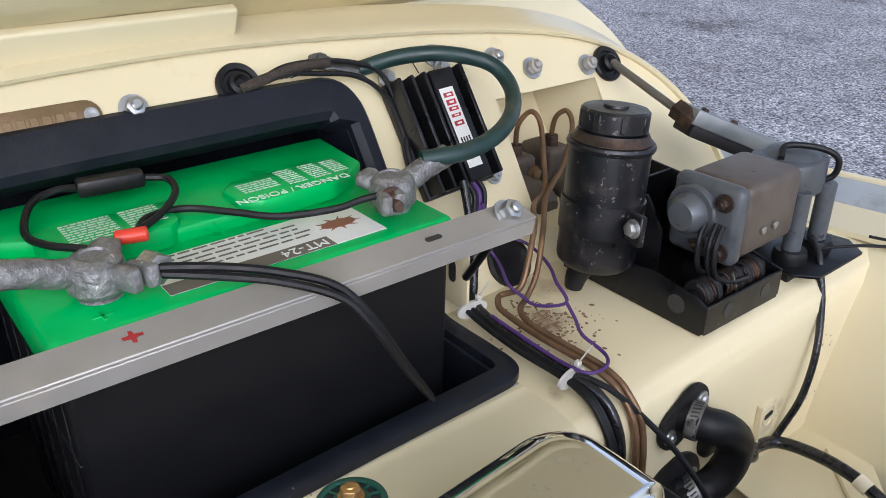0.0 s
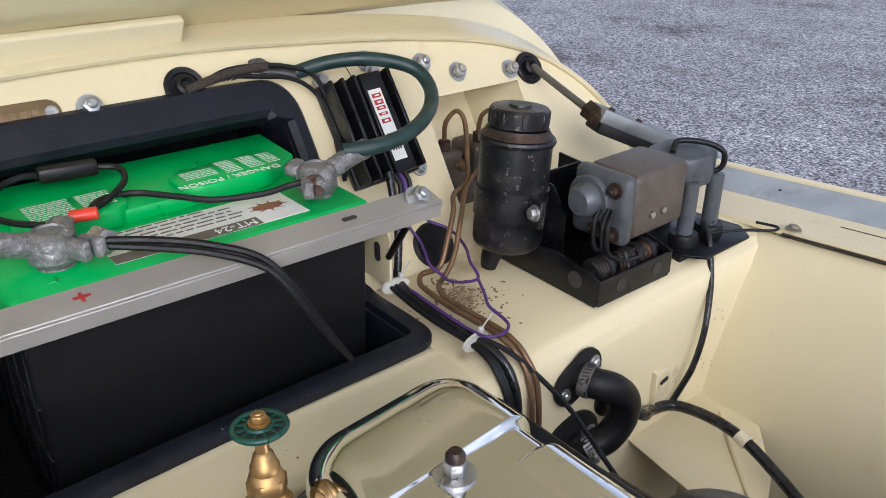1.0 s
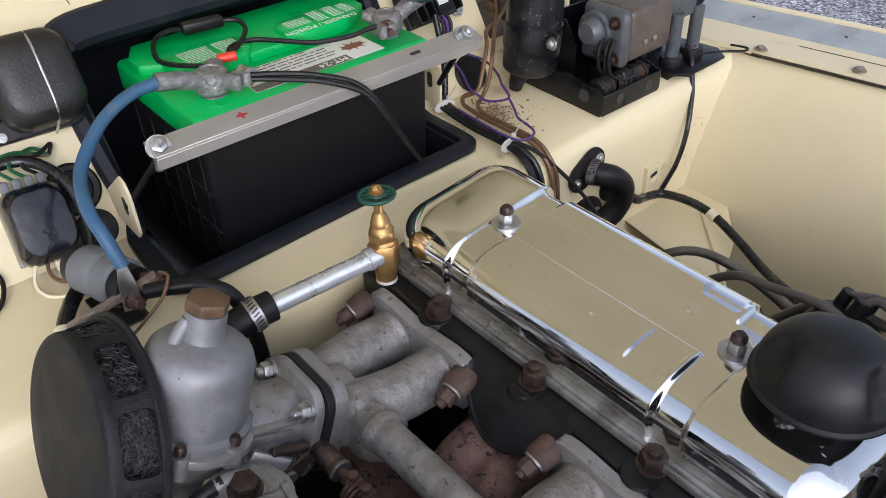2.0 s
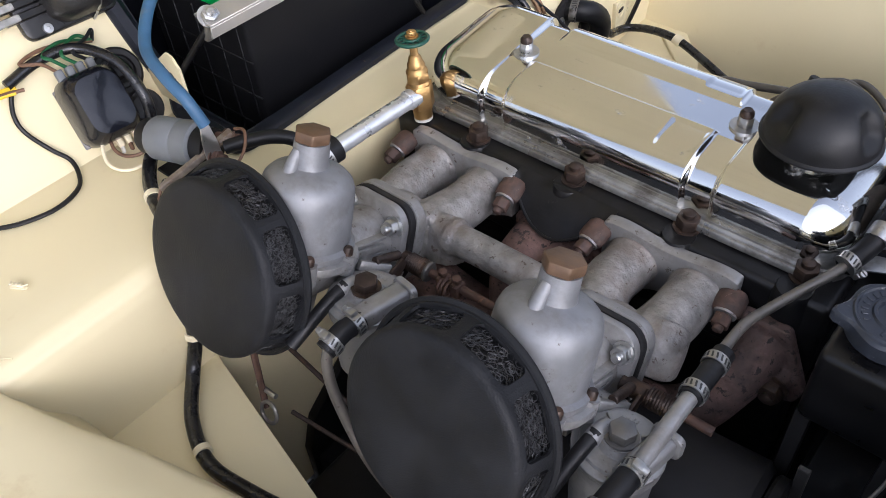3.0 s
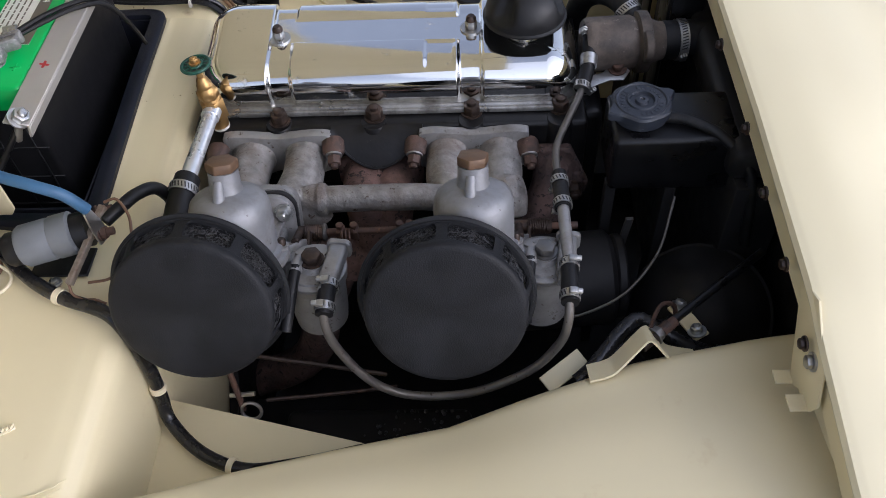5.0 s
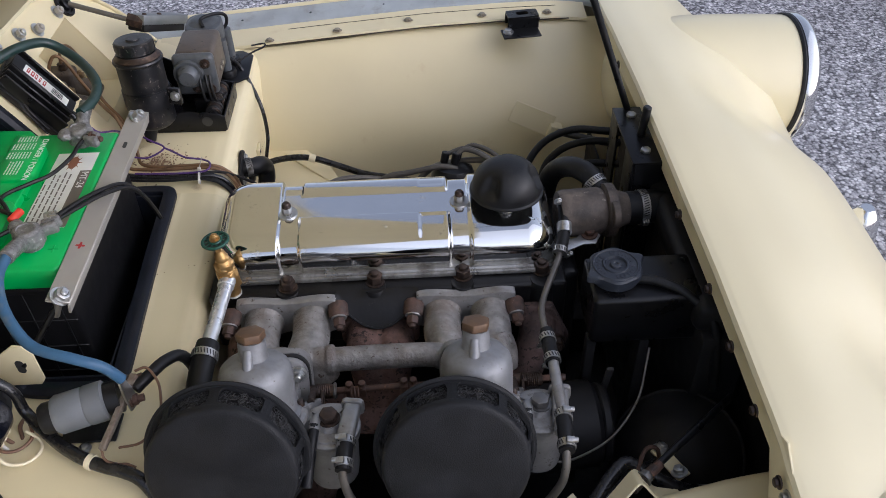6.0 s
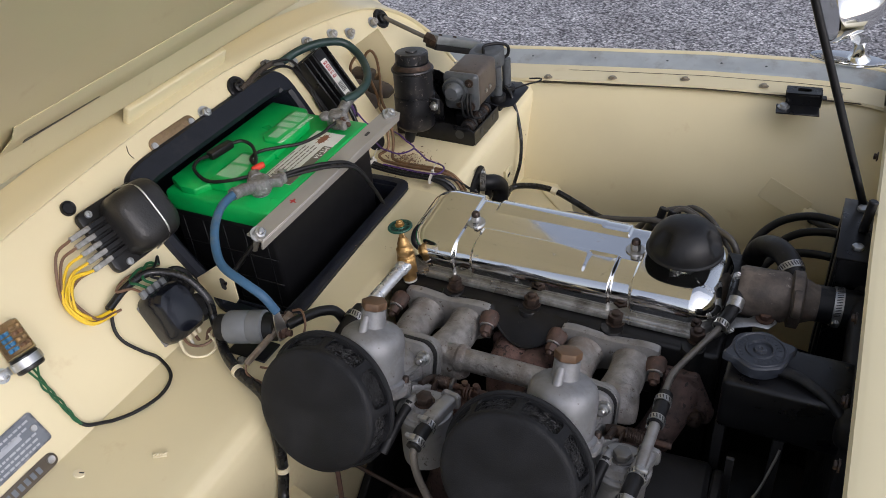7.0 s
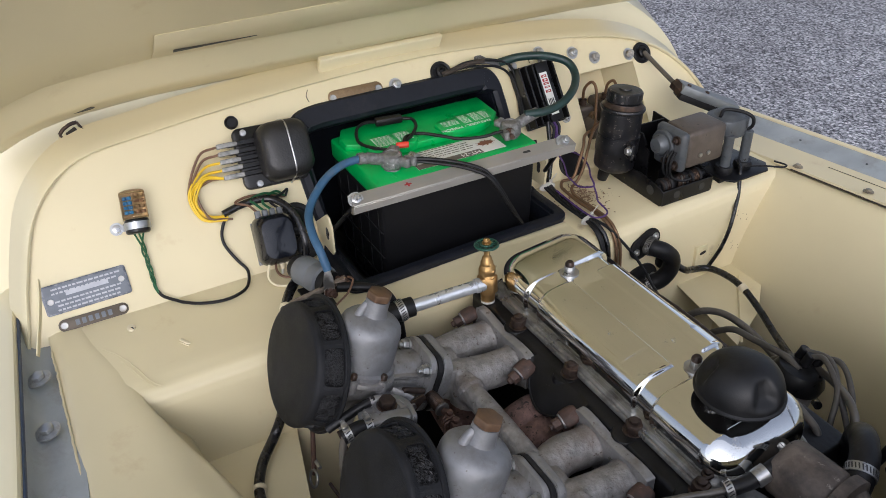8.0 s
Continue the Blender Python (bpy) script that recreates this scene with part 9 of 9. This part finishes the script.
for k in range(6):
    o = 0.006 * k
    wire("lamp_wire", [(0.32 + o, -0.40 + 0.3 * o, 0.690 + 0.2 * o), (0.345 + o, -0.375 + 0.4 * o, 0.722), (0.372 + 0.8 * o, -0.352 + o * 0.5, 0.738 - 0.3 * o), (0.40 + o, -0.33, 0.728 - 0.4 * o), (0.45, -0.31 + o, 0.70)], 0.0034, RUBBER if k % 3 else TAPE, "black lamp wire bunched behind the bracket", "wire", 8, "lamp wires")
wire("thin_cable", [(0.290, -0.280, 0.700), (0.3241, -0.289, 0.684), (0.3556, -0.286, 0.689), (0.3960, -0.270, 0.7045), (0.4304, -0.235, 0.7273), (0.4453, -0.200, 0.7566), (0.4488, -0.190, 0.7701)], 0.0016, GREYPIPE, "thin grey cable crossing below the filler box", "cable", 8)
wire("thin_cable", [(0.40, -0.35, 0.735), (0.415, -0.325, 0.752), (0.432, -0.318, 0.742), (0.438, -0.32, 0.71)], 0.0024, RUST, "rusty thin pipe behind the bracket", "pipe", 8)
wire("lamp_loom", [(0.326, -0.398, 0.728), (0.3429, -0.3850, 0.735), (0.3677, -0.3554, 0.740), (0.3919, -0.3336, 0.742), (0.4123, -0.3385, 0.734), (0.4369, -0.3490, 0.722), (0.4625, -0.3540, 0.712), (0.50, -0.350, 0.700)], 0.0078, TAPE, "thick black taped loom passing under the bent bracket", "loom", 12)
for p, lean in (((0.4452, -0.2996, 0.7135), 12), ((0.4585, -0.3314, 0.7135), -14)):
    t = thing("tab_bolt", p, "bright plated bolt on a cream tab low in the bay", "bolt", "tab bolts")
    part("head", nut(pose(0, 0, 0, -14, lean), 0.0066, 0.006, 0.0098, 0.002), ZINC, t, local=True)
t = thing("cream_tab", (0.452, -0.316, 0.711), "cream painted flat steel tab low in the bay", "tab", "cream tabs")
part("plate", box((-0.024, -0.009, -0.0015), (0.024, 0.009, 0.0015), 0.0005, 1, pose(0.452, -0.316, 0.7115, 4, 0, -62)), CREAM_IN, t)

# choke and throttle rods under the filters
wire("cross_rod", [(-0.0423, -0.3353, 0.69), (0.0432, -0.3379, 0.67), (0.126, -0.341, 0.65)], 0.0026, RUSTD, "thin dark control rod under the air filters", "rod", 8, "control rods")
wire("cross_rod", [(-0.0069, -0.3675, 0.642), (0.0655, -0.3582, 0.638), (0.1371, -0.3475, 0.634)], 0.0024, RUSTD, "thin dark control rod under the air filters", "rod", 8, "control rods")
lev = thing("control_lever", (-0.02, -0.38, 0.64), "steel lever with a ring on the control rod", "lever")
part("ring", tube([V(-0.02 + 0.011 * math.cos(a), -0.384 + 0.004 * math.sin(a), 0.648 + 0.011 * math.sin(a)) for a in [2 * math.pi * k / 16 for k in range(17)]], 0.0020, 8, 1), STEEL, lev)
part("bar", rod((-0.030, -0.372, 0.74), (-0.030, -0.380, 0.645), 0.0033, seg=10), RUST, lev)
part("pin", rod((-0.040, -0.376, 0.668), (-0.012, -0.376, 0.672), 0.0028, seg=8), STEEL, lev)

# ---- nose panel fixings ----
for y in (0.30, 0.12, -0.078, -0.205, -0.286, -0.365, -0.439):
    x, z = nose_edge(y)
    t = thing("nose_bolt", (x - 0.006, y, z - 0.020), "small plated bolt under the nose panel edge", "bolt", "nose panel bolts")
    part("head", nut(pose(0, 0, 0, 0, -90), 0.0050, 0.004, 0.0068, 0.001), RUSTD, t, local=True)
part("nose_flange", sheet(lambda u, v: (nose_edge(lerp(-0.56, 0.57, u))[0] + 0.004 + 0.002 * v, lerp(-0.56, 0.57, u), nose_edge(lerp(-0.56, 0.57, u))[1] - 0.008 - 0.035 * v), 40, 2, 0.0015), CREAM_IN, body)
nb = thing("nose_bracket", (0.505, -0.455, 0.80), "cream slotted corner bracket under the nose edge", "bracket")
YZ = Matrix(((0, 0, 1, 0), (1, 0, 0, 0), (0, 1, 0, 0), (0, 0, 0, 1)))
part("plate", prism([(-0.385, 0.877), (-0.432, 0.800), (-0.444, 0.798), (-0.452, 0.806), (-0.462, 0.806), (-0.478, 0.812), (-0.484, 0.830), (-0.470, 0.860), (-0.420, 0.892)], 0.0022, Matrix.Translation((0.505, 0, 0)) @ YZ, 0.0004), CREAM_IN, nb)
for y0, y1, z in ((-0.443, -0.429, 0.798), (-0.477, -0.461, 0.811)):
    part("hook", box((0.490, y0, z), (0.507, y1, z + 0.002), 0.0005, 1), CREAM_IN, nb)
part("bolt", nut(pose(0.505, -0.452, 0.850, 0, -90), 0.0062, 0.005, 0.0085, 0.0), STEEL, nb, "plated bolt")

# ---- wing mirror and overrider ----
mir = thing("wing_mirror", (0.437, 0.695, 0.862), "large chrome bullet wing mirror on the far front wing", "mirror")
part("base", prism([(0.066 * math.copysign(abs(math.cos(a)) ** 1.25, math.cos(a)), 0.021 * math.sin(a)) for a in [2 * math.pi * k / 48 for k in range(48)]], 0.007, pose(0.434, 0.695, 0.861, 12, 3, 2), 0.0028), CHROME, mir)
part("stem", lathe([(0.024, -0.002), (0.019, 0.004), (0.0135, 0.012), (0.0115, 0.022), (0.012, 0.034), (0.016, 0.042)], pose(0.450, 0.697, 0.864, 10, -4), 28), CHROME, mir)
MH = pose(0.386, 0.690, 0.945, 0, 82, 30)
part("shell", lathe([(0.0, 0.003), (0.046, 0.003), (0.0475, -0.002), (0.0515, -0.004), (0.0535, 0.0), (0.0535, 0.006), (0.0525, 0.020), (0.049, 0.042), (0.042, 0.064), (0.031, 0.084), (0.017, 0.098), (0.006, 0.103), (0, 0.104)], MH, 48), CHROME, mir)
part("glass", lathe([(0, 0.002), (0.0455, 0.002), (0.0455, 0.0), (0, 0.0)], MH, 40), CHROME, mir, "silvered mirror glass")
for s, y in ((1, 0.255), (-1, -0.30)):
    ov = thing("overrider", (1.0, y, 0.40), "chrome bumper overrider ahead of the nose", "overrider", "overriders")
    part("horn", loft([[(0.972 + a, y + b, z) for a, b in rounded(w, h, 0.42 * min(w, h), 4)] for w, h, z in ((0.055, 0.055, 0.36), (0.065, 0.060, 0.44), (0.062, 0.058, 0.54), (0.048, 0.048, 0.592), (0.022, 0.024, 0.606))]), CHROME, ov)
bump = thing("front_bumper", (1.0, MID, 0.40), "chrome front bumper bar across the nose", "bumper")
part("bar", tube([(0.90, MID - 0.70, 0.43), (0.985, MID - 0.5, 0.43), (1.02, MID, 0.43), (0.985, MID + 0.5, 0.43), (0.90, MID + 0.70, 0.43)], 0.028, 16, 8), CHROME, bump)

# ---- seams, chips and scuffs in the paint ----
SEAM = mat("dark_open_seam", (0.05, 0.038, 0.025), 0.8, 0, 0.4, 120, 0.3, 300)
CHIP = mat("chipped_paint_rust", (0.16, 0.10, 0.055), 0.85, 0, 0.5, 200, 0.4, 300)


def seam(pts, r=0.0008):
    return part("open_seam", tube(pts, r, 6, 3), SEAM, body)


seam([(x, rail_y(x) - 0.0195, rail_z(x) - 0.0025) for x in [-0.10 + 0.03 * k for k in range(20)]], 0.0012)
seam([(x, rail_y(x) + 0.021, rail_z(x) + 0.0056) for x in [-0.06 + 0.03 * k for k in range(18)]], 0.0005)
seam([on(-0.195, 0.992, 0.0008), on(-0.197, 1.000, 0.0008), on(-0.192, 1.008, 0.0006)], 0.0006)
seam([on(0.205, 0.988, 0.0008), on(0.208, 0.978, 0.0008)], 0.0005)
rg = random.Random(8)


def flecks(name, spots, size, label):
    """Small flat paint chips round the given points."""
    bm = bmesh.new()
    for p, nrm, spread, count in spots:
        nrm = V(*nrm).normalized()
        u = nrm.orthogonal().normalized()
        w = nrm.cross(u)
        for _ in range(count):
            c = V(*p) + u * rg.gauss(0, spread[0]) + w * rg.gauss(0, spread[1])
            s = size * rg.uniform(0.35, 1.2)
            a0 = rg.uniform(0, 6.28)
            poly = [(s * rg.uniform(0.5, 1.3) * math.cos(a0 + 2 * math.pi * k / 6), 0.6 * s * rg.uniform(0.5, 1.3) * math.sin(a0 + 2 * math.pi * k / 6)) for k in range(6)]
            vs = [bm.verts.new(c + u * x + w * y + nrm * 0.0006) for x, y in poly]
            bm.faces.new(vs)
    ob = part(name, bm, CHIP, body, label)
    ob["kind"] = "stuff"
    return ob


flecks("paint_chips", [((-0.112, 0.462, 0.745), (1, 0, 0.1), (0.004, 0.02), 14), ((-0.112, 0.440, 0.70), (1, 0, 0.1), (0.003, 0.02), 12), ((-0.112, 0.405, 0.695), (1, 0, 0.1), (0.008, 0.012), 10),
                       ((-0.118, -0.02, 0.793), (0.5, 0, 0.9), (0.05, 0.004), 10), ((-0.114, 0.10, 0.772), (1, 0, 0.2), (0.015, 0.02), 6), ((-0.20, 0.33, 0.8075), (0, 0, 1), (0.03, 0.02), 7)], 0.0014, "small rusty paint chips")
